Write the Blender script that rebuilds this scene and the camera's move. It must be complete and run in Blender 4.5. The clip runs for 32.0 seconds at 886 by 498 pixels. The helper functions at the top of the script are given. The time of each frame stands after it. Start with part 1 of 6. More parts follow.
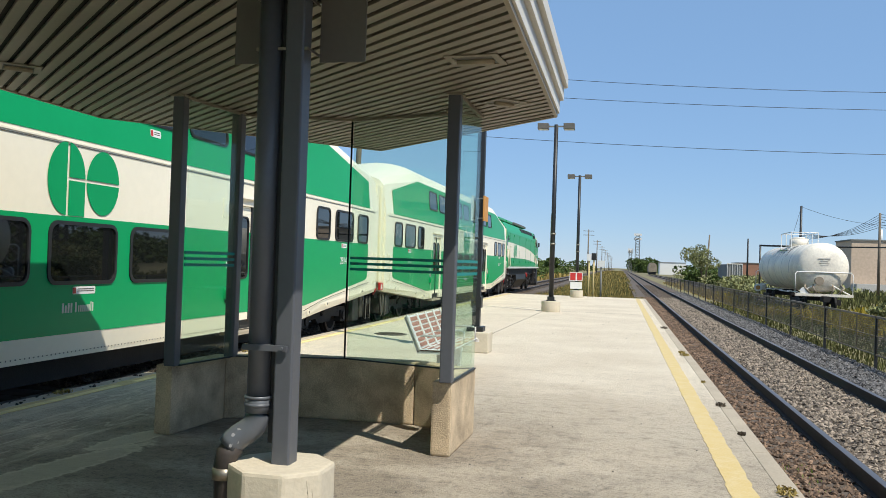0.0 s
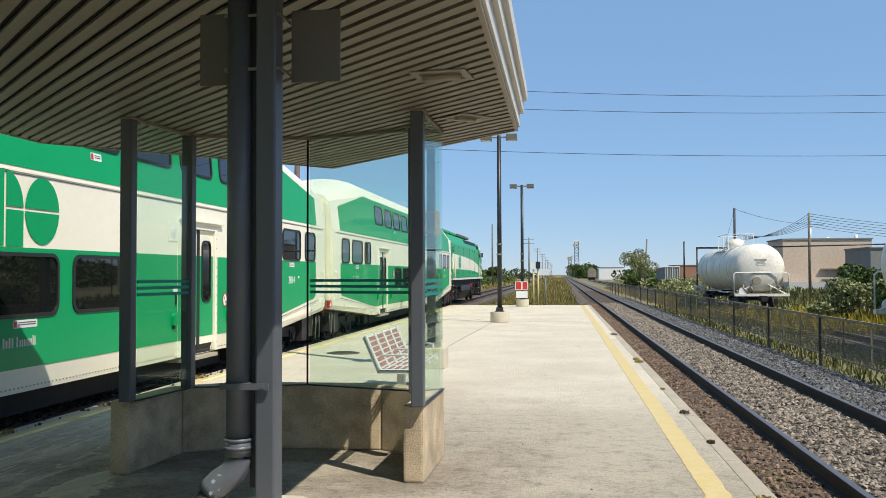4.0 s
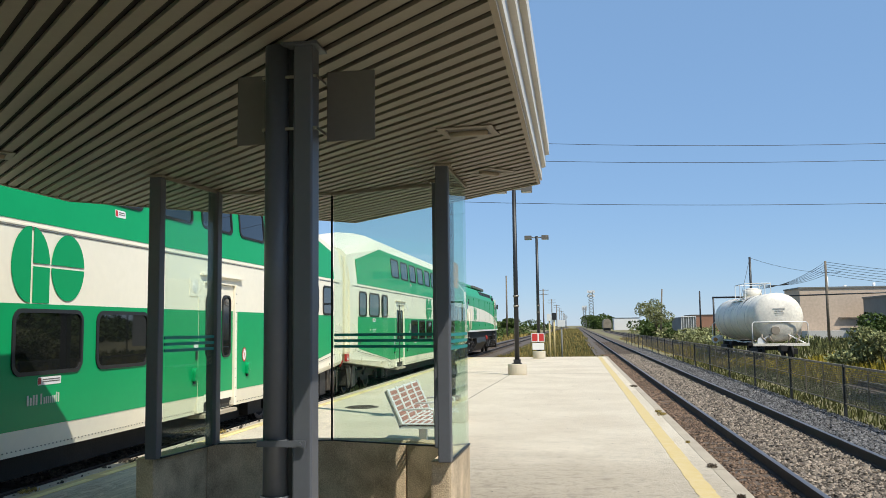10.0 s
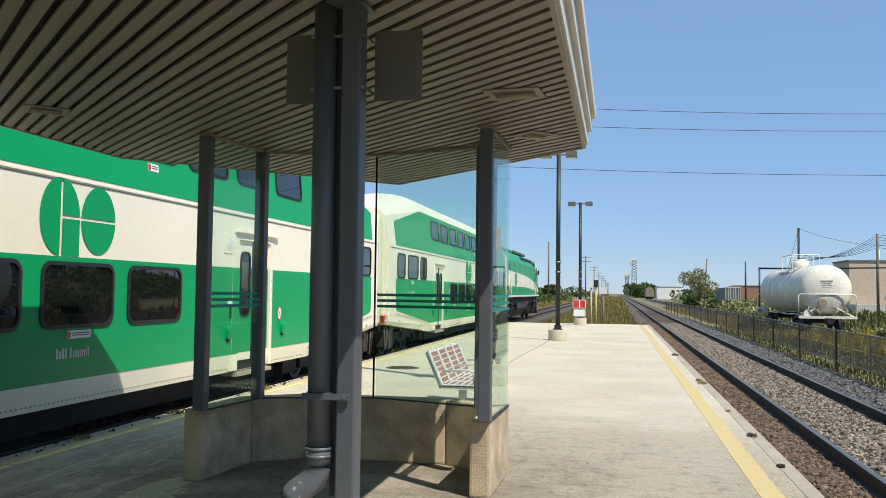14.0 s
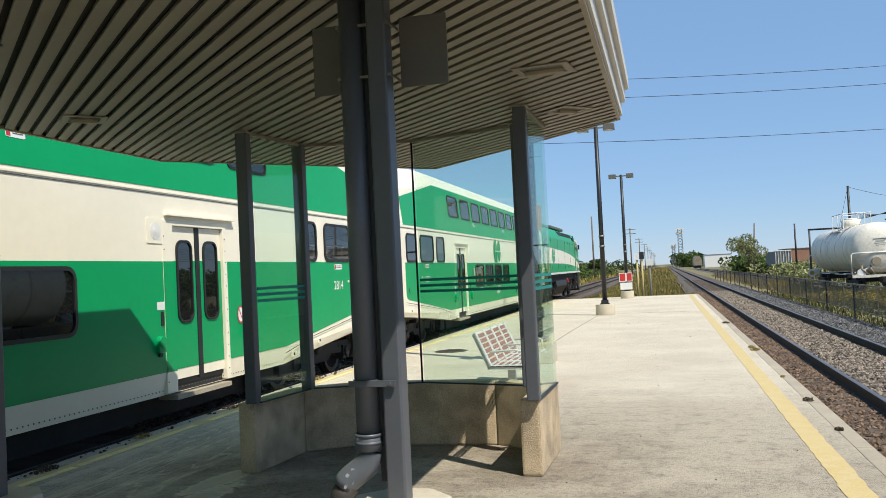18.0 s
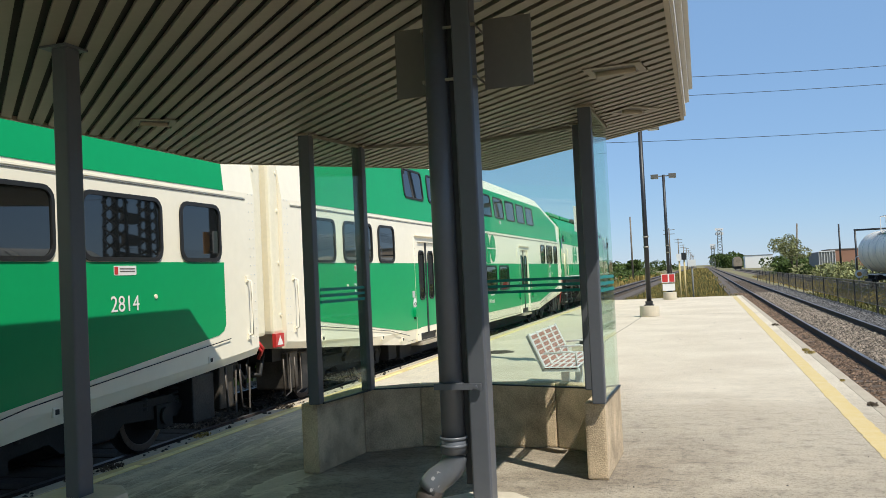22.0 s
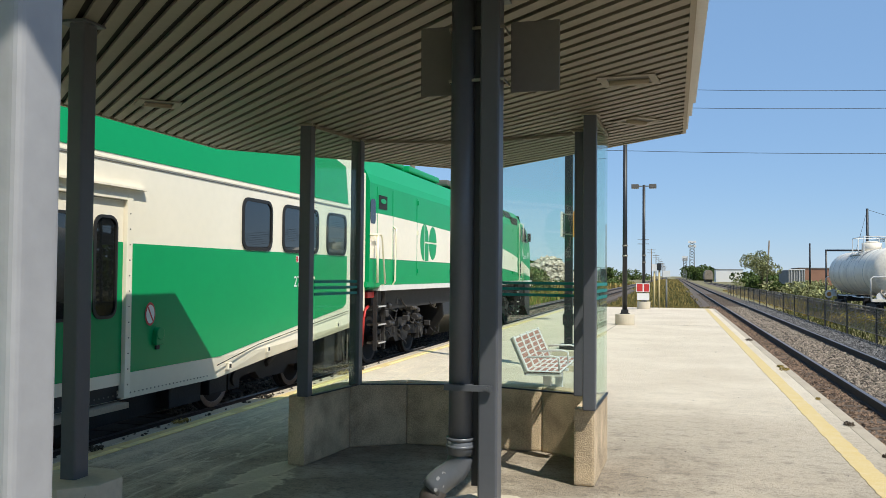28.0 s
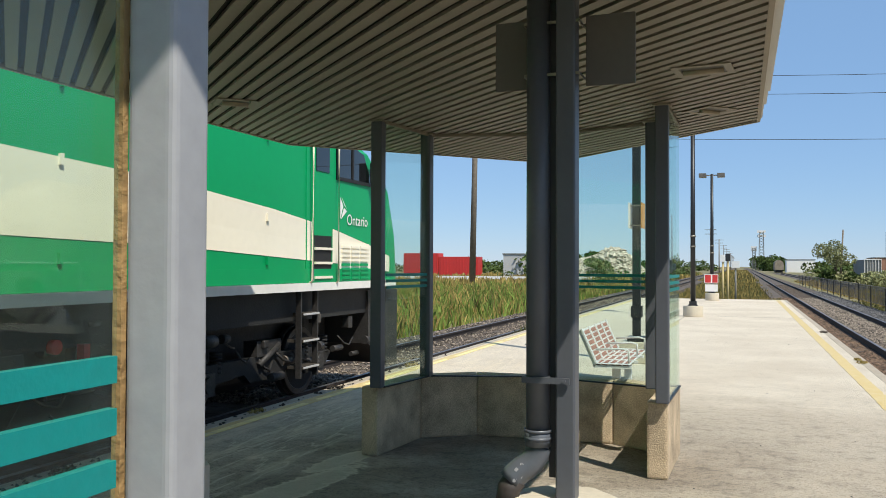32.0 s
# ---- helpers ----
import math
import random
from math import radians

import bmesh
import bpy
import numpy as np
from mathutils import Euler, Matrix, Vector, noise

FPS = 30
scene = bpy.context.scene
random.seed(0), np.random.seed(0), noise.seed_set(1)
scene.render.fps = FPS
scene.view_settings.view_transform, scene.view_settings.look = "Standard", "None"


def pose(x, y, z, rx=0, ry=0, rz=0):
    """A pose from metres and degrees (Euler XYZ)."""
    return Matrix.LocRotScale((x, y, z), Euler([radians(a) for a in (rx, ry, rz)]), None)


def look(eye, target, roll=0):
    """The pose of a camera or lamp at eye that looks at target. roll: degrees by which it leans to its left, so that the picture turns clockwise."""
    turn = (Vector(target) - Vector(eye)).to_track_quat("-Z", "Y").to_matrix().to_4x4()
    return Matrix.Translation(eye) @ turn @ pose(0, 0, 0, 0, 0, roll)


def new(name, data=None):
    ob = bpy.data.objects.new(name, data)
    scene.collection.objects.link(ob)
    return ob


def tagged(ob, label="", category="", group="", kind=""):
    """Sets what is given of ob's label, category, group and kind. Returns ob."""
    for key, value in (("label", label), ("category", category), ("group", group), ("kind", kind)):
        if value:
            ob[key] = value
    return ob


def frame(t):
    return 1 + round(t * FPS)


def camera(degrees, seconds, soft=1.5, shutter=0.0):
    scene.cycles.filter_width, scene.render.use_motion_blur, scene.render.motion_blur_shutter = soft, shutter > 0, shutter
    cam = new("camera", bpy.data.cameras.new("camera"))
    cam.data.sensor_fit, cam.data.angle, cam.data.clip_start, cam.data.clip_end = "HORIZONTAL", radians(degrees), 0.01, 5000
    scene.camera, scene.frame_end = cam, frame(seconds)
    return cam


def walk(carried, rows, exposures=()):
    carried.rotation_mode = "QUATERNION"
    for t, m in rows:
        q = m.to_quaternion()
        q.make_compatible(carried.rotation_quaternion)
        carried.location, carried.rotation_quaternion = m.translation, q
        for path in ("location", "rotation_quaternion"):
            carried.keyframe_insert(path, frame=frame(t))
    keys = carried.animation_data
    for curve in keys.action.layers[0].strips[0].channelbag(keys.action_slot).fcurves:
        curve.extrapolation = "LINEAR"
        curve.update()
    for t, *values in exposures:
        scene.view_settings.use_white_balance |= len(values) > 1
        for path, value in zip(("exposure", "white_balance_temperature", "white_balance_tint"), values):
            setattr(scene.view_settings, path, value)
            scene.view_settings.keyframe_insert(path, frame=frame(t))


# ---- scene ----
cam = camera(55.1, 32.0, soft=0.8)
PATH = [
    (0, (-0.424, 0.13, 1.615), (-0.834, 2.087, 1.645), 1.9),
    (0.5, (-0.432, 0.119, 1.648), (-0.852, 2.075, 1.667), 3.0),
    (1, (-0.444, 0.115, 1.596), (-0.898, 2.063, 1.583), 4.2),
    (1.5, (-0.433, 0.069, 1.654), (-0.882, 2.017, 1.61), 4.4),
    (2, (-0.442, 0.035, 1.643), (-0.92, 1.974, 1.535), 3.4),
    (2.5, (-0.477, 0.007, 1.647), (-0.946, 1.947, 1.514), 1.9),
    (3, (-0.638, -0.011, 1.65), (-1.059, 1.94, 1.524), 0.1),
    (3.5, (-0.728, 0.04, 1.653), (-1.104, 2.0, 1.52), -1.2),
    (4, (-0.665, 0.265, 1.676), (-0.938, 2.246, 1.736), -0.2),
    (4.5, (-0.75, 0.336, 1.674), (-1.046, 2.313, 1.736), 0.9),
    (6.5, (-0.772, 0.247, 1.685), (-1.059, 2.22, 1.844), -0.8),
    (7, (-0.78, 0.235, 1.687), (-1.043, 2.209, 1.874), -0.2),
    (7.5, (-0.778, 0.249, 1.694), (-1.054, 2.22, 1.896), 0.6),
    (8, (-0.785, 0.232, 1.685), (-1.076, 2.201, 1.885), 1.6),
    (8.5, (-0.778, 0.243, 1.687), (-1.049, 2.215, 1.883), 0.8),
    (9, (-0.761, 0.239, 1.692), (-1.016, 2.215, 1.874), -0.0),
    (9.5, (-0.759, 0.241, 1.691), (-1.009, 2.219, 1.854), -0.3),
    (10, (-0.759, 0.223, 1.69), (-1.061, 2.192, 1.872), -0.7),
    (10.5, (-0.753, 0.217, 1.689), (-1.117, 2.175, 1.872), -1.3),
    (11, (-0.751, 0.229, 1.684), (-1.148, 2.182, 1.853), -1.0),
    (11.5, (-0.774, 0.228, 1.688), (-1.254, 2.164, 1.836), -1.8),
    (12, (-0.797, 0.225, 1.673), (-1.346, 2.145, 1.781), -1.7),
    (12.5, (-0.8, 0.233, 1.664), (-1.329, 2.159, 1.756), -1.3),
    (13, (-0.773, 0.208, 1.66), (-1.236, 2.152, 1.756), 0.0),
    (13.5, (-0.76, 0.193, 1.668), (-1.161, 2.149, 1.771), 0.7),
    (15.5, (-0.76, 0.179, 1.668), (-1.178, 2.133, 1.744), 0.1),
    (16, (-0.764, 0.193, 1.67), (-1.213, 2.14, 1.759), -0.5),
    (16.5, (-0.754, 0.187, 1.663), (-1.164, 2.143, 1.737), -0.5),
    (17, (-0.71, 0.176, 1.661), (-1.042, 2.147, 1.714), -1.3),
    (17.5, (-0.713, 0.216, 1.655), (-1.094, 2.179, 1.705), -2.4),
    (18, (-0.73, 0.186, 1.667), (-1.231, 2.122, 1.727), -2.8),
    (18.5, (-0.785, 0.195, 1.664), (-1.315, 2.122, 1.721), -1.9),
    (19, (-0.83, 0.216, 1.665), (-1.397, 2.134, 1.705), -1.5),
    (19.5, (-0.837, 0.216, 1.663), (-1.453, 2.118, 1.691), -1.4),
    (20, (-0.829, 0.19, 1.665), (-1.478, 2.081, 1.713), -0.4),
    (20.5, (-0.808, 0.175, 1.666), (-1.454, 2.067, 1.706), 0.5),
    (21, (-0.854, 0.147, 1.662), (-1.477, 2.048, 1.69), -0.1),
    (21.5, (-0.923, 0.081, 1.674), (-1.531, 1.986, 1.728), -1.2),
    (22, (-0.955, 0.137, 1.689), (-1.537, 2.05, 1.754), -2.7),
    (22.5, (-0.957, 0.201, 1.696), (-1.513, 2.121, 1.772), -2.9),
    (23, (-1.046, 0.131, 1.704), (-1.599, 2.052, 1.784), -1.5),
    (23.5, (-1.113, 0.105, 1.703), (-1.687, 2.02, 1.771), -0.6),
    (24, (-1.138, 0.06, 1.714), (-1.694, 1.981, 1.745), -0.2),
    (24.5, (-1.101, 0.161, 1.71), (-1.562, 2.107, 1.72), 0.6),
    (25, (-1.094, 0.168, 1.701), (-1.503, 2.125, 1.7), 1.7),
    (25.5, (-1.121, 0.159, 1.707), (-1.579, 2.106, 1.731), 1.5),
    (26, (-1.146, 0.133, 1.723), (-1.642, 2.07, 1.756), 0.9),
    (26.5, (-1.165, 0.143, 1.713), (-1.687, 2.073, 1.75), 0.8),
    (28.5, (-1.147, 0.056, 1.704), (-1.676, 1.984, 1.767), 0.3),
    (29, (-1.166, 0.032, 1.718), (-1.734, 1.949, 1.776), 0.7),
    (29.5, (-1.177, 0.036, 1.719), (-1.754, 1.95, 1.764), 0.6),
    (30, (-1.187, 0.052, 1.716), (-1.772, 1.965, 1.754), 0.6),
    (30.5, (-1.191, 0.032, 1.715), (-1.792, 1.939, 1.759), 0.3),
    (31, (-1.183, 0.017, 1.719), (-1.801, 1.918, 1.773), -0.1),
    (31.5, (-1.19, 0.016, 1.719), (-1.835, 1.909, 1.772), -0.0),
    (32, (-1.2, 0.021, 1.713), (-1.864, 1.907, 1.751), 0.2),
]
walk(cam, [(t, look(eye, target, roll)) for t, eye, target, roll in PATH])

# ---- world and sun ----
SUN_TO = Vector((0.57, -0.43, 1.0)).normalized()
world = bpy.data.worlds.new("sky")
scene.world = world
world.use_nodes = True
wn = world.node_tree.nodes
wl = world.node_tree.links
wn.clear()
sky = wn.new("ShaderNodeTexSky")
sky.sky_type = "NISHITA"
sky.sun_disc = False
sky.sun_elevation = math.asin(SUN_TO.z)
sky.sun_rotation = math.atan2(SUN_TO.x, SUN_TO.y)
sky.air_density, sky.dust_density, sky.ozone_density = 0.9, 0.0, 4.0
bg = wn.new("ShaderNodeBackground")
bg.inputs["Strength"].default_value = 0.115
wo = wn.new("ShaderNodeOutputWorld")
tint = wn.new("ShaderNodeMix")
tint.data_type, tint.blend_type = "RGBA", "MIX"
tint.inputs[0].default_value = 0.6
tint.inputs[7].default_value = (2.3, 4.1, 6.9, 1)
wl.new(sky.outputs["Color"], tint.inputs[6])
wl.new(tint.outputs[2], bg.inputs["Color"])
wl.new(bg.outputs["Background"], wo.inputs["Surface"])

sun_data = bpy.data.lights.new("sun", "SUN")
sun_data.energy, sun_data.angle, sun_data.color = 5.2, radians(0.53), (1.0, 0.95, 0.84)
sun = new("sun", sun_data)
sun.matrix_world = look(SUN_TO * 60, (0, 0, 0))
scene.view_settings.exposure = 0.05

# ---- materials ----
MATS = {}


def mat(name, color, rough=0.7, metal=0.0, var=0.15, scale=6.0, fine=60.0, bump=0.15, coat=0.0, dirt=None, spec=0.5, island=0.0):
    """A painted, stony or metal surface with variation at two scales and a fine relief."""
    if name in MATS:
        return MATS[name]
    m = bpy.data.materials.new(name)
    m.use_nodes = True
    nt = m.node_tree
    n, l = nt.nodes, nt.links
    p = n["Principled BSDF"]
    p.inputs["Roughness"].default_value = rough
    p.inputs["Metallic"].default_value = metal
    p.inputs["Specular IOR Level"].default_value = spec
    if coat:
        p.inputs["Coat Weight"].default_value = coat
        p.inputs["Coat Roughness"].default_value = 0.08
    tc = n.new("ShaderNodeTexCoord")
    a = n.new("ShaderNodeTexNoise")
    a.inputs["Scale"].default_value, a.inputs["Detail"].default_value = scale, 6
    b = n.new("ShaderNodeTexNoise")
    b.inputs["Scale"].default_value, b.inputs["Detail"].default_value = fine, 4
    l.new(tc.outputs["Object"], a.inputs["Vector"])
    l.new(tc.outputs["Object"], b.inputs["Vector"])
    mix = n.new("ShaderNodeMix")
    mix.data_type = "FLOAT"
    mix.inputs[0].default_value = 0.45
    l.new(a.outputs["Fac"], mix.inputs[2])
    l.new(b.outputs["Fac"], mix.inputs[3])
    ramp = n.new("ShaderNodeValToRGB")
    lo, hi = ramp.color_ramp.elements
    lo.position, hi.position = 0.3, 0.7
    other = dirt or tuple(c * (1 - 2 * var) for c in color)
    lo.color = (*[max(0, o) for o in other], 1)
    hi.color = (*[min(1, c * (1 + 0.5 * var)) for c in color], 1)
    l.new(mix.outputs[0], ramp.inputs["Fac"])
    out = ramp.outputs["Color"]
    if island:
        geo = n.new("ShaderNodeNewGeometry")
        hsv = n.new("ShaderNodeHueSaturation")
        ma = n.new("ShaderNodeMath")
        ma.operation = "MULTIPLY_ADD"
        ma.inputs[1].default_value, ma.inputs[2].default_value = island * 2, 1 - island
        l.new(geo.outputs["Random Per Island"], ma.inputs[0])
        l.new(ma.outputs[0], hsv.inputs["Value"])
        l.new(out, hsv.inputs["Color"])
        out = hsv.outputs["Color"]
    l.new(out, p.inputs["Base Color"])
    if bump:
        bp = n.new("ShaderNodeBump")
        bp.inputs["Strength"].default_value, bp.inputs["Distance"].default_value = bump, 0.01
        l.new(b.outputs["Fac"], bp.inputs["Height"])
        l.new(bp.outputs["Normal"], p.inputs["Normal"])
    MATS[name] = m
    return m


def glass_mat(name, tint, rough=0.0, alpha=0.0):
    m = bpy.data.materials.new(name)
    m.use_nodes = True
    n, l = m.node_tree.nodes, m.node_tree.links
    n.clear()
    o = n.new("ShaderNodeOutputMaterial")
    tr = n.new("ShaderNodeBsdfTransparent")
    tr.inputs["Color"].default_value = (*tint, 1)
    gl = n.new("ShaderNodeBsdfGlossy")
    gl.inputs["Roughness"].default_value = rough
    gl.inputs["Color"].default_value = (0.9, 0.95, 0.93, 1)
    fr = n.new("ShaderNodeLayerWeight")
    fr.inputs["Blend"].default_value = 0.5
    pw = n.new("ShaderNodeMath")
    pw.operation = "POWER"
    pw.inputs[1].default_value = 5.0
    l.new(fr.outputs["Facing"], pw.inputs[0])
    sc = n.new("ShaderNodeMath")
    sc.operation = "MULTIPLY_ADD"
    sc.inputs[1].default_value, sc.inputs[2].default_value = 0.55, 0.035
    l.new(pw.outputs[0], sc.inputs[0])
    mx = n.new("ShaderNodeMixShader")
    l.new(sc.outputs[0], mx.inputs[0])
    l.new(tr.outputs[0], mx.inputs[1])
    l.new(gl.outputs[0], mx.inputs[2])
    df = n.new("ShaderNodeBsdfDiffuse")
    df.inputs["Color"].default_value = (0.5, 0.55, 0.5, 1)
    m2 = n.new("ShaderNodeMixShader")
    m2.inputs[0].default_value = alpha
    l.new(mx.outputs[0], m2.inputs[1])
    l.new(df.outputs[0], m2.inputs[2])
    l.new(m2.outputs[0], o.inputs["Surface"])
    MATS[name] = m
    return m




def slab_mat():
    """Platform concrete: bleached where rain washes it, soiled and mottled round the shelter with canopy shade added in
    its colour, speckled all over.
    """
    m = bpy.data.materials.new("platform_concrete")
    m.use_nodes = True
    n, l = m.node_tree.nodes, m.node_tree.links
    p = n["Principled BSDF"]
    p.inputs["Roughness"].default_value = 0.92
    p.inputs["Specular IOR Level"].default_value = 0.3
    tc = n.new("ShaderNodeTexCoord")

    def noise(scale, detail=5, stretch=(1, 1, 1)):
        mp = n.new("ShaderNodeMapping")
        mp.inputs["Scale"].default_value = stretch
        l.new(tc.outputs["Object"], mp.inputs["Vector"])
        t = n.new("ShaderNodeTexNoise")
        t.inputs["Scale"].default_value, t.inputs["Detail"].default_value = scale, detail
        t.inputs["Roughness"].default_value = 0.6
        l.new(mp.outputs[0], t.inputs["Vector"])
        return t.outputs["Fac"]

    def math_(op, a, b, clampit=False):
        k = n.new("ShaderNodeMath")
        k.operation, k.use_clamp = op, clampit
        for i, v in enumerate((a, b)):
            if isinstance(v, (int, float)):
                k.inputs[i].default_value = v
            else:
                l.new(v, k.inputs[i])
        return k.outputs[0]

    def step(v, a, b):
        r = n.new("ShaderNodeMapRange")
        r.interpolation_type = "SMOOTHSTEP"
        r.inputs["From Min"].default_value, r.inputs["From Max"].default_value = a, b
        l.new(v, r.inputs["Value"])
        return r.outputs[0]

    def blend(f, a, b):
        k = n.new("ShaderNodeMix")
        k.data_type = "RGBA"
        l.new(f, k.inputs[0])
        for i, v in ((6, a), (7, b)):
            if isinstance(v, tuple):
                k.inputs[i].default_value = (*v, 1)
            else:
                l.new(v, k.inputs[i])
        return k.outputs[2]

    xyz = n.new("ShaderNodeSeparateXYZ")
    l.new(tc.outputs["Object"], xyz.inputs[0])
    big = noise(0.55, 4)
    streak = noise(1.0, 8, (0.9, 1.1, 1))
    speck = noise(34, 3)
    grit = noise(120, 2)
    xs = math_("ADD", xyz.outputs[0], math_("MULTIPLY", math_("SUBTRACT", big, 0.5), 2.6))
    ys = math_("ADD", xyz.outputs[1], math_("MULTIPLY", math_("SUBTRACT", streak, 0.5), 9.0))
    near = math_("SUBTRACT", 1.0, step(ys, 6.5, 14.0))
    # soiling deepened under the canopy so its shade is partly in the colour
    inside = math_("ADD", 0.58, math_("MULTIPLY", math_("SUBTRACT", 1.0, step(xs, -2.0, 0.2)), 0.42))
    # paler strip beside the train, painted for the light it throws back
    bounce_strip = math_("SUBTRACT", 1.0, step(xs, -6.0, -4.6))
    soil_shade = math_("MULTIPLY", math_("MULTIPLY", near, inside), math_("SUBTRACT", 1.0, math_("MULTIPLY", bounce_strip, 0.35)))
    soil_shade = math_("MULTIPLY", soil_shade, math_("ADD", 0.55, math_("MULTIPLY", step(streak, 0.36, 0.62), 0.6)), True)
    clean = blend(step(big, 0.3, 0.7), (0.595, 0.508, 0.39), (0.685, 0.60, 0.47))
    col = blend(soil_shade, clean, (0.29, 0.242, 0.182))
    dots = math_("MULTIPLY", step(speck, 0.52, 0.70), math_("ADD", 0.22, math_("MULTIPLY", soil_shade, 0.6)), True)
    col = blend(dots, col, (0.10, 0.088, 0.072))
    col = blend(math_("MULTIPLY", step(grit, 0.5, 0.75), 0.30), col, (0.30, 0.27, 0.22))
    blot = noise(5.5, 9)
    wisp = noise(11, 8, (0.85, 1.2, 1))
    col = blend(math_("MULTIPLY", step(wisp, 0.50, 0.70), math_("ADD", 0.10, math_("MULTIPLY", soil_shade, 0.55))), col, (0.155, 0.128, 0.098))
    col = blend(math_("MULTIPLY", step(blot, 0.50, 0.72), math_("ADD", 0.12, math_("MULTIPLY", soil_shade, 0.65))), col, (0.14, 0.122, 0.098))
    pit = noise(62, 2)
    pale = noise(88, 2)
    col = blend(math_("MULTIPLY", step(pit, 0.56, 0.68), math_("ADD", 0.36, math_("MULTIPLY", soil_shade, 0.35))), col, (0.13, 0.108, 0.08))
    col = blend(math_("MULTIPLY", step(pale, 0.56, 0.70), 0.35), col, (0.72, 0.64, 0.52))
    # pale streaks along the platform, painted for sun thrown back by the train; chalky dried-water tide lines and two
    # long patches
    sun_streak = noise(1.5, 6, (2.8, 0.36, 1))
    left = math_("SUBTRACT", 1.0, step(xyz.outputs[0], -5.2, -4.2))
    col = blend(math_("MULTIPLY", math_("MULTIPLY", step(sun_streak, 0.50, 0.64), left), 0.5), col, (0.68, 0.58, 0.42))
    curl = noise(1.0, 3, (2.4, 0.42, 1))
    tide = math_("SUBTRACT", 1.0, step(math_("ABSOLUTE", math_("SUBTRACT", curl, 0.52), 0.0), 0.003, 0.016))
    col = blend(math_("MULTIPLY", math_("MULTIPLY", tide, left), 0.45), col, (0.76, 0.66, 0.49))
    for cx, cy, hx, hy in ((-4.47, 5.6, 0.20, 1.15), (-4.5, 6.8, 0.15, 0.55)):
        u = math_("DIVIDE", math_("SUBTRACT", math_("SUBTRACT", xyz.outputs[0], cx), math_("MULTIPLY", math_("SUBTRACT", xyz.outputs[1], cy), 0.16)), hx)
        v = math_("DIVIDE", math_("SUBTRACT", xyz.outputs[1], cy), hy)
        d = math_("ADD", math_("ADD", math_("MULTIPLY", u, u), math_("MULTIPLY", v, v)), math_("MULTIPLY", math_("SUBTRACT", wisp, 0.5), 1.6))
        patch = math_("SUBTRACT", 1.0, step(d, 0.75, 1.1))
        col = blend(math_("MULTIPLY", patch, math_("ADD", 0.55, math_("MULTIPLY", step(d, 0.45, 0.85), 0.35))), col, (0.66, 0.58, 0.42))
    l.new(col, p.inputs["Base Color"])
    bp = n.new("ShaderNodeBump")
    bp.inputs["Strength"].default_value, bp.inputs["Distance"].default_value = 1.0, 0.012
    l.new(math_("ADD", speck, grit), bp.inputs["Height"])
    l.new(bp.outputs["Normal"], p.inputs["Normal"])
    return m


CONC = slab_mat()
CRACK = mat("crack_dirt", (0.13, 0.115, 0.09), 0.95, var=0.3, scale=5, fine=40)
DISC_BROWN = mat("dark_disc_brown", (0.11, 0.085, 0.065), 0.7, var=0.3, scale=8, fine=60, bump=0.4)
SLABEDGE = mat("edge_concrete", (0.43, 0.365, 0.275), 0.9, var=0.15, scale=2, fine=45, bump=0.4)
AGG = mat("aggregate_concrete", (0.66, 0.51, 0.335), 0.92, var=0.34, scale=4, fine=95, bump=0.65)
PLINTH = mat("plinth_concrete", (0.58, 0.51, 0.39), 0.9, var=0.1, scale=3, fine=30, bump=0.35)
YELLOW = mat("yellow_paint", (0.50, 0.365, 0.13), 0.85, var=0.12, scale=6, fine=40, bump=0.4, dirt=(0.57, 0.46, 0.26))
YELLOW_FRESH_LIT = mat("fresh_yellow_lit", (0.84, 0.70, 0.27), 0.8, var=0.15, scale=4, fine=30, bump=0.3, dirt=(0.55, 0.47, 0.28))
# post grey lightened for the sun on the near posts; also the peeling flakes
POST_LIT_FLAKE = mat("lit_post_and_flake_grey", (0.34, 0.34, 0.35), 0.45, var=0.08, scale=4, fine=35, bump=0.08)
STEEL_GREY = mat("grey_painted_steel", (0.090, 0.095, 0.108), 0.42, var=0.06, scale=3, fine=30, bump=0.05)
PIPE_GREY = mat("grey_pvc", (0.105, 0.114, 0.13), 0.38, var=0.06, scale=5, fine=40, bump=0.05)
PIPE_BROWN = mat("brown_cast_pipe", (0.05, 0.04, 0.035), 0.6, var=0.2, scale=8, fine=50)
BLACK_STEEL = mat("black_painted_steel", (0.018, 0.019, 0.021), 0.45, var=0.1, scale=4, fine=40, bump=0.05)
SLAT = mat("beige_slat", (0.245, 0.209, 0.158), 0.55, var=0.06, scale=2, fine=20, bump=0.03)
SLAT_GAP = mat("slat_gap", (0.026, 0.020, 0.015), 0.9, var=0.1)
FASCIA = mat("cream_fascia", (0.66, 0.62, 0.55), 0.5, var=0.06, scale=2, fine=25, bump=0.03)
FASCIA_EDGE = mat("tan_fascia_edge", (0.34, 0.28, 0.20), 0.55, var=0.08, scale=2, fine=25, bump=0.03)
SIGNBACK = mat("sign_back", (0.12, 0.11, 0.095), 0.6, var=0.06, scale=3, fine=30, bump=0.03)
STRAP = mat("steel_strap", (0.33, 0.30, 0.25), 0.5, 1.0, var=0.1)
GREEN = mat("train_green", (0.003, 0.315, 0.105), 0.34, var=0.03, scale=1.2, fine=9, bump=0.015, coat=0.06, spec=0.15)
CREAM = mat("train_cream", (0.88, 0.81, 0.65), 0.35, var=0.03, scale=1.2, fine=9, bump=0.015, coat=0.1, spec=0.3)
ROOFW = mat("train_roof_white", (0.78, 0.76, 0.70), 0.4, var=0.06, scale=1.0, fine=9, bump=0.03)
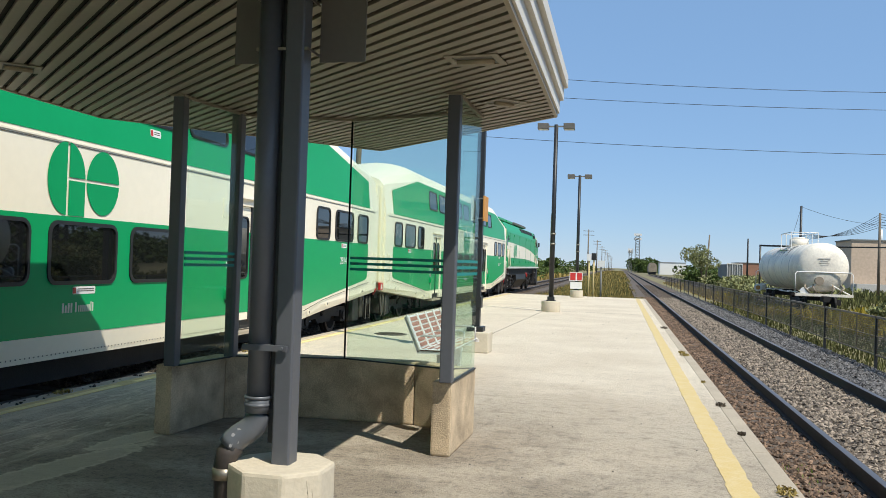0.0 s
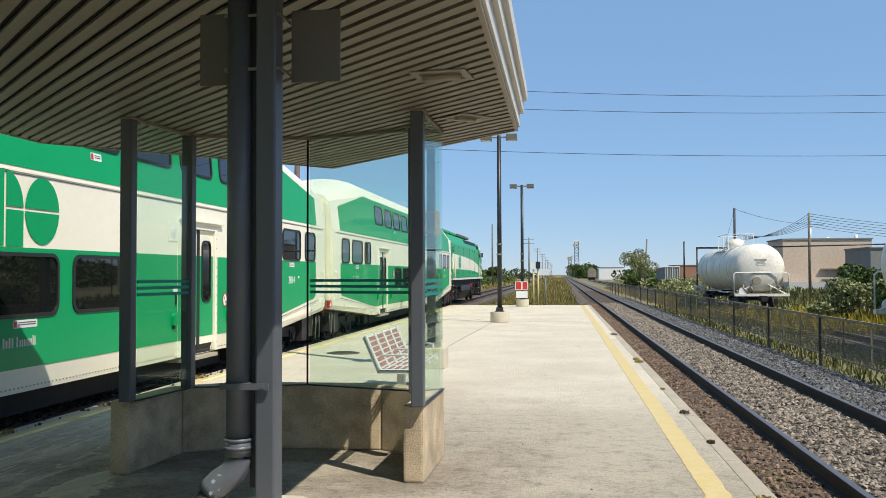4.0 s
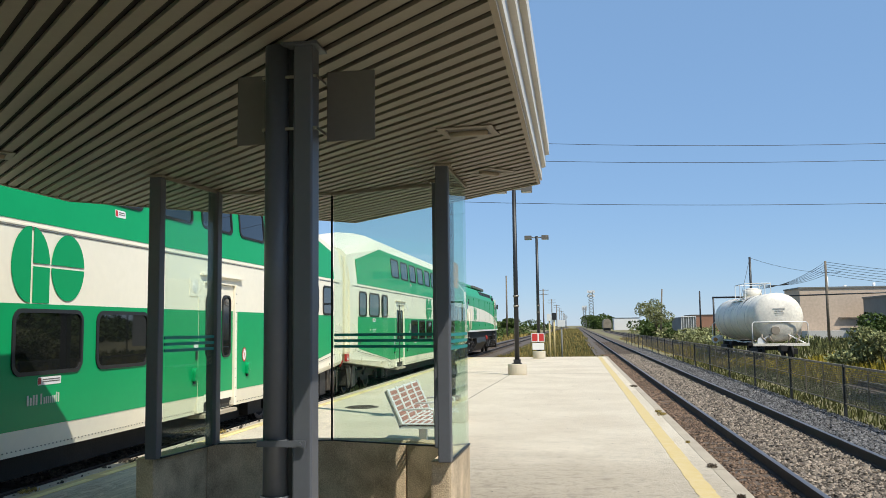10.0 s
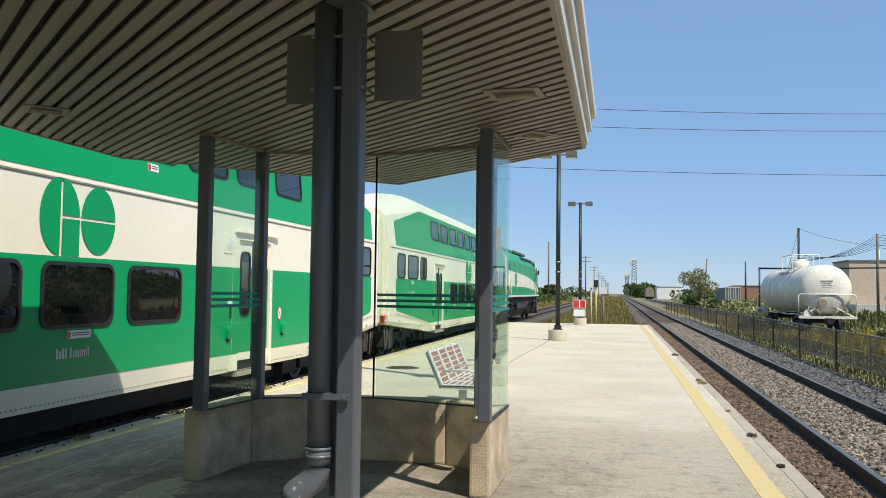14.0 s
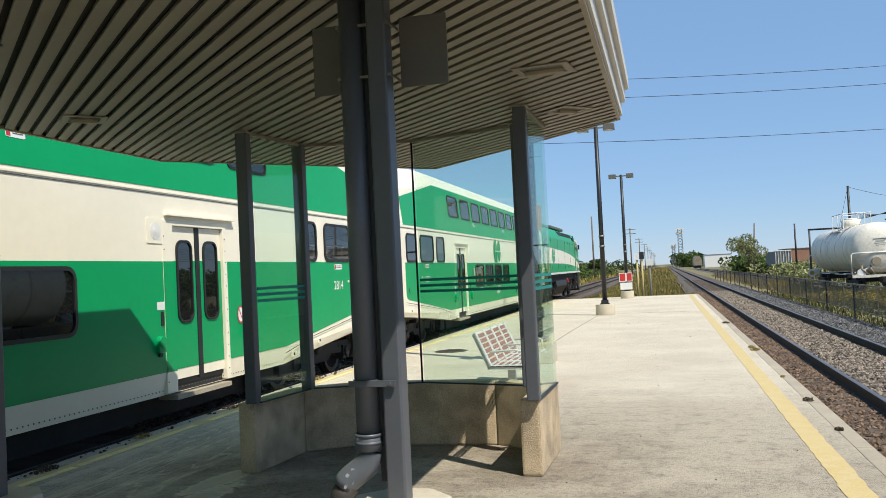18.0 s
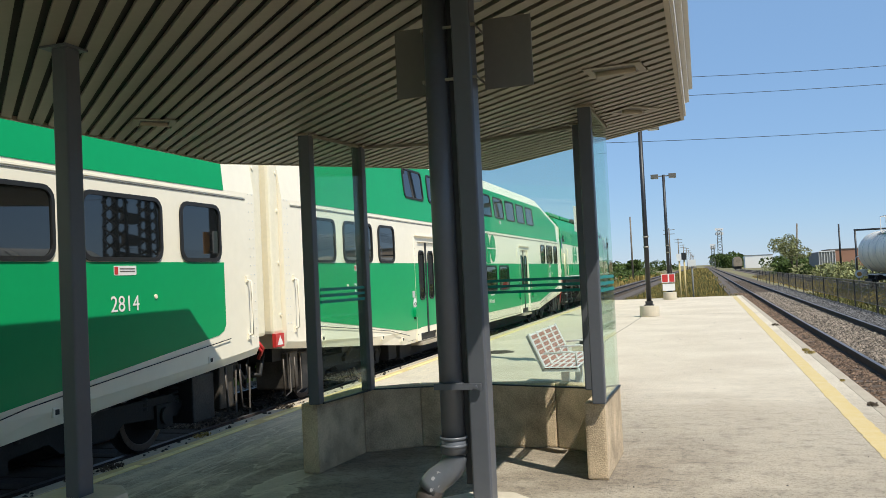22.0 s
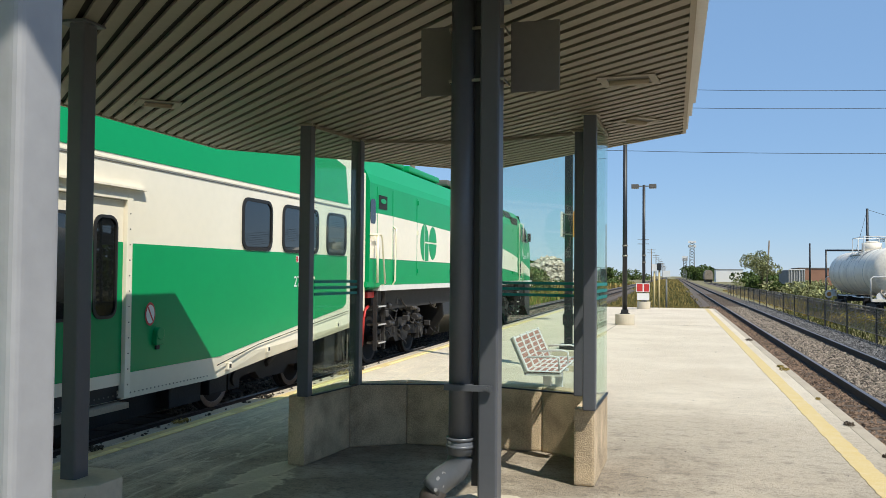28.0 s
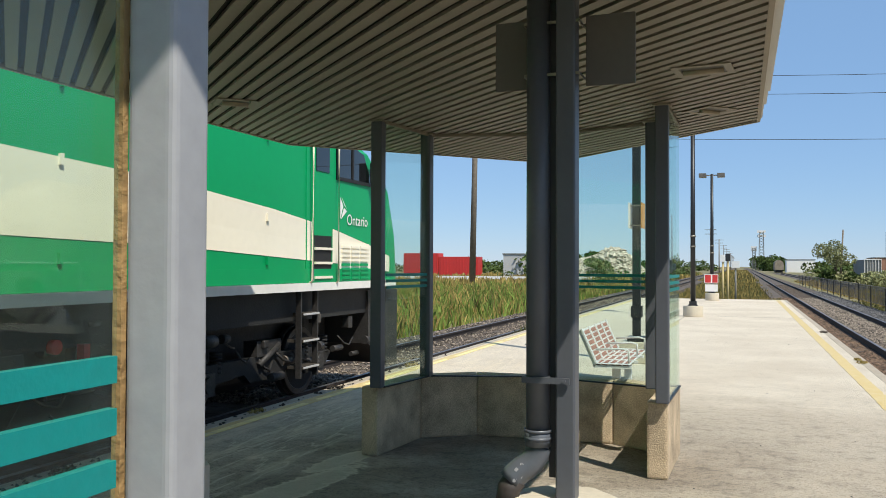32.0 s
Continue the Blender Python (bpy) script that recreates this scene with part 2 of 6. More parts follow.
TRIMC = mat("train_cream_trim", (0.86, 0.78, 0.58), 0.35, var=0.05, scale=2, fine=20, bump=0.03)
RUBBER = mat("black_rubber", (0.012, 0.012, 0.012), 0.6, var=0.1)
UNDER = mat("underframe_dark", (0.015, 0.0145, 0.014), 0.75, var=0.35, scale=5, fine=40, bump=0.3)
GREASE = mat("greasy_steel", (0.10, 0.085, 0.07), 0.5, 0.4, var=0.3, scale=6, fine=40, bump=0.3)
TRUCK = mat("grimy_black_truck", (0.035, 0.032, 0.03), 0.6, var=0.4, scale=5, fine=40, bump=0.3)
HEAP = mat("pale_rubble", (0.54, 0.46, 0.37), 0.95, var=0.2, scale=0.5, fine=3, bump=0.6, island=0.3)
FUEL = mat("grimy_fuel_tank", (0.015, 0.0135, 0.012), 0.45, var=0.35, scale=2, fine=20, bump=0.2)
WHEELST = mat("wheel_steel", (0.30, 0.26, 0.22), 0.38, 0.8, var=0.2, scale=6, fine=30)
WINDOW = mat("dark_window_glass", (0.008, 0.009, 0.009), 0.02, var=0.02, bump=0.0, spec=1.0)
RED = mat("red_paint", (0.55, 0.035, 0.03), 0.45, var=0.1)
WHITE = mat("white_paint", (0.78, 0.77, 0.74), 0.5, var=0.05)
STICKER = mat("grey_sticker", (0.55, 0.54, 0.52), 0.5, var=0.2, scale=20, fine=90)
RAIL = mat("rail_brown", (0.040, 0.029, 0.024), 0.85, var=0.25, scale=3, fine=40, bump=0.3)
RAILTOP = mat("rail_head", (0.20, 0.19, 0.19), 0.45, 0.7, var=0.1, scale=2, fine=30, bump=0.03)
TIE = mat("weathered_tie", (0.115, 0.085, 0.06), 0.95, var=0.3, scale=3, fine=50, bump=0.8)
BALLAST = mat("ballast_bed", (0.125, 0.098, 0.075), 0.95, var=0.3, scale=2.5, fine=26, bump=1.0)
STONE = mat("ballast_stone", (0.235, 0.19, 0.145), 0.9, var=0.2, scale=3, fine=40, bump=0.4, island=0.85)
STONE_RUST = mat("rusty_ballast_stone", (0.185, 0.12, 0.078), 0.9, var=0.25, scale=3, fine=40, bump=0.4, island=0.7)
DIRT_CLUMP = mat("dirt_clump", (0.05, 0.043, 0.034), 0.95, var=0.2, scale=6, fine=50, bump=0.4)
STONE_DARK = mat("dark_ballast_stone", (0.125, 0.12, 0.118), 0.9, var=0.2, scale=3, fine=40, bump=0.4, island=0.8)
GROUND = mat("dry_ground", (0.22, 0.175, 0.085), 0.95, var=0.3, scale=0.12, fine=2.5, bump=0.5, dirt=(0.10, 0.105, 0.04))
GRASS = mat("green_grass", (0.20, 0.27, 0.06), 0.8, var=0.25, scale=1, fine=8, bump=0.0, island=0.4, spec=0.1)
OLIVE = mat("dull_olive_grass", (0.125, 0.13, 0.05), 0.85, var=0.3, scale=1, fine=8, bump=0.0, island=0.45, spec=0.1)
FAINT = mat("faded_lettering", (0.60, 0.57, 0.51), 0.6, var=0.1)
DRYGRASS = mat("dry_grass", (0.36, 0.27, 0.09), 0.85, var=0.25, scale=1, fine=8, bump=0.0, island=0.4, spec=0.1)
GOLDEN = mat("goldenrod", (0.36, 0.28, 0.04), 0.85, var=0.25, scale=1, fine=8, bump=0.0, island=0.35, spec=0.1)
LEAF = mat("leaf_green", (0.085, 0.125, 0.032), 0.6, var=0.3, scale=1.5, fine=8, bump=0.0, island=0.5, spec=0.12)
LEAF_LIGHT = mat("leaf_light", (0.27, 0.28, 0.12), 0.6, var=0.3, scale=1.5, fine=8, bump=0.0, island=0.45, spec=0.12)
BARK = mat("bark", (0.10, 0.075, 0.05), 0.95, var=0.3, scale=6, fine=30, bump=0.8)
WOODPOLE = mat("weathered_wood", (0.20, 0.165, 0.125), 0.9, var=0.25, scale=3, fine=40, bump=0.4)
FENCE = mat("rusty_fence", (0.24, 0.20, 0.15), 0.8, var=0.25, scale=6, fine=50, bump=0.2)
TANK = mat("tank_white", (0.84, 0.78, 0.66), 0.5, var=0.16, scale=1.1, fine=9, bump=0.05, dirt=(0.56, 0.51, 0.43))
WALL_TAN = mat("tan_industrial_wall", (0.62, 0.48, 0.36), 0.9, var=0.14, scale=0.15, fine=3, bump=0.1)
WALL_GREY = mat("grey_industrial_wall", (0.20, 0.205, 0.195), 0.85, var=0.1, scale=0.3, fine=3)
BRICK_FAR = mat("brick_wall_far", (0.33, 0.17, 0.11), 0.9, var=0.12, scale=0.4, fine=5)
ROAD = mat("asphalt", (0.20, 0.19, 0.185), 0.9, var=0.15, scale=0.5, fine=15)
RUBBLE = mat("rubble", (0.30, 0.25, 0.19), 0.95, var=0.25, scale=0.5, fine=3, bump=0.6)
GLASS = glass_mat("shelter_glass", (0.885, 0.955, 0.91), alpha=0.015)
TEAL = mat("teal_stripe", (0.003, 0.235, 0.22), 0.4, var=0.05)
CAULK = mat("tan_caulk", (0.40, 0.25, 0.10), 0.8, var=0.25, scale=6, fine=60, bump=0.6)
BENCH_RED = mat("bench_slat_red", (0.40, 0.19, 0.14), 0.7, var=0.12)
BENCH_FRAME = mat("bench_frame", (0.74, 0.72, 0.70), 0.5, var=0.08)
ORANGE = mat("orange_sign", (0.60, 0.28, 0.07), 0.6, var=0.1)


# ---- mesh helpers ----
def box(bm, x0, y0, z0, x1, y1, z1, m=None):
    vs = [bm.verts.new((x, y, z)) for x in (x0, x1) for y in (y0, y1) for z in (z0, z1)]
    if m is not None:
        for v in vs:
            v.co = m @ v.co
    for f in ((0, 1, 3, 2), (4, 6, 7, 5), (0, 4, 5, 1), (2, 3, 7, 6), (0, 2, 6, 4), (1, 5, 7, 3)):
        bm.faces.new([vs[i] for i in f])
    return bm


def tube(bm, a, b, r, seg=10, r2=None, cap=True):
    a, b = Vector(a), Vector(b)
    q = (b - a).to_track_quat("Z", "Y").to_matrix()
    r2 = r if r2 is None else r2
    lo, hi = [], []
    for i in range(seg):
        w = 2 * math.pi * i / seg
        d = q @ Vector((math.cos(w), math.sin(w), 0))
        lo.append(bm.verts.new(a + d * r))
        hi.append(bm.verts.new(b + d * r2))
    for i in range(seg):
        f = bm.faces.new((lo[i], lo[(i + 1) % seg], hi[(i + 1) % seg], hi[i]))
        f.smooth = seg > 6
    if cap:
        bm.faces.new(lo[::-1])
        bm.faces.new(hi)
    return bm


def prism(bm, pts, z0, z1, m=None):
    lo = [bm.verts.new((x, y, z0)) for x, y in pts]
    hi = [bm.verts.new((x, y, z1)) for x, y in pts]
    if m is not None:
        for v in lo + hi:
            v.co = m @ v.co
    k = len(pts)
    for i in range(k):
        bm.faces.new((lo[i], lo[(i + 1) % k], hi[(i + 1) % k], hi[i]))
    bm.faces.new(lo[::-1])
    bm.faces.new(hi)
    return bm


def loft(bm, rings, closed=True, caps=True, smooth=False):
    rows = [[bm.verts.new(p) for p in ring] for ring in rings]
    k = len(rows[0])
    for a, b in zip(rows, rows[1:]):
        for i in range(k if closed else k - 1):
            f = bm.faces.new((a[i], a[(i + 1) % k], b[(i + 1) % k], b[i]))
            f.smooth = smooth
    if caps and closed:
        bm.faces.new(rows[0][::-1])
        bm.faces.new(rows[-1])
    return bm


def path_tube(bm, pts, r, seg=10):
    pts = [Vector(p) for p in pts]
    rings = []
    for i, p in enumerate(pts):
        d = (pts[min(i + 1, len(pts) - 1)] - pts[max(i - 1, 0)]).normalized()
        q = d.to_track_quat("Z", "Y").to_matrix()
        rings.append([p + q @ Vector((r * math.cos(2 * math.pi * j / seg), r * math.sin(2 * math.pi * j / seg), 0)) for j in range(seg)])
    return loft(bm, rings, smooth=True)


def B():
    return bmesh.new()


def mesh_of(name, bm, material, bevel=0.0, rounds=2):
    if bevel:
        bmesh.ops.bevel(bm, geom=bm.edges[:], offset=bevel, segments=rounds, affect="EDGES", profile=0.6, clamp_overlap=True)
    bmesh.ops.recalc_face_normals(bm, faces=bm.faces)
    me = bpy.data.meshes.new(name)
    bm.to_mesh(me)
    bm.free()
    me.materials.append(material)
    return me


def thing(name, bm, material, label, category, group="", kind="", bevel=0.0):
    return tagged(new(name, mesh_of(name, bm, material, bevel)), label, category, group, kind)


def empty(name, at, label, category, group="", kind=""):
    ob = new(name)
    ob.location = at
    ob.empty_display_size = 0.2
    bpy.context.view_layer.update()
    return tagged(ob, label, category, group, kind)


def part(name, bm, material, parent, label="", bevel=0.0, rounds=2):
    """A part in its parent's own space."""
    ob = new(name, mesh_of(name, bm, material, bevel, rounds))
    ob.parent = parent
    if label:
        ob["label"] = label
    return ob


def share(name, me, parent, at=(0, 0, 0), rot=0.0):
    ob = new(name, me)
    ob.parent = parent
    ob.location = at
    ob.rotation_euler = (0, 0, rot)
    return ob


def clip(poly, p, n):
    """The part of a flat polygon on the side of the line through p that n points to."""
    out = []
    for i, a in enumerate(poly):
        b = poly[(i + 1) % len(poly)]
        da = (a[0] - p[0]) * n[0] + (a[1] - p[1]) * n[1]
        db = (b[0] - p[0]) * n[0] + (b[1] - p[1]) * n[1]
        if da >= 0:
            out.append(a)
        if (da > 0) != (db > 0) and abs(da - db) > 1e-9:
            k = da / (da - db)
            out.append((a[0] + k * (b[0] - a[0]), a[1] + k * (b[1] - a[1])))
    return out


def offset_line(pts, d):
    """A polyline moved sideways by d, with mitred corners."""
    out = []
    for i, p in enumerate(pts):
        p = Vector(p)
        dirs = []
        if i > 0:
            dirs.append((p - Vector(pts[i - 1])).normalized())
        if i < len(pts) - 1:
            dirs.append((Vector(pts[i + 1]) - p).normalized())
        ns = [Vector((-v.y, v.x)) for v in dirs]
        n = sum(ns, Vector((0, 0))).normalized()
        out.append(tuple(p + n * (d / max(0.3, n.dot(ns[0])))))
    return out


# ---- the plan ----
EDGE_R, EDGE_L, END_Y, BACK_Y = 0.93, -6.62, 46.6, -40.0
RAIL_Z = -0.20
TRACK_R, TRACK_L, GAUGE = 2.67, -8.23, 1.48
CEIL = 3.01
SIDE = -6.75

# ---- ground and platform ----
bm = B()
prism(bm, [(-900, -300), (900, -300), (900, 2500), (-900, 2500)], -1.2, -0.62)
thing("ground", bm, GROUND, "dry grassy ground reaching to the horizon", "ground", kind="structure")

platform = empty("platform", (0, 0, 0), "pale worn concrete station platform with yellow edge lines", "platform", kind="structure")
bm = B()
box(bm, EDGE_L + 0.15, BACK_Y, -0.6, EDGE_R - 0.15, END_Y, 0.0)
part("slab", bm, CONC, platform, "bleached concrete slab, soiled round the shelter and darkened for canopy shade")
rnd = random.Random(12)
for a, b in (((-4.95, 32.6), (-3.2, 31.45)), ((-3.03, 29.7), (-3.35, 15.9)), ((-2.4, 30.6), (0.75, 30.3))):
    bm = B()
    k = int((Vector(b) - Vector(a)).length / 0.25)
    pts = [Vector(a).lerp(Vector(b), i / k) + Vector((rnd.uniform(-0.02, 0.02), rnd.uniform(-0.02, 0.02))) for i in range(k + 1)]
    l_, r_ = offset_line(pts, 0.010), offset_line(pts, -0.010)
    for i in range(k):
        prism(bm, [l_[i], r_[i], r_[i + 1], l_[i + 1]], -0.002, 0.0015)
    part("crack", bm, CRACK, platform, "dirt-filled crack")
# dark ribbed disc drawn in place of a striped shadow on the slab
ribbed_disc = empty("shadow_disc", (-5.28, 18.05, 0.001), "round dark ribbed disc drawn for a shadow on the platform", "manhole")
bm = B()
tube(bm, (0, 0, 0), (0, 0, 0.008), 0.36, 32)
part("rim", bm, CRACK, ribbed_disc)
bm = B()
tube(bm, (0, 0, 0.008), (0, 0, 0.016), 0.31, 32)
part("disc_top", bm, DISC_BROWN, ribbed_disc)
for i in range(-3, 4):
    bm = B()
    w_ = math.sqrt(0.28 ** 2 - (0.08 * i) ** 2)
    box(bm, -w_, 0.08 * i - 0.012, 0.016, w_, 0.08 * i + 0.012, 0.021)
    part("rib", bm, DISC_BROWN, ribbed_disc)
for nm, x0, x1 in (("edge_beam", EDGE_R - 0.147, EDGE_R), ("edge_beam", EDGE_L, EDGE_L + 0.147)):
    y = -4.0
    while y < END_Y - 0.1:
        y1 = min(y + 2.44, END_Y)
        bm = B()
        box(bm, x0, y + 0.006, -0.55, x1, y1 - 0.006, 0.002)
        part(nm, bm, SLABEDGE, platform, bevel=0.006)
        y = y1
rnd = random.Random(4)
for x0, x1 in ((0.40, 0.60), (-6.42, -6.22)):
    bm = B()
    y = -6.0
    a, b = x0, x1
    while y < END_Y - 0.3:
        a2, b2 = x0 + rnd.uniform(-0.007, 0.012), x1 + rnd.uniform(-0.012, 0.007)
        prism(bm, [(a, y), (b, y), (b2, y + 0.09), (a2, y + 0.09)], 0.0, 0.004)
        a, b, y = a2, b2, y + 0.09
    bmesh.ops.remove_doubles(bm, verts=bm.verts, dist=0.0005)
    part("yellow_line", bm, YELLOW, platform, "worn yellow safety line")
# fresher stripe, widened and brightened in colour to show in the canopy shade
bm = B()
y = 2.0
while y < 40.0:
    y1 = y + rnd.uniform(0.9, 2.6)
    prism(bm, [(-6.318 + rnd.uniform(-0.012, 0.012), y), (-6.226, y), (-6.226, y1), (-6.318 + rnd.uniform(-0.012, 0.012), y1)], 0.0, 0.007)
    y = y1 + rnd.uniform(0.04, 0.5)
part("line_bright_stripe", bm, YELLOW_FRESH_LIT, platform, "fresher yellow stripe along the worn line, brightened against the canopy shade")


def track(x, label, y0=-30, y1=900, z=RAIL_Z, near=30.0, stones=0, dark=False):
    t = empty("railway_track", (x, 0, z), label, "track", kind="structure")
    bm = B()
    prism(bm, [(-2.1, y0), (2.1, y0), (2.1, y1), (-2.1, y1)], -0.42, -0.17)
    part("ballast_bed", bm, BALLAST, t)
    for s in (-1, 1):
        bm = B()
        c = s * (GAUGE / 2 + 0.035)
        box(bm, c - 0.07, y0, -0.17, c + 0.07, y1, -0.145)
        box(bm, c - 0.011, y0, -0.145, c + 0.011, y1, -0.045)
        box(bm, c - 0.036, y0, -0.045, c + 0.036, y1, -0.004)
        part("rail", bm, RAIL, t)
        bm = B()
        box(bm, c - 0.034, y0, -0.004, c + 0.034, y1, 0.0)
        part("rail_head", bm, RAILTOP, t, "shiny worn rail head")
    bm = B()
    box(bm, -1.3, -0.11, -0.30, 1.3, 0.11, -0.155)
    me = mesh_of("tie", bm, TIE, 0.01)
    k = 0
    y = y0 if y0 > 0 else -3.0
    while y < min(y1, 110) and k < 200:
        share("tie", me, t, (random.uniform(-0.04, 0.04), y, random.uniform(-0.008, 0.004)), random.uniform(-0.012, 0.012))
        y += 0.53
        k += 1
    return t


track_r = track(TRACK_R, "straight railway track beside the platform on brown ballast")
track_l = track(TRACK_L, "straight railway track under the train on brown ballast")


def stones(name, n, xr, yr, z, mater, size=(0.02, 0.045), bias=2.0):
    """Loose ballast stones, denser towards the near end of the stretch."""
    rng = np.random.default_rng(len(name) + n)
    base = np.array([(1, 0, 0), (-1, 0, 0), (0, 1, 0), (0, -1, 0), (0, 0, 1), (0, 0, -1)], float)
    faces = np.array([(0, 2, 4), (2, 1, 4), (1, 3, 4), (3, 0, 4), (2, 0, 5), (1, 2, 5), (3, 1, 5), (0, 3, 5)])
    u = rng.random(n) ** bias
    pos = np.stack([rng.uniform(*xr, n), yr[0] + (yr[1] - yr[0]) * u, np.full(n, z) + rng.uniform(-0.01, 0.012, n)], 1)
    s = rng.uniform(*size, n)[:, None] * (1 + 0.6 * u[:, None])
    verts = base[None] * (rng.uniform(0.55, 1.1, (n, 6, 1)))
    a = rng.uniform(0, 6.28, n)
    ca, sa = np.cos(a)[:, None], np.sin(a)[:, None]
    tilt = rng.uniform(-0.7, 0.7, n)[:, None]
    x, y, zz = verts[..., 0], verts[..., 1], verts[..., 2] * 0.75
    x, zz = x * np.cos(tilt) - zz * np.sin(tilt), x * np.sin(tilt) + zz * np.cos(tilt)
    x, y = x * ca - y * sa, x * sa + y * ca
    v = np.stack([x, y, zz], 2) * s[:, None] + pos[:, None]
    f = faces[None] + 6 * np.arange(n)[:, None, None]
    me = bpy.data.meshes.new(name)
    me.from_pydata(v.reshape(-1, 3).tolist(), [], f.reshape(-1, 3).tolist())
    me.materials.append(mater)
    return me


def gravel(name, label, *a, **k):
    return tagged(new(name, stones(name, *a, **k)), label, "gravel", kind="stuff")


gravel("ballast_stones", "brown and grey crushed stones between the rails", 26000, (TRACK_R - 0.68, TRACK_R + 0.68), (3.5, 60), RAIL_Z - 0.160, STONE)
gravel("ballast_stones", "rusty brown crushed stones beside the platform edge", 17000, (EDGE_R + 0.02, TRACK_R - 0.85), (3.0, 60), RAIL_Z - 0.165, STONE_RUST, bias=2.2)
gravel("ballast_stones", "dark grey crushed stone shoulder beside the fence", 24000, (TRACK_R + 0.85, 4.9), (9, 75), RAIL_Z - 0.15, STONE_DARK, size=(0.025, 0.055))
gravel("ballast_stones", "brown crushed stones in the track beyond the shelter", 8000, (TRACK_L - 2.0, TRACK_L + 0.68), (11, 60), RAIL_Z - 0.150, STONE)
gravel("ballast_stones", "dark crushed stones beside the platform edge", 2200, (TRACK_L + 0.85, EDGE_L - 0.02), (3, 50), RAIL_Z - 0.18, STONE_DARK)

gravel("platform_grit", "small dark pebbles and grit on the concrete", 90, (-2.2, 0.35), (4.5, 26), 0.004, STONE_DARK, size=(0.005, 0.011))
gravel("platform_grit", "dark dirt clumps along the platform edge", 150, (-6.60, -6.44), (3.5, 16), 0.006, DIRT_CLUMP, size=(0.008, 0.03))

# ---- canopy ----
ROOF_R, ROOF_L, ROOF_C, TIP_F, SH_F = -1.06, -5.80, -3.46, 10.55, 8.10
MID_Y = 3.92
SH_B, TIP_B = 0.49, -1.96
outline = [(ROOF_R, SH_B), (ROOF_R, SH_F), (ROOF_C, TIP_F), (ROOF_L, SH_F), (ROOF_L, SH_B), (ROOF_C, TIP_B)]
canopy = empty("canopy_roof", (0, 0, 0), "hexagonal platform canopy with beige slatted soffit and stepped cream fascia", "roof")
bm = B()
across = Vector((math.sin(radians(43.5)), math.cos(radians(43.5))))
pitch = 0.1125
for i in range(-75, 90):
    c = 0.373 + i * pitch
    p = outline
    p = clip(p, tuple(across * (c + 0.0205)), tuple(across))
    if p:
        p = clip(p, tuple(across * (c + pitch - 0.0205)), tuple(-across))
    if len(p) > 2:
        prism(bm, p, CEIL, CEIL + 0.02)
part("soffit_slats", bm, SLAT, canopy, "beige metal soffit slats laid at an angle")
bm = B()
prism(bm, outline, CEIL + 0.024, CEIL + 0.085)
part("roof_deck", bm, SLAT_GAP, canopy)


def ring_band(bm, out, z0, z1, thick=0.03):
    """A closed band round the canopy, its outer face out metres past the outline."""
    cx, cy = ROOF_C, 4.2
    def grow(d):
        pts = outline[::-1]
        k = len(pts)
        res = []
        for i in range(k):
            a, p, b = Vector(pts[i - 1]), Vector(pts[i]), Vector(pts[(i + 1) % k])
            d1, d2 = (p - a).normalized(), (b - p).normalized()
            n1, n2 = Vector((-d1.y, d1.x)), Vector((-d2.y, d2.x))
            n = (n1 + n2).normalized()
            s = 1 if n.dot(p - Vector((cx, cy))) > 0 else -1
            res.append(p + n * s * d / n.dot(n1))
        return res
    o, i_ = grow(out), grow(out - thick)
    loft(bm, [[(*p, z) for p in o] for z in (z0, z1)] + [[(*p, z) for p in i_] for z in (z1, z0)] + [[(*p, z0) for p in o]], caps=False)


bm = B()
ring_band(bm, 0.018, CEIL - 0.008, CEIL + 0.03, 0.03)
part("soffit_edge", bm, FASCIA_EDGE, canopy, "tan edge trim round the soffit")
for k_, (z0, z1, o) in enumerate(((0.03, 0.15, 0.035), (0.155, 0.27, 0.07), (0.275, 0.38, 0.105))):
    bm = B()
    run = [outline[5], outline[0], outline[1], outline[2]]
    a_, b_ = offset_line(run, -o), offset_line(run, -o + 0.05)
    for i in range(3):
        prism(bm, [a_[i], a_[i + 1], b_[i + 1], b_[i]], CEIL + z0, CEIL + z1)
    part("fascia_board", bm, FASCIA, canopy)
bm = B()
prism(bm, outline, CEIL + 0.089, CEIL + 0.1)
part("roof_membrane", bm, ROAD, canopy)


def soffit_light(x, y, rot, w, d):
    m = pose(x, y, CEIL, 0, 0, rot)
    ob = new("soffit_light")
    ob.matrix_world = m
    tagged(ob, "recessed beige soffit light fitting, unlit", "ceiling light", "soffit lights")
    bm = B()
    for a in ((-w, -d, w, -d + 0.05), (-w, d - 0.05, w, d), (-w, -d + 0.05, -w + 0.05, d - 0.05), (w - 0.05, -d + 0.05, w, d - 0.05)):
        box(bm, a[0], a[1], -0.009, a[2], a[3], -0.002)
    part("frame", bm, SLAT, ob)
    bm = B()
    box(bm, -w + 0.052, -d + 0.052, -0.005, w - 0.052, d - 0.052, -0.003)
    part("recess", bm, SIGNBACK, ob)
    bm = B()
    tube(bm, (-w + 0.06, 0, -0.012), (w - 0.06, 0, -0.012), 0.022, 12)
    part("lamp_tube", bm, FASCIA_EDGE, ob)
    return ob


soffit_light(-1.437, 5.855, -6, 0.19, 0.155)
soffit_light(-1.45, 7.39, 45, 0.155, 0.155)
soffit_light(-5.02, 5.85, 42, 0.16, 0.15)
soffit_light(-1.45, 1.87, 45, 0.22, 0.09)


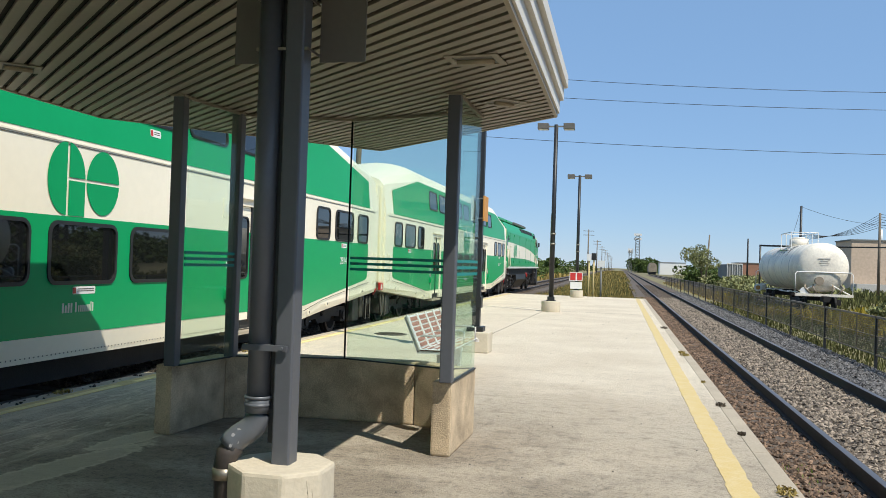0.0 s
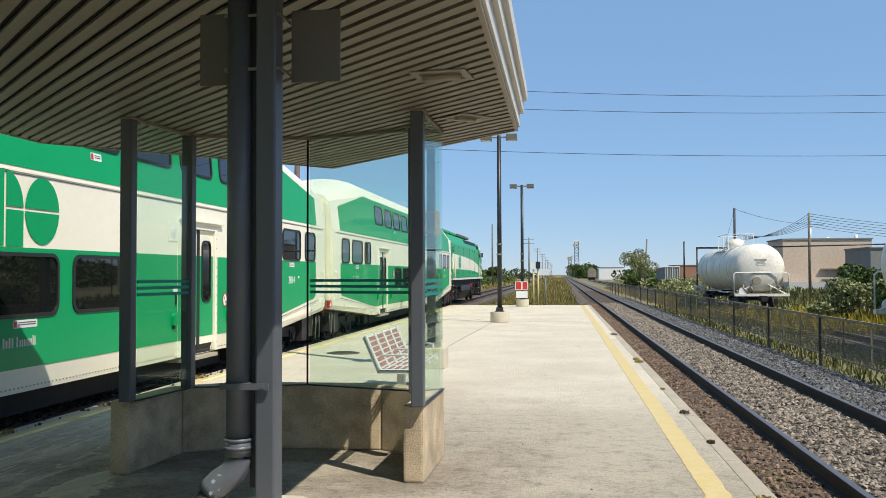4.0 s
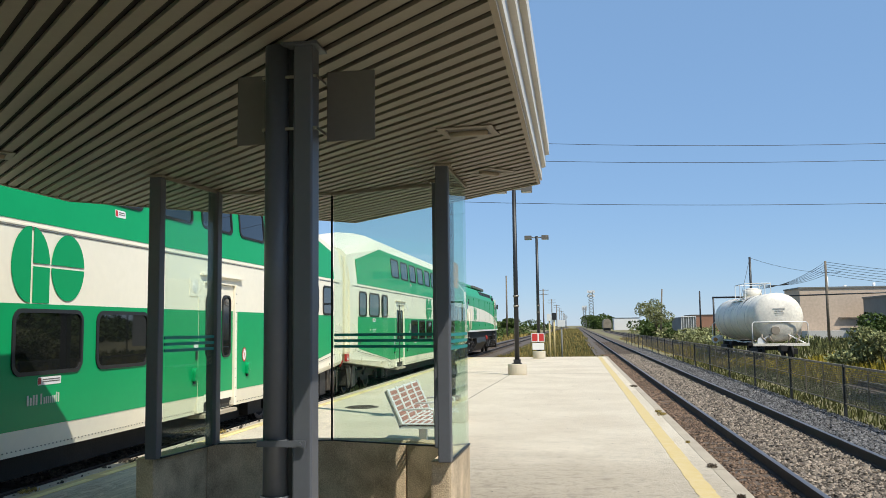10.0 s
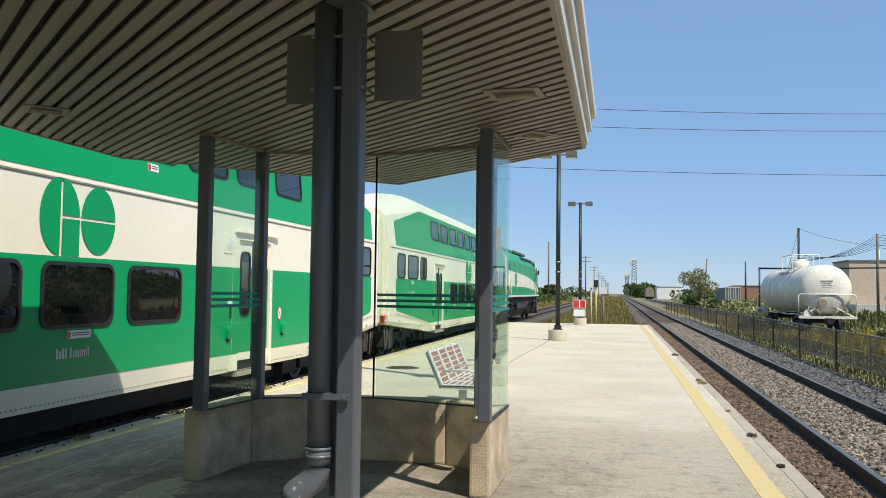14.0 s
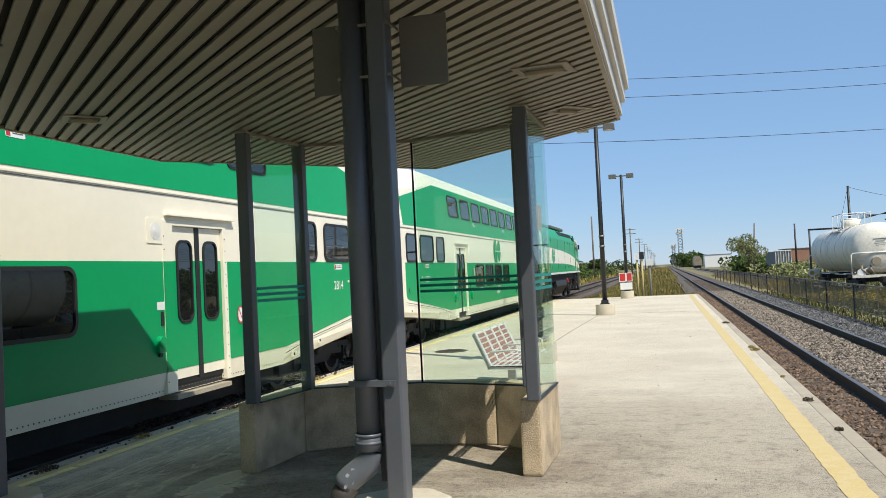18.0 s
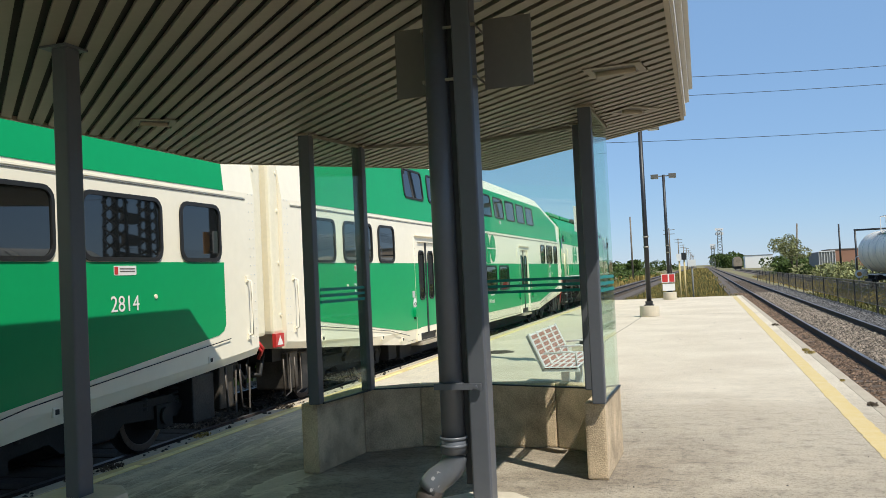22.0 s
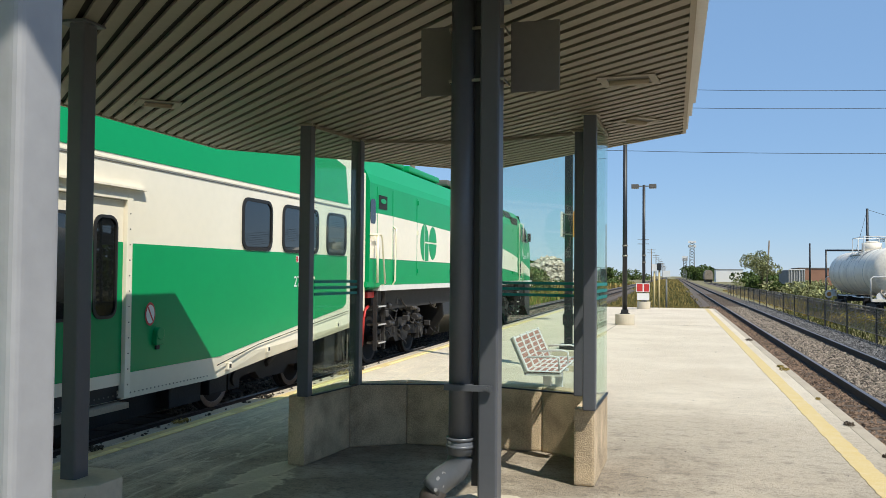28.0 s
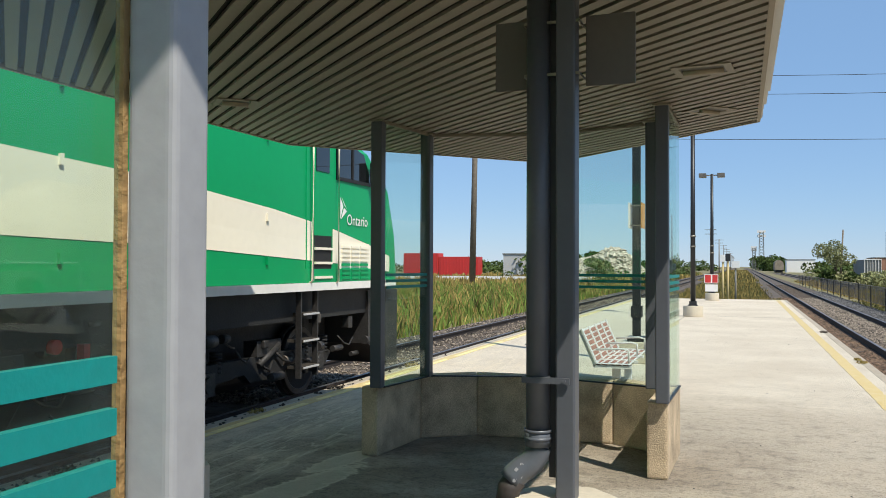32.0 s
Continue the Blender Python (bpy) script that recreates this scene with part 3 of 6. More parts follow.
def column(x, y, with_pipe):
    c = empty("canopy_column", (x, y, 0), "grey painted steel canopy column on an octagonal concrete plinth" + (" with a downpipe" if with_pipe else ""), "column", "canopy columns")
    bm = B()
    w = 0.056
    box(bm, -0.036, -w, 0.60, 0.056, w, CEIL - 0.001)
    part("shaft", bm, STEEL_GREY, c, bevel=0.014, rounds=4)
    bm = B()
    r = 0.235
    pts = [(r / math.cos(math.pi / 8) * math.cos(math.pi / 8 + i * math.pi / 4), r / math.cos(math.pi / 8) * math.sin(math.pi / 8 + i * math.pi / 4)) for i in range(8)]
    prism(bm, pts, 0, 0.63)
    part("plinth", bm, PLINTH, c, "chipped octagonal concrete plinth", bevel=0.018)
    rr = random.Random(int(100 * y))
    for a0, z0, z1 in ((0.03, 0.59, 0.30), (0.055, 0.55, 0.05), (-0.05, 0.30, 0.12)):
        bm = B()
        d_ = Vector((math.cos(radians(-45)), math.sin(radians(-45)), 0))
        s_ = Vector((-d_.y, d_.x, 0))
        path_tube(bm, [d_ * 0.2352 + s_ * (a0 + rr.uniform(-0.007, 0.007)) + Vector((0, 0, z0 + (z1 - z0) * i / 8)) for i in range(9)], 0.0011, 5)
        part("hairline_crack", bm, CRACK, c)
    bm = B()
    box(bm, -0.085, -0.085, CEIL - 0.014, 0.085, 0.085, CEIL - 0.002)
    part("cap_plate", bm, STEEL_GREY, c)
    if with_pipe:
        px, py = -0.126, -0.015
        bm = B()
        tube(bm, (px, py, 0.90), (px, py, CEIL - 0.003), 0.056, 24)
        tube(bm, (px, py, 0.865), (px, py, 0.945), 0.0625, 24)
        tube(bm, (px, py, 0.93), (px, py, 0.945), 0.066, 24)
        tube(bm, (px, py, 0.895), (px, py, 0.91), 0.066, 24)
        part("downpipe", bm, PIPE_GREY, c, "grey plastic downpipe")
        bm = B()
        path_tube(bm, [(px, py, 0.88), (px, py, 0.85), (px - 0.006, py - 0.002, 0.82), (px - 0.022, py - 0.006, 0.792), (px - 0.048, py - 0.014, 0.768), (px - 0.078, py - 0.022, 0.748), (px - 0.104, py - 0.03, 0.724), (px - 0.120, py - 0.035, 0.70)], 0.061, 20)
        part("elbow", bm, PIPE_GREY, c, "grey elbow with peeling paint")
        rf = random.Random(9)
        for q in range(7):
            f_ = q / 6
            ctr = Vector((px - 0.02 - 0.085 * f_, py - 0.062 - 0.028 * f_, 0.80 - 0.085 * f_))
            ctr += Vector((rf.uniform(-0.02, 0.02), 0, rf.uniform(-0.03, 0.02)))
            bm = B()
            bm.faces.new([bm.verts.new(ctr + Vector((0.011 * math.cos(w_) * rf.uniform(0.4, 1.2), -0.004 * rf.random(), 0.012 * math.sin(w_) * rf.uniform(0.4, 1.2)))) for w_ in (0.2, 1.3, 2.4, 3.6, 4.9)])
            part("paint_flake", bm, POST_LIT_FLAKE, c, "peeling pale flake")
        bm = B()
        path_tube(bm, [(px - 0.10, py - 0.03, 0.71), (px - 0.13, py - 0.04, 0.665), (px - 0.14, py - 0.04, 0.60), (px - 0.14, py - 0.04, 0.0)], 0.056, 16)
        part("standpipe", bm, PIPE_BROWN, c, "dark brown cast pipe into the ground")
        bm = B()
        tube(bm, (px - 0.14, py - 0.04, 0.545), (px - 0.14, py - 0.04, 0.60), 0.062, 18)
        part("hose_clamp", bm, STRAP, c, "steel pipe coupling band")
        # black strip added as the shade in the gap between pipe and shaft
        part("gap_shade_strip", box(B(), -0.074, -0.01, 0.72, -0.037, 0.05, CEIL - 0.004), BLACK_STEEL, c)
        for z in (1.18,):
            bm = B()
            box(bm, -0.19, -0.082, z - 0.014, 0.035, -0.067, z + 0.014)
            tube(bm, (px, py, z - 0.014), (px, py, z + 0.014), 0.062, 20)
            tube(bm, (0.01, -0.09, z), (0.01, -0.08, z), 0.009, 8)
            part("pipe_bracket", bm, STEEL_GREY, c)
    return c


col_r = column(-1.983, 3.976, True)
col_l = column(-4.165, 3.88, False)

sign = empty("platform_sign", (-1.98, 4.005, 0), "pair of plain grey-brown sign panels strapped to a column", "sign")
for x0, x1 in ((-0.375, -0.20), (0.075, 0.31)):
    bm = B()
    box(bm, x0, 0.075, 2.575, x1, 0.087, 2.915)
    part("panel", bm, SIGNBACK, sign, bevel=0.004)
for z in (2.61, 2.855):
    bm = B()
    box(bm, -0.19, -0.073, z - 0.007, 0.072, -0.069, z + 0.007)
    box(bm, 0.068, -0.069, z - 0.007, 0.072, 0.08, z + 0.007)
    box(bm, -0.194, -0.069, z - 0.007, -0.19, 0.08, z + 0.007)
    part("strap", bm, STRAP, sign)


# ---- shelters ----
def shelter(mirror, post_w, stripe_mat, parts_all=True):
    sgn = -1 if mirror else 1

    def Y(y):
        return 2 * MID_Y - y if mirror else y

    line = [(-4.36, 7.02), (-4.28, 7.95), (-3.75, 8.32), (-2.35, 8.36), (-1.82, 8.02), (-1.845, 7.04)]
    line = [(x, Y(y)) for x, y in line]
    s = empty("wind_shelter", (0, 0, 0), "open glass wind shelter on a low exposed-aggregate concrete wall", "shelter", "platform shelters")
    o, i_ = offset_line(line, 0.085), offset_line(line, -0.085)
    for k in range(5):
        bm = B()
        prism(bm, [o[k], o[k + 1], i_[k + 1], i_[k]] if not mirror else [i_[k], i_[k + 1], o[k + 1], o[k]], 0, 0.62)
        part("low_wall", bm, AGG, s, "exposed aggregate concrete low wall", bevel=0.022)
    posts = [(-4.27, 6.99), (-4.13, 7.86), (-1.96, 7.80), (-1.80, 7.01) if not mirror else (-1.812, 7.017)]
    for (x, y) in posts:
        bm = B()
        w = post_w
        box(bm, x - w, Y(y) - w, 0.62, x + w, Y(y) + w, CEIL - 0.003)
        # near posts get the lighter grey, with their sunlight in the colour
        part("post", bm, POST_LIT_FLAKE if mirror else STEEL_GREY, s, bevel=0.013, rounds=5)
        bm = B()
        box(bm, x - w - 0.02, Y(y) - w - 0.02, CEIL - 0.018, x + w + 0.02, Y(y) + w + 0.02, CEIL - 0.003)
        part("post_cap", bm, SLAT, s)
    gl = [(-4.22, 7.02), (-4.10, 7.88), (-3.077, 8.20), (-1.97, 7.86), (-1.74, 8.02), (-1.765, 7.02)]
    if mirror:
        gl[-2:] = [(-1.83, 8.02), (-1.842, 7.04)]
    gl = [(x, Y(y)) for x, y in gl]
    for k, (a, b) in enumerate(zip(gl, gl[1:])):
        a, b = Vector(a), Vector(b)
        d = (b - a).normalized()
        n = Vector((-d.y, d.x)) * 0.005
        a2, b2 = a + d * 0.03, b - d * 0.03
        bm = B()
        prism(bm, [tuple(a2 + n), tuple(b2 + n), tuple(b2 - n), tuple(a2 - n)], 0.63, CEIL - 0.03)
        if k == 1:
            bm.free()
        else:
            pane = part("pane", bm, GLASS, s, "clear greenish glass pane")
            pane.visible_shadow = False
        for z, dz in (((1.50, 0.026), (1.555, 0.026), (1.61, 0.026)) if not mirror else ((1.473, 0.029), (1.529, 0.029), (1.585, 0.029))) if k != 1 else ():
            bm = B()
            n2 = n * 1.25
            prism(bm, [tuple(a2 + n2), tuple(b2 + n2), tuple(b2 - n2), tuple(a2 - n2)], z, z + dz)
            part("stripe", bm, stripe_mat, s, "teal stripe on the glass")
        bm = B()
        n3 = n * 3.0
        prism(bm, [tuple(a + n3), tuple(b + n3), tuple(b - n3), tuple(a - n3)], CEIL - 0.03, CEIL - 0.004)
        part("head_channel", bm, SLAT, s)
        bm = B()
        prism(bm, [tuple(a + n3), tuple(b + n3), tuple(b - n3), tuple(a - n3)], 0.618, 0.632)
        part("sill_channel", bm, BLACK_STEEL, s)
        bm = B()
        if k in (1, 2):
            e = a if k == 2 else b
            tube(bm, (e.x, e.y, 0.63), (e.x, e.y, CEIL - 0.02), 0.010, 8)
            part("glass_joint", bm, BLACK_STEEL, s)
        else:
            bm.free()
    return s


shelter_far = shelter(False, 0.052, TEAL)
shelter_near = shelter(True, 0.033, TEAL)
bm = B()
box(bm, -1.857, 0.787, 0.63, -1.8455, 0.796, CEIL - 0.03)
part("caulk_bead", bm, CAULK, shelter_near, "cracked tan caulk bead beside the post")

# ---- the train ----
S_ROWS = [(0, 0), (11.8, 0), (12.5, 0.045), (13, 0.14), (13.5, 0.25), (14.5, 0.66), (15.5, 1.23), (16, 1.61), (16.5, 2.01), (17, 2.47), (17.5, 3.03), (18, 3.66), (18.5, 4.35),
          (19, 5.12), (19.5, 5.97), (20, 6.92), (20.5, 7.92), (21, 8.97), (21.5, 10.1), (22, 11.35), (22.5, 12.68), (23, 14.18), (23.5, 15.68),
          (24, 17.26), (24.5, 18.91), (25, 20.62), (25.5, 22.43), (26, 24.3), (26.5, 26.13), (27.5, 30.4), (28.5, 35.0), (29, 37.35), (29.5, 39.82),
          (30, 42.57), (30.5, 45.1), (31, 47.9), (31.5, 50.8), (32, 53.8)]


def half_width(z):
    """Half the car's width at a height above the platform."""
    pts = [(0.30, 1.43), (0.62, 1.48), (2.93, 1.48), (4.15, 1.375), (4.42, 1.22), (4.60, 0.92), (4.70, 0.5), (4.74, 0.0)]
    for (z0, w0), (z1, w1) in zip(pts, pts[1:]):
        if z <= z1:
            return w0 + (w1 - w0) * (z - z0) / (z1 - z0)
    return 0.0


def side_patch(bm, poly, off, z_cuts=(0.62, 2.93, 4.15), side=1):
    """A thin plate of outline poly (v along the car, z up) lying on the car's side."""
    zs = sorted({min(max(c, min(z for _, z in poly)), max(z for _, z in poly)) for c in z_cuts} | {min(z for _, z in poly), max(z for _, z in poly)})
    for z0, z1 in zip(zs, zs[1:]):
        p = clip(clip(poly, (0, z0), (0, 1)), (0, z1), (0, -1))
        if len(p) < 3:
            continue
        vs = [bm.verts.new((side * (half_width(z) + off), v, z)) for v, z in p]
        ws = [bm.verts.new((side * (half_width(z) + off - 0.012), v, z)) for v, z in p]
        bm.faces.new(vs)
        bm.faces.new(ws[::-1])
        k = len(vs)
        for i in range(k):
            bm.faces.new((vs[i], ws[i], ws[(i + 1) % k], vs[(i + 1) % k]))
    bmesh.ops.remove_doubles(bm, verts=bm.verts, dist=0.0004)


def rounded(v0, z0, v1, z1, r, seg=4):
    out = []
    for cx, cz, a0 in ((v1 - r, z1 - r, 0), (v0 + r, z1 - r, 90), (v0 + r, z0 + r, 180), (v1 - r, z0 + r, 270)):
        for i in range(seg + 1):
            a = radians(a0 + 90 * i / seg)
            out.append((cx + r * math.cos(a), cz + r * math.sin(a)))
    return out


def disc_poly(cv, cz, rv, rz, a0, a1, seg=20):
    return [(cv + rv * math.cos(radians(a0 + (a1 - a0) * i / seg)), cz + rz * math.sin(radians(a0 + (a1 - a0) * i / seg))) for i in range(seg + 1)]


def emblem(car, cv, cz, s, hw):
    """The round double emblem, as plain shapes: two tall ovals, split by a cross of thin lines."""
    w, h, g = 0.62 * s, 0.62 * s, 0.022 * s
    bm = B()
    lv, rv = cv - 0.42 * s, cv + 0.40 * s
    ov = disc_poly(lv, cz, 0.40 * s, 0.50 * s, 0, 359, 40)
    left = clip(ov, (lv + 0.02 * s - g, 0), (-1, 0))
    right = clip(ov, (lv + 0.02 * s + g, 0), (1, 0))
    rt = clip(right, (0, cz + g), (0, 1))
    rb = [(lv + 0.02 * s + g, cz - 0.5 * s), (lv + 0.40 * s, cz - 0.5 * s), (lv + 0.40 * s, cz - g), (lv + 0.02 * s + g, cz - g)]
    ov2 = disc_poly(rv, cz, 0.39 * s, 0.46 * s, 0, 359, 40)
    for p in (left, rt, rb, clip(ov2, (0, cz + g), (0, 1)), clip(ov2, (0, cz - g), (0, -1))):
        bm.faces.new([bm.verts.new((hw + 0.010, v, z)) for v, z in p])
    return part("emblem", bm, GREEN, car, "round green emblem of two ovals")


def lettering(car, text, v, z, size, hw, mater, name="lettering"):
    cu = bpy.data.curves.new(name, "FONT")
    cu.body, cu.size, cu.align_x, cu.align_y = text, size, "CENTER", "CENTER"
    cu.extrude = 0.001
    tmp = bpy.data.objects.new(name, cu)
    scene.collection.objects.link(tmp)
    bpy.context.view_layer.update()
    me = bpy.data.meshes.new_from_object(tmp.evaluated_get(bpy.context.evaluated_depsgraph_get()))
    bpy.data.objects.remove(tmp)
    me.materials.clear()
    me.materials.append(mater)
    ob = new(name, me)
    ob.parent = car
    ob.matrix_basis = Matrix(((0, 0, 1, hw + 0.012), (1, 0, 0, v), (0, 1, 0, z), (0, 0, 0, 1)))
    return ob


def wheelset(car, v, r=0.46):
    ob = new("wheelset", None)
    ob.parent = car
    ob.location = (0, v, RAIL_Z + r)
    for s in (-1, 1):
        bm = B()
        tube(bm, (s * 0.70, 0, 0), (s * 0.78, 0, 0), r + 0.03, 36)
        tube(bm, (s * 0.78, 0, 0), (s * 0.84, 0, 0), r, 36)
        part("wheel", bm, UNDER, ob)
        bm = B()
        loft(bm, [[(s * x, rr * math.cos(a), rr * math.sin(a)) for a in [2 * math.pi * i / 36 for i in range(36)]] for x, rr in ((0.841, r - 0.005), (0.848, r - 0.01), (0.848, r - 0.075), (0.841, r - 0.085))], caps=False)
        part("rim", bm, WHEELST if r < 0.45 else GREASE, ob, "bright worn wheel rim")
    bm = B()
    tube(bm, (-0.95, 0, 0), (0.95, 0, 0), 0.085, 12)
    for i in range(3):
        a = 2 * math.pi * i / 3
        tube(bm, (0.95, 0.045 * math.cos(a), 0.045 * math.sin(a)), (0.965, 0.045 * math.cos(a), 0.045 * math.sin(a)), 0.014, 6)
    part("axle", bm, GREASE, ob)
    return ob


WHEELS = []


def bogie(car, v, base, r, heavy=False):
    for dv in (-base / 2, base / 2):
        WHEELS.append((wheelset(car, v + dv, r), v + dv, r))
    for s in (-1, 1):
        bm = B()
        zc = RAIL_Z + r
        pts = [(-base / 2 - 0.45, zc + 0.10), (-base / 2 - 0.2, zc + 0.22), (base / 2 + 0.2, zc + 0.22), (base / 2 + 0.45, zc + 0.10), (base / 2 + 0.3, zc - 0.05), (0.55, zc + 0.02), (0.4, zc - 0.10), (-0.4, zc - 0.10), (-0.55, zc + 0.02), (-base / 2 - 0.3, zc - 0.05)]
        x0, x1 = s * 0.99, s * 1.12
        lo = [bm.verts.new((x0, v + a, z)) for a, z in pts]
        hi = [bm.verts.new((x1, v + a, z)) for a, z in pts]
        k = len(pts)
        for i in range(k):
            bm.faces.new((lo[i], lo[(i + 1) % k], hi[(i + 1) % k], hi[i]))
        bm.faces.new(lo[::-1])
        bm.faces.new(hi)
        part("truck_frame", bm, UNDER, car)
        for dv in (-base / 2, base / 2):
            bm = B()
            box(bm, s * 0.98, v + dv - 0.15, zc - 0.14, s * 1.16, v + dv + 0.15, zc + 0.13)
            tube(bm, (s * 1.15, v + dv, zc), (s * 1.20, v + dv, zc), 0.10, 14)
            part("axle_box", bm, TRUCK if heavy else UNDER, car)
            for e in (-0.3, 0.3):
                bm = B()
                for q in range(5):
                    tube(bm, (s * 1.06, v + dv + e, zc + 0.10 + q * 0.055), (s * 1.06, v + dv + e, zc + 0.135 + q * 0.055), 0.075, 12)
                part("coil_spring", bm, UNDER, car)
        bm = B()
        tube(bm, (s * 1.14, v - 0.25, zc + 0.1), (s * 1.14, v + 0.25, zc + 0.34), 0.045, 10)
        box(bm, s * 0.95, v - 0.3, zc + 0.22, s * 1.15, v + 0.3, zc + 0.42)
        part("damper", bm, TRUCK, car)


def ring_window(parent, name, label, v0, z0, v1, z1, r, rim, lift=0.0):
    """A rounded pane in a raised rubber surround on the car's side."""
    bm = B()
    a, b = rounded(v0 - rim, z0 - rim, v1 + rim, z1 + rim, r + rim * 0.8), rounded(v0, z0, v1, z1, r)
    loft(bm, [[(half_width(z) + o + lift, v, z) for v, z in ring] for ring, o in ((a, 0.005), (a, 0.022), (b, 0.026), (b, 0.004))], caps=False)
    w = part(name, bm, RUBBER, parent, label)
    bm = B()
    bm.faces.new([bm.verts.new((half_width(z) + 0.009 + lift, v, z)) for v, z in b])
    part("pane", bm, WINDOW, w)
    return w


def plate_on(car, name, v0, z0, v1, z1, off, mater, label="", r=0.015):
    bm = B()
    side_patch(bm, rounded(v0, z0, v1, z1, min(r, (v1 - v0) / 2.1, (z1 - z0) / 2.1), 3), off)
    return part(name, bm, mater, car, label)


def passenger_door(car, dv):
    d = part("door", box(B(), 1.40, dv - 0.66, 0.44, 1.42, dv + 0.66, 2.47), RUBBER, car, "closed two-leaf passenger door in a recess")
    for s in (-1, 1):
        c0, c1 = sorted((dv + s * 0.05, dv + s * 0.625))
        part("leaf", box(B(), 1.42, c0, 0.50, 1.445, c1, 2.45), CREAM, d)
        part("leaf_panel", box(B(), 1.4455, c0 + 0.004, 0.63, 1.450, c1 - 0.004, 2.01), GREEN, d)
        w0, w1 = sorted((dv + s * 0.165, dv + s * 0.485))
        ring_window(d, "door_window", "", w0, 1.24, w1, 2.25, 0.10, 0.03, -0.035)
    part("door_seal", box(B(), 1.42, dv - 0.052, 0.47, 1.458, dv + 0.052, 2.46), RUBBER, d)
    bm = B()
    for a in ((dv - 0.86, 0.36, dv - 0.632, 2.52), (dv + 0.632, 0.36, dv + 0.73, 2.52)):
        box(bm, 1.38, a[0], a[1], 1.492, a[2], a[3])
    box(bm, 1.38, dv - 0.632, 2.455, 1.492, dv + 0.632, 2.52)
    part("door_frame", bm, CREAM, car, "cream door surround", bevel=0.008)
    part("recess_back", box(B(), 1.30, dv - 0.64, 0.33, 1.395, dv + 0.64, 2.48), RUBBER, car)
    part("frame_band", box(B(), 1.4925, dv - 0.86, 0.62, 1.4945, dv - 0.632, 2.0), GREEN, car)
    for s in (-1, 1):
        bm = B()
        for k in range(12):
            z = 0.5 + 0.165 * k
            v = dv - 0.835 if s < 0 else dv + 0.68
            tube(bm, (1.492, v, z), (1.498, v, z), 0.008, 6)
        tagged(part("bolt_row", bm, SIGNBACK, car), kind="stuff")
    part("rain_gutter", box(B(), 1.48, dv - 0.80, 2.575, 1.545, dv + 0.92, 2.60), CREAM, car)
    part("door_step", box(B(), 1.25, dv - 0.70, 0.26, 1.53, dv + 0.66, 0.32), SLABEDGE, car, "grey folding door step")
    part("step_well", box(B(), 1.20, dv - 0.63, 0.33, 1.40, dv + 0.63, 0.44), RUBBER, car)
    return d


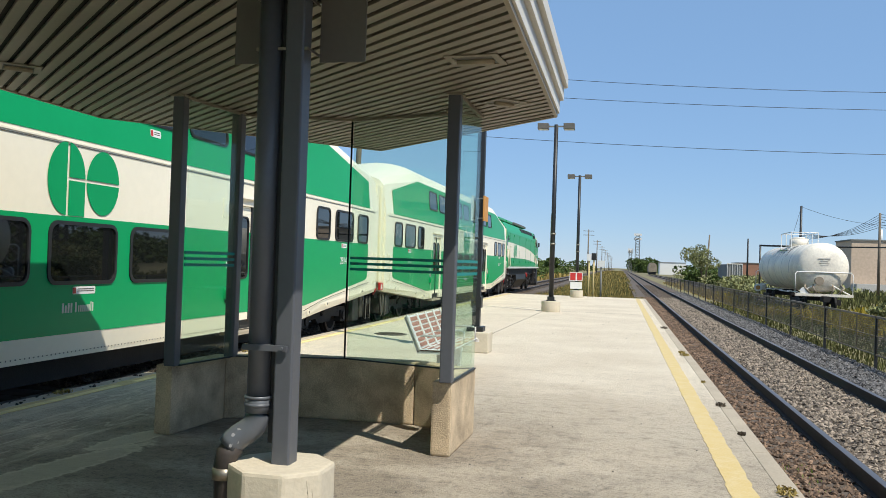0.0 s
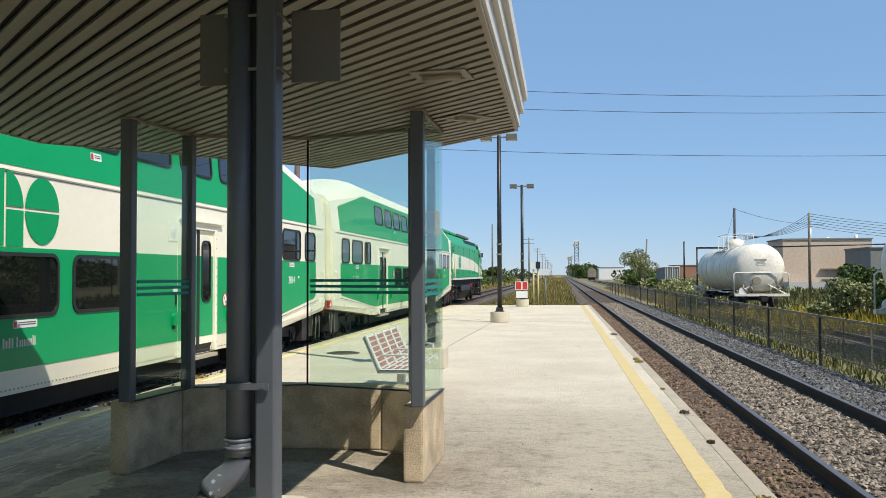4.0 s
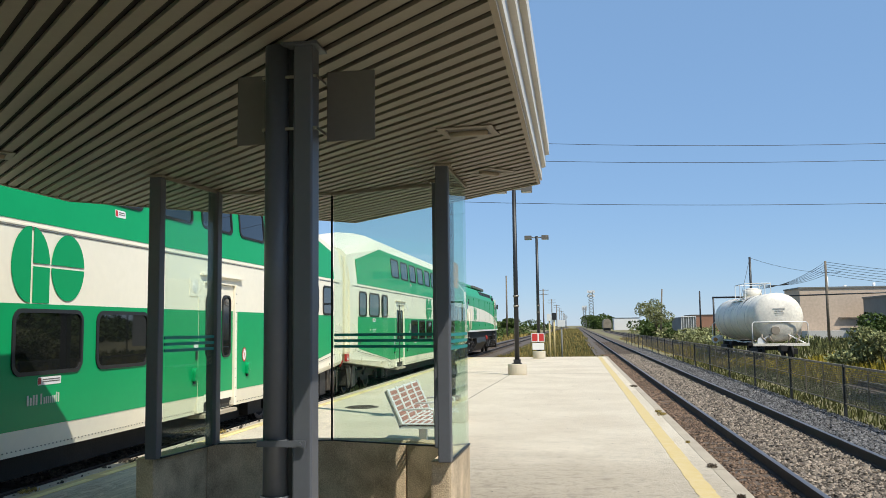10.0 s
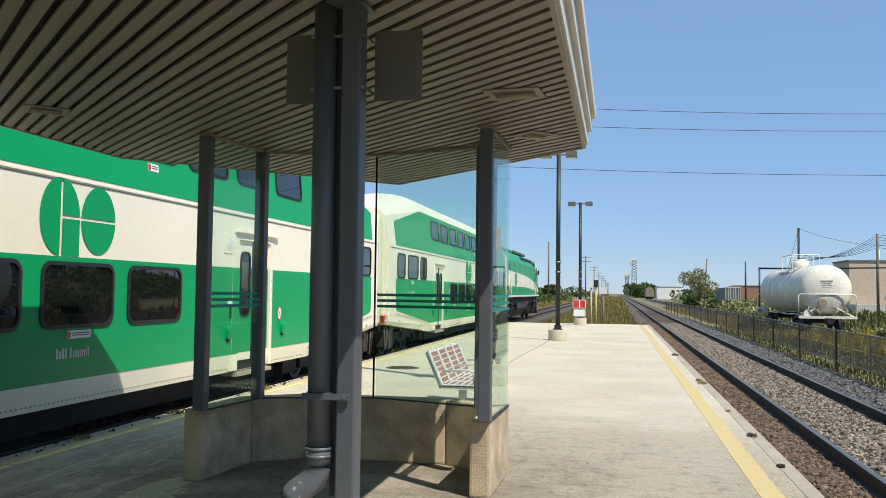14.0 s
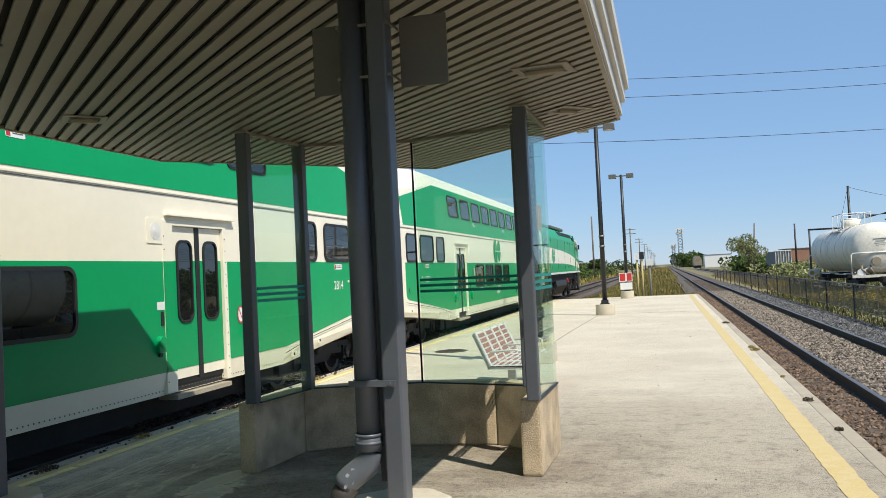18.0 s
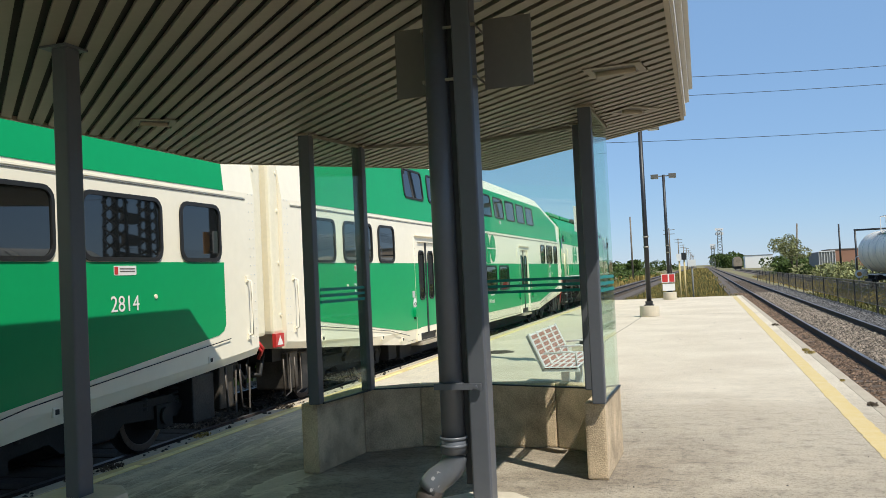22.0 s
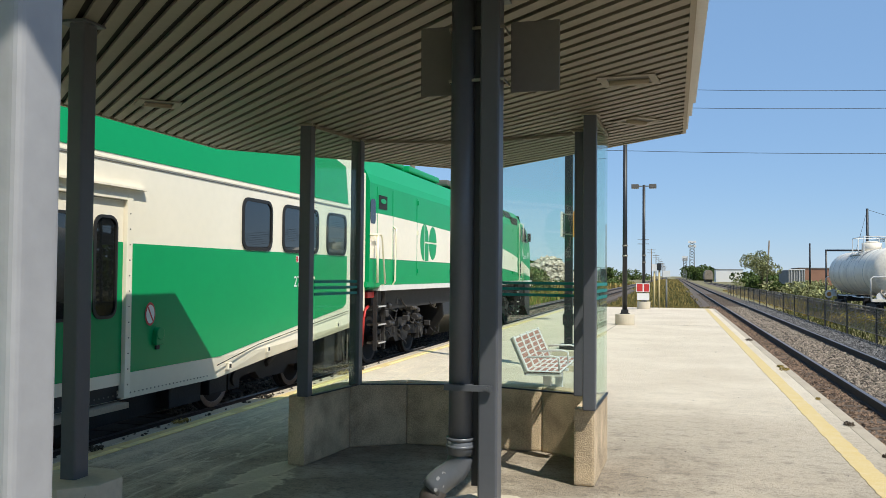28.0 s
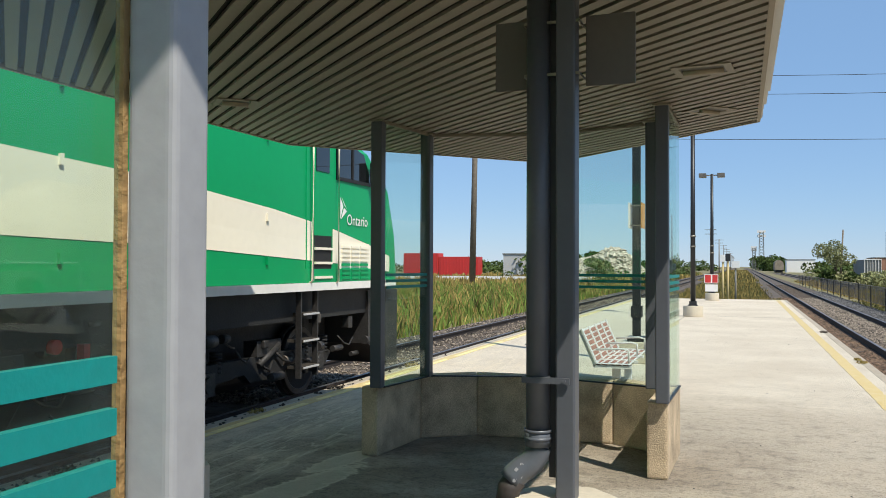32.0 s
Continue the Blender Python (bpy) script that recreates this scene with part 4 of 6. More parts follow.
def coach(centre, number):
    car = empty("bilevel_coach", (SIDE - 1.48, centre, 0), "green and cream double-deck commuter coach with rounded windows", "train car", "train cars")
    cross_z = (0.30, 0.62, 2.46, 2.93, 4.15, 4.42, 4.60, 4.70, 4.74)
    doors = (-5.87, 4.805)
    secs = [(-12.55, 0.76, 4.02), (-12.1, 0.72, 4.12), (-8.7, 0.46, 4.74), (-7.4, 0.34, 4.74)]
    secs += [(d + e, 0.34, 4.74) for d in doors for e in (-0.64, 0.64)]
    secs += [(7.4, 0.34, 4.74), (8.7, 0.46, 4.74), (12.1, 0.72, 4.12), (12.55, 0.76, 4.02)]
    rings = []
    for v, zb, zt in secs:
        right = []
        for z in cross_z:
            zz = max(z, zb) if z < 0.5 else max(0.62, zb + 0.1) if z == 0.62 else z
            if zz > 3.0 and zt < 4.7:
                zz = 3.0 + (zz - 3.0) * (zt - 3.0) / 1.74
            right.append((half_width(z), v, zz))
        rings.append(right + [(-x, y, z) for x, y, z in right[::-1][1:]])
    bm = B()
    loft(bm, rings)
    hole = [f for f in bm.faces if f.calc_center_median().x > 1.3 and f.calc_center_median().z < 2.46 and min(abs(f.calc_center_median().y - d) for d in doors) < 0.1]
    bmesh.ops.delete(bm, geom=hole, context="FACES_ONLY")
    part("body", bm, CREAM, car)
    bm = B()
    side_patch(bm, [(-11.78, 2.92), (11.78, 2.92), (11.78, 3.60), (8.6, 4.16), (-8.6, 4.16), (-11.78, 3.60)], 0.006)
    part("upper_green_panel", bm, GREEN, car)
    d0, d1 = doors
    for poly in ([(-11.73, 1.22), (-11.68, 1.14), (-11.55, 1.09), (-9.2, 0.83), (-7.4, 0.625), (d0 - 0.64, 0.625), (d0 - 0.64, 2.0), (-11.73, 2.0)],
                 [(d0 + 0.64, 0.625), (d1 - 0.64, 0.625), (d1 - 0.64, 2.0), (d0 + 0.64, 2.0)],
                 [(d1 + 0.64, 0.625), (7.4, 0.625), (9.2, 0.83), (11.55, 1.09), (11.68, 1.14), (11.73, 1.22), (11.73, 2.0), (d1 + 0.64, 2.0)]):
        bm = B()
        side_patch(bm, poly, 0.006)
        part("lower_green_panel", bm, GREEN, car)
    # thin grey line, the shadow of a groove drawn as colour
    bm = B()
    side_patch(bm, [(-12.3, 2.834), (12.3, 2.834), (12.3, 2.842), (-12.3, 2.842)], 0.008)
    part("groove_shade", bm, SIGNBACK, car, "thin grey line drawn as the shade of a groove")
    bm = B()
    side_patch(bm, [(-12.3, 2.86), (12.3, 2.86), (12.3, 2.88), (-12.3, 2.88)], 0.010)
    part("rub_rail", bm, CREAM, car)
    bm = B()
    v = -7.2
    while v < 7.2:
        tube(bm, (half_width(0.40), v, 0.40), (half_width(0.40) + 0.006, v, 0.40), 0.009, 5)
        v += 0.074
    tagged(part("rivet_row", bm, SIGNBACK, car, "row of rivets along the skirt"), kind="stuff")
    for v0 in (-3.89, -2.255, -0.62, 1.015):
        ring_window(car, "window", "rounded window in a black rubber surround", v0 + 0.01, 1.245, v0 + 1.26, 1.90, 0.11, 0.045)
    for a, b in ((-11.585, -10.775), (-10.37, -9.135), (-8.755, -7.965), (7.965, 8.755), (9.185, 10.415), (10.845, 11.625)):
        ring_window(car, "window", "rounded window in a black rubber surround", a, 2.05, b, 2.675, 0.11, 0.045)
    for k in range(-4, 5):
        v0 = -0.65 + 1.6 * k
        ring_window(car, "upper_window", "rounded upper-deck window", v0, 3.40, v0 + 1.2, 3.97, 0.10, 0.04)
    for dv, sd in zip(doors, (1, -1)):
        passenger_door(car, dv)
        vx = dv + (1.24 if sd > 0 else -1.02)
        plate_on(car, "speaker_plate", vx - 0.16, 2.22, vx + 0.16, 2.53, 0.010, CREAM, "cream loudspeaker plate")
        bm = B()
        for q, rr in enumerate((0.11, 0.085, 0.06, 0.03)):
            tube(bm, (1.489, vx + 0.02, 2.375), (1.494 + 0.003 * q, vx + 0.02, 2.375), rr, 24)
        part("speaker_grille", bm, ROOFW, car)
        bx = dv + (1.63 if sd > 0 else -0.92)
        if sd > 0:
            plate_on(car, "emergency_box", bx - 0.09, 1.58, bx + 0.09, 1.82, 0.045, STICKER, "grey emergency intercom box")
            plate_on(car, "notice", bx - 0.07, 1.47, bx + 0.07, 1.555, 0.010, WHITE, "small white notice")
            plate_on(car, "notice", dv - 1.08, 1.28, dv - 0.92, 1.42, 0.010, STICKER)
            bm = B()
            bm.faces.new([bm.verts.new((1.493, v, z)) for v, z in disc_poly(dv - 0.83 - 0.12, 1.14, 0.12, 0.14, 0, 345, 24)])
            part("bicycle_mark", bm, WHITE, car, "white oval bicycle sticker")
            bm = B()
            for c in (-0.05, 0.05):
                q = [disc_poly(dv - 0.95 + c, 1.12, rr, rr, 0, 359, 16) for rr in (0.042, 0.032)]
                loft(bm, [[(1.495, v, z) for v, z in ring] for ring in q], caps=False)
            path_tube(bm, [(1.496, dv - 1.0, 1.12), (1.496, dv - 0.97, 1.18), (1.496, dv - 0.91, 1.18), (1.496, dv - 0.90, 1.12)], 0.006, 5)
            part("bicycle_symbol", bm, RUBBER, car)
            plate_on(car, "door_control", dv + 1.07, 1.20, dv + 1.13, 1.40, 0.016, RUBBER)
        else:
            plate_on(car, "notice", bx - 0.10, 1.40, bx + 0.10, 1.50, 0.010, WHITE, "small white notice")
            plate_on(car, "door_control", bx - 0.03, 1.20, bx + 0.03, 1.38, 0.016, RUBBER)
            for rr, mater, o in ((1.0, RED, 1.493), (0.80, WHITE, 1.4955)):
                bm = B()
                bm.faces.new([bm.verts.new((o, v, z)) for v, z in disc_poly(dv + 1.065, 1.23, 0.095 * rr, 0.13 * rr, 0, 345, 24)])
                part("no_entry_mark", bm, mater, car, "round red prohibition sticker" if mater is RED else "")
            bm = B()
            bm.faces.new([bm.verts.new((1.4975, dv + 1.065 + a, 1.23 + b)) for a, b in ((-0.055, 0.07), (-0.04, 0.085), (0.055, -0.07), (0.04, -0.085))])
            part("no_entry_bar", bm, RED, car)
        for gv in (dv - 1.0, dv + 1.2):
            bm = B()
            tube(bm, (1.47, gv, 1.01), (1.55, gv, 1.01), 0.075, 16)
            box(bm, 1.48, gv - 0.075, 0.88, 1.54, gv + 0.075, 1.01)
            part("filler_cover", bm, GREEN, car, bevel=0.012)
            part("filler_drain", box(B(), 1.48, gv - 0.03, 0.83, 1.51, gv + 0.03, 0.875), RUBBER, car)
    for a in ((-0.18, 1.085, 0.26, 1.175), (-3.3, 1.085, -2.86, 1.175), (9.62, 1.86, 9.98, 1.96), (-9.98, 1.86, -9.62, 1.96), (1.42, 3.20, 1.68, 3.30), (-3.9, 3.20, -3.64, 3.30)):
        n_ = plate_on(car, "notice", *a, 0.010, WHITE, "white notice strip with a red end")
        bm = B()
        side_patch(bm, [(a[0] + 0.005, a[1] + 0.01), (a[0] + 0.06, a[1] + 0.01), (a[0] + 0.06, a[3] - 0.01), (a[0] + 0.005, a[3] - 0.01)], 0.0125)
        part("red_end", bm, RED, n_)
        for q in (0.35, 0.62):
            bm = B()
            zz = a[1] + (a[3] - a[1]) * q
            side_patch(bm, [(a[0] + 0.09, zz), (a[2] - 0.03, zz), (a[2] - 0.03, zz + 0.012), (a[0] + 0.09, zz + 0.012)], 0.0125)
            part("text_bar", bm, SIGNBACK, n_)
    emblem(car, 0.0, 2.44, 0.86, 1.48)
    x0 = -0.36
    for w_, h_, gap in ((0.03, 0.115, 0.022), (0.03, 0.09, 0.022), (0.03, 0.115, 0.022), (0.03, 0.115, 0.055), (0.028, 0.12, 0.03), (0.022, 0.08, 0.018),
                        (0.022, 0.085, 0.018), (0.022, 0.085, 0.018), (0.022, 0.08, 0.018), (0.022, 0.085, 0.018), (0.022, 0.085, 0.018), (0.016, 0.12, 0.018), (0.02, 0.11, 0.0)):
        bm = B()
        side_patch(bm, rounded(x0, 0.87, x0 + w_, 0.87 + h_, 0.007, 2), 0.010)
        part("lettering_bar", bm, FAINT, car)
        x0 += w_ + gap
    for nv in (9.78, -9.79):
        lettering(car, number, nv, 1.555, 0.235, 1.48, WHITE, "fleet_number")
    lettering(car, "A", -11.52, 1.30, 0.20, 1.48, RUBBER, "end_mark")
    for s in (-1, 1):
        bm = B()
        path_tube(bm, [(1.505, s * 7.3, 0.52), (1.505, s * 8.4, 0.70), (1.505, s * 10.0, 0.86), (1.505, s * 11.8, 1.03)], 0.006, 5)
        part("pull_cable", bm, UNDER, car, "thin dark pull cable")
        for v_, z_ in ((7.65, 0.47), (8.75, 0.60), (11.35, 0.80)):
            j = part("jacking_bracket", box(B(), 1.44, s * v_ - 0.045, z_ - 0.04, 1.494, s * v_ + 0.045, z_ + 0.05), CREAM, car, bevel=0.006)
            part("bracket_hole", box(B(), 1.494, s * v_ - 0.022, z_ - 0.02, 1.496, s * v_ + 0.03, z_ + 0.03), RUBBER, j)
        part("vent_grille", box(B(), 1.40, s * 10.9 - 0.30, 3.20, half_width(3.6) + 0.012, s * 10.9 + 0.30, 3.50), GREEN, car)
        bm = B()
        tube(bm, (1.478, s * 10.3, 1.62), (1.50, s * 10.3, 1.62), 0.025, 10)
        part("lock", bm, TRIMC, car)
        # end: recessed pale panel, rivet rows, grab irons, coupler
        bm = B()
        y0, y1 = sorted((s * 12.555, s * 12.84))
        box(bm, -1.40, y0, 0.98, 1.43, y1, 3.62)
        part("end_panel", bm, TRIMC, car, "pale yellow recessed end panel", bevel=0.05)
        bm = B()
        for vv in (12.40, 12.49):
            for k in range(17):
                tube(bm, (1.478, s * vv, 1.0 + 0.12 * k), (1.486, s * vv, 1.0 + 0.12 * k), 0.009, 5)
        tagged(part("rivet_row", bm, ROOFW, car), kind="stuff")
        for z in (1.25, 2.0, 2.75, 3.3):
            bm = B()
            tube(bm, (1.42, s * 12.62, z), (1.445, s * 12.62, z), 0.03, 10)
            part("panel_boss", bm, TRIMC, car)
        bm = B()
        path_tube(bm, [(1.47, s * 12.28, 1.02), (1.55, s * 12.28, 1.05), (1.55, s * 12.28, 1.75), (1.47, s * 12.28, 1.78)], 0.014, 8)
        part("grab_iron", bm, CREAM, car)
        for z in (1.02, 1.78):
            part("grab_foot", box(B(), 1.47, s * 12.28 - 0.03, z - 0.04, 1.50, s * 12.28 + 0.03, z + 0.04), CREAM, car)
        if s < 0:
            p_ = part("warning_plate", box(B(), 1.40, -12.84, 0.80, 1.46, -12.60, 0.99), RED, car, "red warning plate with a white triangle")
            bm = B()
            bm.faces.new([bm.verts.new((1.462, -12.72 + a, b)) for a, b in ((-0.085, 0.83), (0.085, 0.83), (0, 0.965))])
            part("warning_triangle", bm, WHITE, p_)
        else:
            for q, (a, z) in enumerate(((12.62, 0.84), (12.67, 0.88))):
                bm = B()
                path_tube(bm, [(1.25, a, z), (1.38, a + 0.03, z + 0.03), (1.42, a + 0.08, z - 0.06), (1.36, a + 0.10, z - 0.16)], 0.026, 8)
                part("red_connector", bm, RED, car, "red electrical connector")
        bm = B()
        box(bm, -0.1, s * 12.3, 0.45, 0.1, s * 12.86, 0.7)
        part("coupler", bm, GREASE, car)
        for xx, d in ((0.55, 0.5), (0.8, 0.62), (1.05, 0.45)):
            bm = B()
            path_tube(bm, [(xx, s * 12.45, 0.85), (xx + 0.04, s * 12.6, 0.6), (xx + 0.06, s * 12.72, 0.85 - d), (xx + 0.02, s * 12.85, 0.42)], 0.03, 8)
            part("brake_hose", bm, RUBBER, car)
        bogie(car, s * 9.6, 2.5, 0.42)
        for q, (a, b, z0, z1, mm) in enumerate(((6.6, 7.3, 0.06, 0.36, UNDER), (7.5, 7.95, 0.10, 0.44, UNDER), (11.25, 11.72, 0.05, 0.62, TRUCK), (11.85, 12.2, 0.12, 0.66, GREASE))):
            bm = B()
            y0, y1 = sorted((s * a, s * b))
            box(bm, 0.75, y0, z0, 1.28, y1, z1)
            part("equipment_box", bm, mm, car, bevel=0.02)
        for a in (11.9, 12.25):
            bm = B()
            path_tube(bm, [(1.34, s * a, 0.66), (1.36, s * a, 0.10), (1.36, s * (a + 0.2), 0.05), (1.36, s * (a + 0.22), 0.60)], 0.016, 6)
            part("step_iron", bm, GREASE, car)
    bm = B()
    box(bm, -1.1, -7.2, 0.02, 1.1, 7.2, 0.36)
    part("underbody", bm, UNDER, car)
    for s in (-1, 1):
        bm = B()
        box(bm, -1.2, s * 9.9 - 2.6, 0.56, 1.2, s * 9.9 + 2.5, 0.80)
        part("end_underframe", bm, UNDER, car)
    return car


def locomotive(back):
    """v runs from the coupled end at -0.95 to the nose at 18.3."""
    lo = empty("diesel_locomotive", (SIDE - 1.48, back, 0), "green and cream diesel passenger locomotive with streamlined cab", "locomotive", "train cars")
    hw = 1.46
    prof = [(0.0, 1.36), (1.30, 1.36), (hw, 1.42), (hw, 3.45), (1.40, 3.62), (1.15, 4.02), (0.6, 4.22), (0.0, 4.25)]

    def ring(v, wmul=1.0, zmax=9):
        r = [(x * wmul, v, min(z, zmax)) for x, z in prof]
        return r + [(-x, y, z) for x, y, z in r[::-1][1:-1]]

    def plate(name, v0, z0, v1, z1, x0, x1, mater, label="", bevel=0.0):
        return part(name, box(B(), x0, v0, z0, x1, v1, z1), mater, lo, label, bevel)

    bm = B()
    loft(bm, [ring(-0.95), ring(15.95)])
    part("engine_room", bm, GREEN, lo)
    bm = B()
    loft(bm, [ring(15.952), ring(16.3, zmax=3.98), ring(17.0, zmax=3.50, wmul=0.995), ring(17.85, zmax=2.93, wmul=0.988), ring(18.2, zmax=2.2, wmul=0.97), ring(18.42, zmax=1.6, wmul=0.93)])
    part("cab", bm, GREEN, lo)
    top = [(-0.94, 2.88), (0.41, 2.88), (2.16, 2.86), (3.85, 2.83), (8.1, 2.75), (12.2, 2.57), (14.2, 2.41), (15.8, 2.23), (17.0, 2.04), (17.9, 1.86)]
    low = [(17.9, 1.60), (15.8, 1.74), (12.2, 1.90), (8.1, 1.98), (-0.94, 1.99)]
    bm = B()
    bm.faces.new([bm.verts.new((hw * (0.995 if v > 17 else 1.0) + 0.007, v, z)) for v, z in top + low])
    part("cream_band", bm, CREAM, lo, "tapering cream band along the side")
    plate("side_sill", -0.42, 1.355, 18.1, 1.465, -1.47, 1.50, ROOFW, "pale sill stripe")
    plate("lower_green_strip", 0.46, 1.47, 17.6, 1.655, 1.40, 1.482, GREEN)
    plate("rear_deck", -1.15, 1.44, -0.42, 1.53, -1.45, 1.49, GREEN)
    for v in (-0.55, 0.42, 2.13, 5.2, 8.78, 12.0, 15.0):
        plate("panel_joint", v, 1.66, v + 0.022, 3.4, hw + 0.001, hw + 0.010, CREAM if v < -1 else GREEN)
    for v in (2.2, 5.1, 8.85, 10.6, 12.1, 14.0):
        for z in (1.76, 2.62, 3.3):
            if v > 11 and z == 2.62:
                z = 2.3
            plate("latch", v - 0.02, z - 0.05, v + 0.02, z + 0.05, hw + 0.004, hw + 0.032, GREEN if z != 2.62 and z != 2.3 else CREAM)
    for k in range(11):
        bm = B()
        tube(bm, (hw + 0.006, -0.5, 1.62 + 0.16 * k), (hw + 0.016, -0.5, 1.62 + 0.16 * k), 0.013, 6)
        part("bolt", bm, GREEN if not 1.99 < 1.62 + 0.16 * k < 2.88 else CREAM, lo)
    # rear: vestibule window, mirror opening, rail cage
    bm = B()
    bm.faces.new([bm.verts.new((hw + 0.012, v, z)) for v, z in rounded(-0.94, 2.66, -0.64, 3.14, 0.09)])
    part("rear_window", bm, WINDOW, lo)
    plate("mirror_opening", -0.44, 2.98, 0.05, 3.25, hw + 0.002, hw + 0.010, UNDER)
    bm = B()
    bm.faces.new([bm.verts.new((hw + 0.02, v, z)) for v, z in disc_poly(-0.2, 3.14, 0.16, 0.05, 0, 345, 16)])
    part("mirror_shield", bm, GREEN, lo)
    for pts, r in (([(hw, -0.94, 2.43), (hw + 0.10, -0.90, 2.44), (hw + 0.10, -0.58, 2.46), (hw + 0.10, -0.50, 2.40), (hw + 0.10, -0.30, 1.50), (hw, -0.29, 1.45)], 0.020),
                   ([(hw + 0.10, -0.76, 2.44), (hw + 0.10, -0.76, 1.52)], 0.028),
                   ([(hw, 0.45, 2.68), (hw + 0.07, 0.45, 2.62), (hw + 0.07, 0.45, 2.5), (hw + 0.06, 0.44, 1.55), (hw, 0.45, 1.46)], 0.020),
                   ([(hw, 15.08, 1.45), (hw + 0.07, 15.08, 1.5), (hw + 0.07, 15.08, 3.55), (hw, 15.08, 3.6)], 0.018),
                   ([(hw, 15.86, 1.42), (hw + 0.07, 15.86, 1.48), (hw + 0.07, 15.86, 3.60), (hw - 0.05, 15.80, 3.66)], 0.018)):
        bm = B()
        path_tube(bm, pts, r, 8)
        part("handrail", bm, TRIMC, lo, "cream tubular handrail")
    plate("rear_wall", -1.10, 1.50, -0.96, 3.5, -1.2, 1.2, TRIMC)
    for k, (x, z, mater) in enumerate(((1.22, 1.30, RED), (1.30, 1.05, RED), (1.10, 0.95, RUBBER), (0.9, 0.8, RUBBER))):
        bm = B()
        path_tube(bm, [(x, -0.55, z), (x + 0.03, -0.80, z - 0.05), (x + 0.04, -0.92, z - 0.35), (x - 0.05, -0.75, z - 0.75), (x - 0.2, -0.5, z - 0.8)], 0.030, 8)
        part("hose", bm, mater, lo, "red hanging hose" if mater is RED else "")
    plate("hose_bracket", -0.80, 1.22, -0.42, 1.34, 1.1, 1.38, RED, "", 0.02)
    # roof
    for a, b in ((6.9, 8.6), (8.9, 10.8), (11.1, 13.0), (13.3, 14.6)):
        bm = B()
        loft(bm, [[(1.36, v, 3.72), (1.20, v, 3.98), (1.13, v, 3.98), (1.30, v, 3.72)] for v in (a, b)])
        part("radiator_grille", bm, UNDER, lo)
    for a, b in ((0.2, 3.2), (3.6, 6.4)):
        plate("roof_hatch", a, 4.2, b, 4.36, -0.8, 0.8, GREEN, "", 0.04)
    plate("radiator_housing", 7.0, 4.2, 13.4, 4.38, -0.9, 0.9, SIGNBACK, "grey radiator housing on the roof", 0.05)
    plate("air_intake", 13.9, 3.52, 15.0, 3.76, 1.40, 1.45, UNDER)
    # cab
    bm = B()
    bm.faces.new([bm.verts.new((hw * 0.995 + 0.014, v, z)) for v, z in ((15.95, 3.0), (17.15, 3.0), (16.85, 3.42), (16.5, 3.50), (15.95, 3.50))])
    part("cab_window", bm, WINDOW, lo)
    for a in ((15.92, 2.95, 17.2, 3.0), (15.90, 2.95, 15.95, 3.52), (16.42, 3.0, 16.47, 3.5)):
        plate("cab_window_frame", a[0], a[1], a[2], a[3], hw - 0.02, hw + 0.022, RUBBER)
    bm = B()
    loft(bm, [[(1.25 * s, 16.42, 3.93 + e) for s in (-1, 1)] + [(1.28 * s, 17.72, 3.02 + e) for s in (1, -1)] for e in (0.02, 0.045)])
    part("windshield", bm, WINDOW, lo)
    bm = B()
    box(bm, 1.50, 17.0, 3.0, 1.62, 17.12, 3.32)
    part("wing_mirror", bm, BLACK_STEEL, lo, bevel=0.01)
    plate("cab_door", 15.16, 1.50, 15.78, 3.5, hw, hw + 0.012, GREEN, "green cab door")
    plate("door_window", 15.26, 3.02, 15.66, 3.42, hw + 0.006, hw + 0.022, WINDOW)
    plate("step_recess", 15.22, 1.50, 15.74, 2.12, hw - 0.1, hw + 0.016, UNDER)
    for z in (1.52, 1.72, 1.92):
        plate("step_tread", 15.22, z, 15.74, z + 0.035, hw + 0.002, hw + 0.04, CREAM)
    plate("louvre_panel", 15.98, 1.47, 17.04, 2.04, hw + 0.002, hw + 0.016, CREAM)
    for r_ in range(3):
        for c_ in range(8):
            v0, z0 = 16.06 + 0.32 * r_, 1.50 + 0.066 * c_
            plate("louvre", v0, z0, v0 + 0.27, z0 + 0.036, hw + 0.016, hw + 0.034, GREEN if c_ < 4 else CREAM)
    bm = B()
    for p in (((16.02, 2.38), (16.02, 2.71), (16.12, 2.58)), ((16.04, 2.38), (16.24, 2.51), (16.14, 2.56)), ((16.04, 2.73), (16.24, 2.54), (16.15, 2.60))):
        bm.faces.new([bm.verts.new((hw + 0.014, v, z)) for v, z in p])
    part("province_mark", bm, WHITE, lo)
    lettering(lo, "Ontario", 16.62, 2.38, 0.23, hw, WHITE)
    lettering(lo, "627", 17.38, 2.44, 0.33, hw, WHITE, "fleet_number")
    emblem(lo, 3.1, 2.43, 0.86, hw)
    # underframe, steps, tank, trucks
    plate("underframe", -0.4, 0.95, 17.9, 1.35, -1.3, 1.3, UNDER)
    bm = B()
    loft(bm, [[(1.30, v, 0.97), (1.34, v, 0.62), (1.0, v, 0.10), (-1.0, v, 0.10), (-1.34, v, 0.62), (-1.30, v, 0.97)] for v in (5.0, 10.4)])
    part("fuel_tank", bm, FUEL, lo, "large grimy grey fuel tank", bevel=0.03)
    for v in (-0.40, 14.95):
        for z in (0.30, 0.66, 1.02):
            plate("boarding_step", v, z, v + 0.44, z + 0.04, 1.22, 1.46, GREASE)
            plate("step_edge", v, z + 0.01, v + 0.44, z + 0.035, 1.462, 1.475, STICKER)
        for dv in (-0.03, 0.44):
            plate("step_stringer", v + dv, 0.18, v + dv + 0.03, 1.352, 1.36, 1.44, TRUCK)
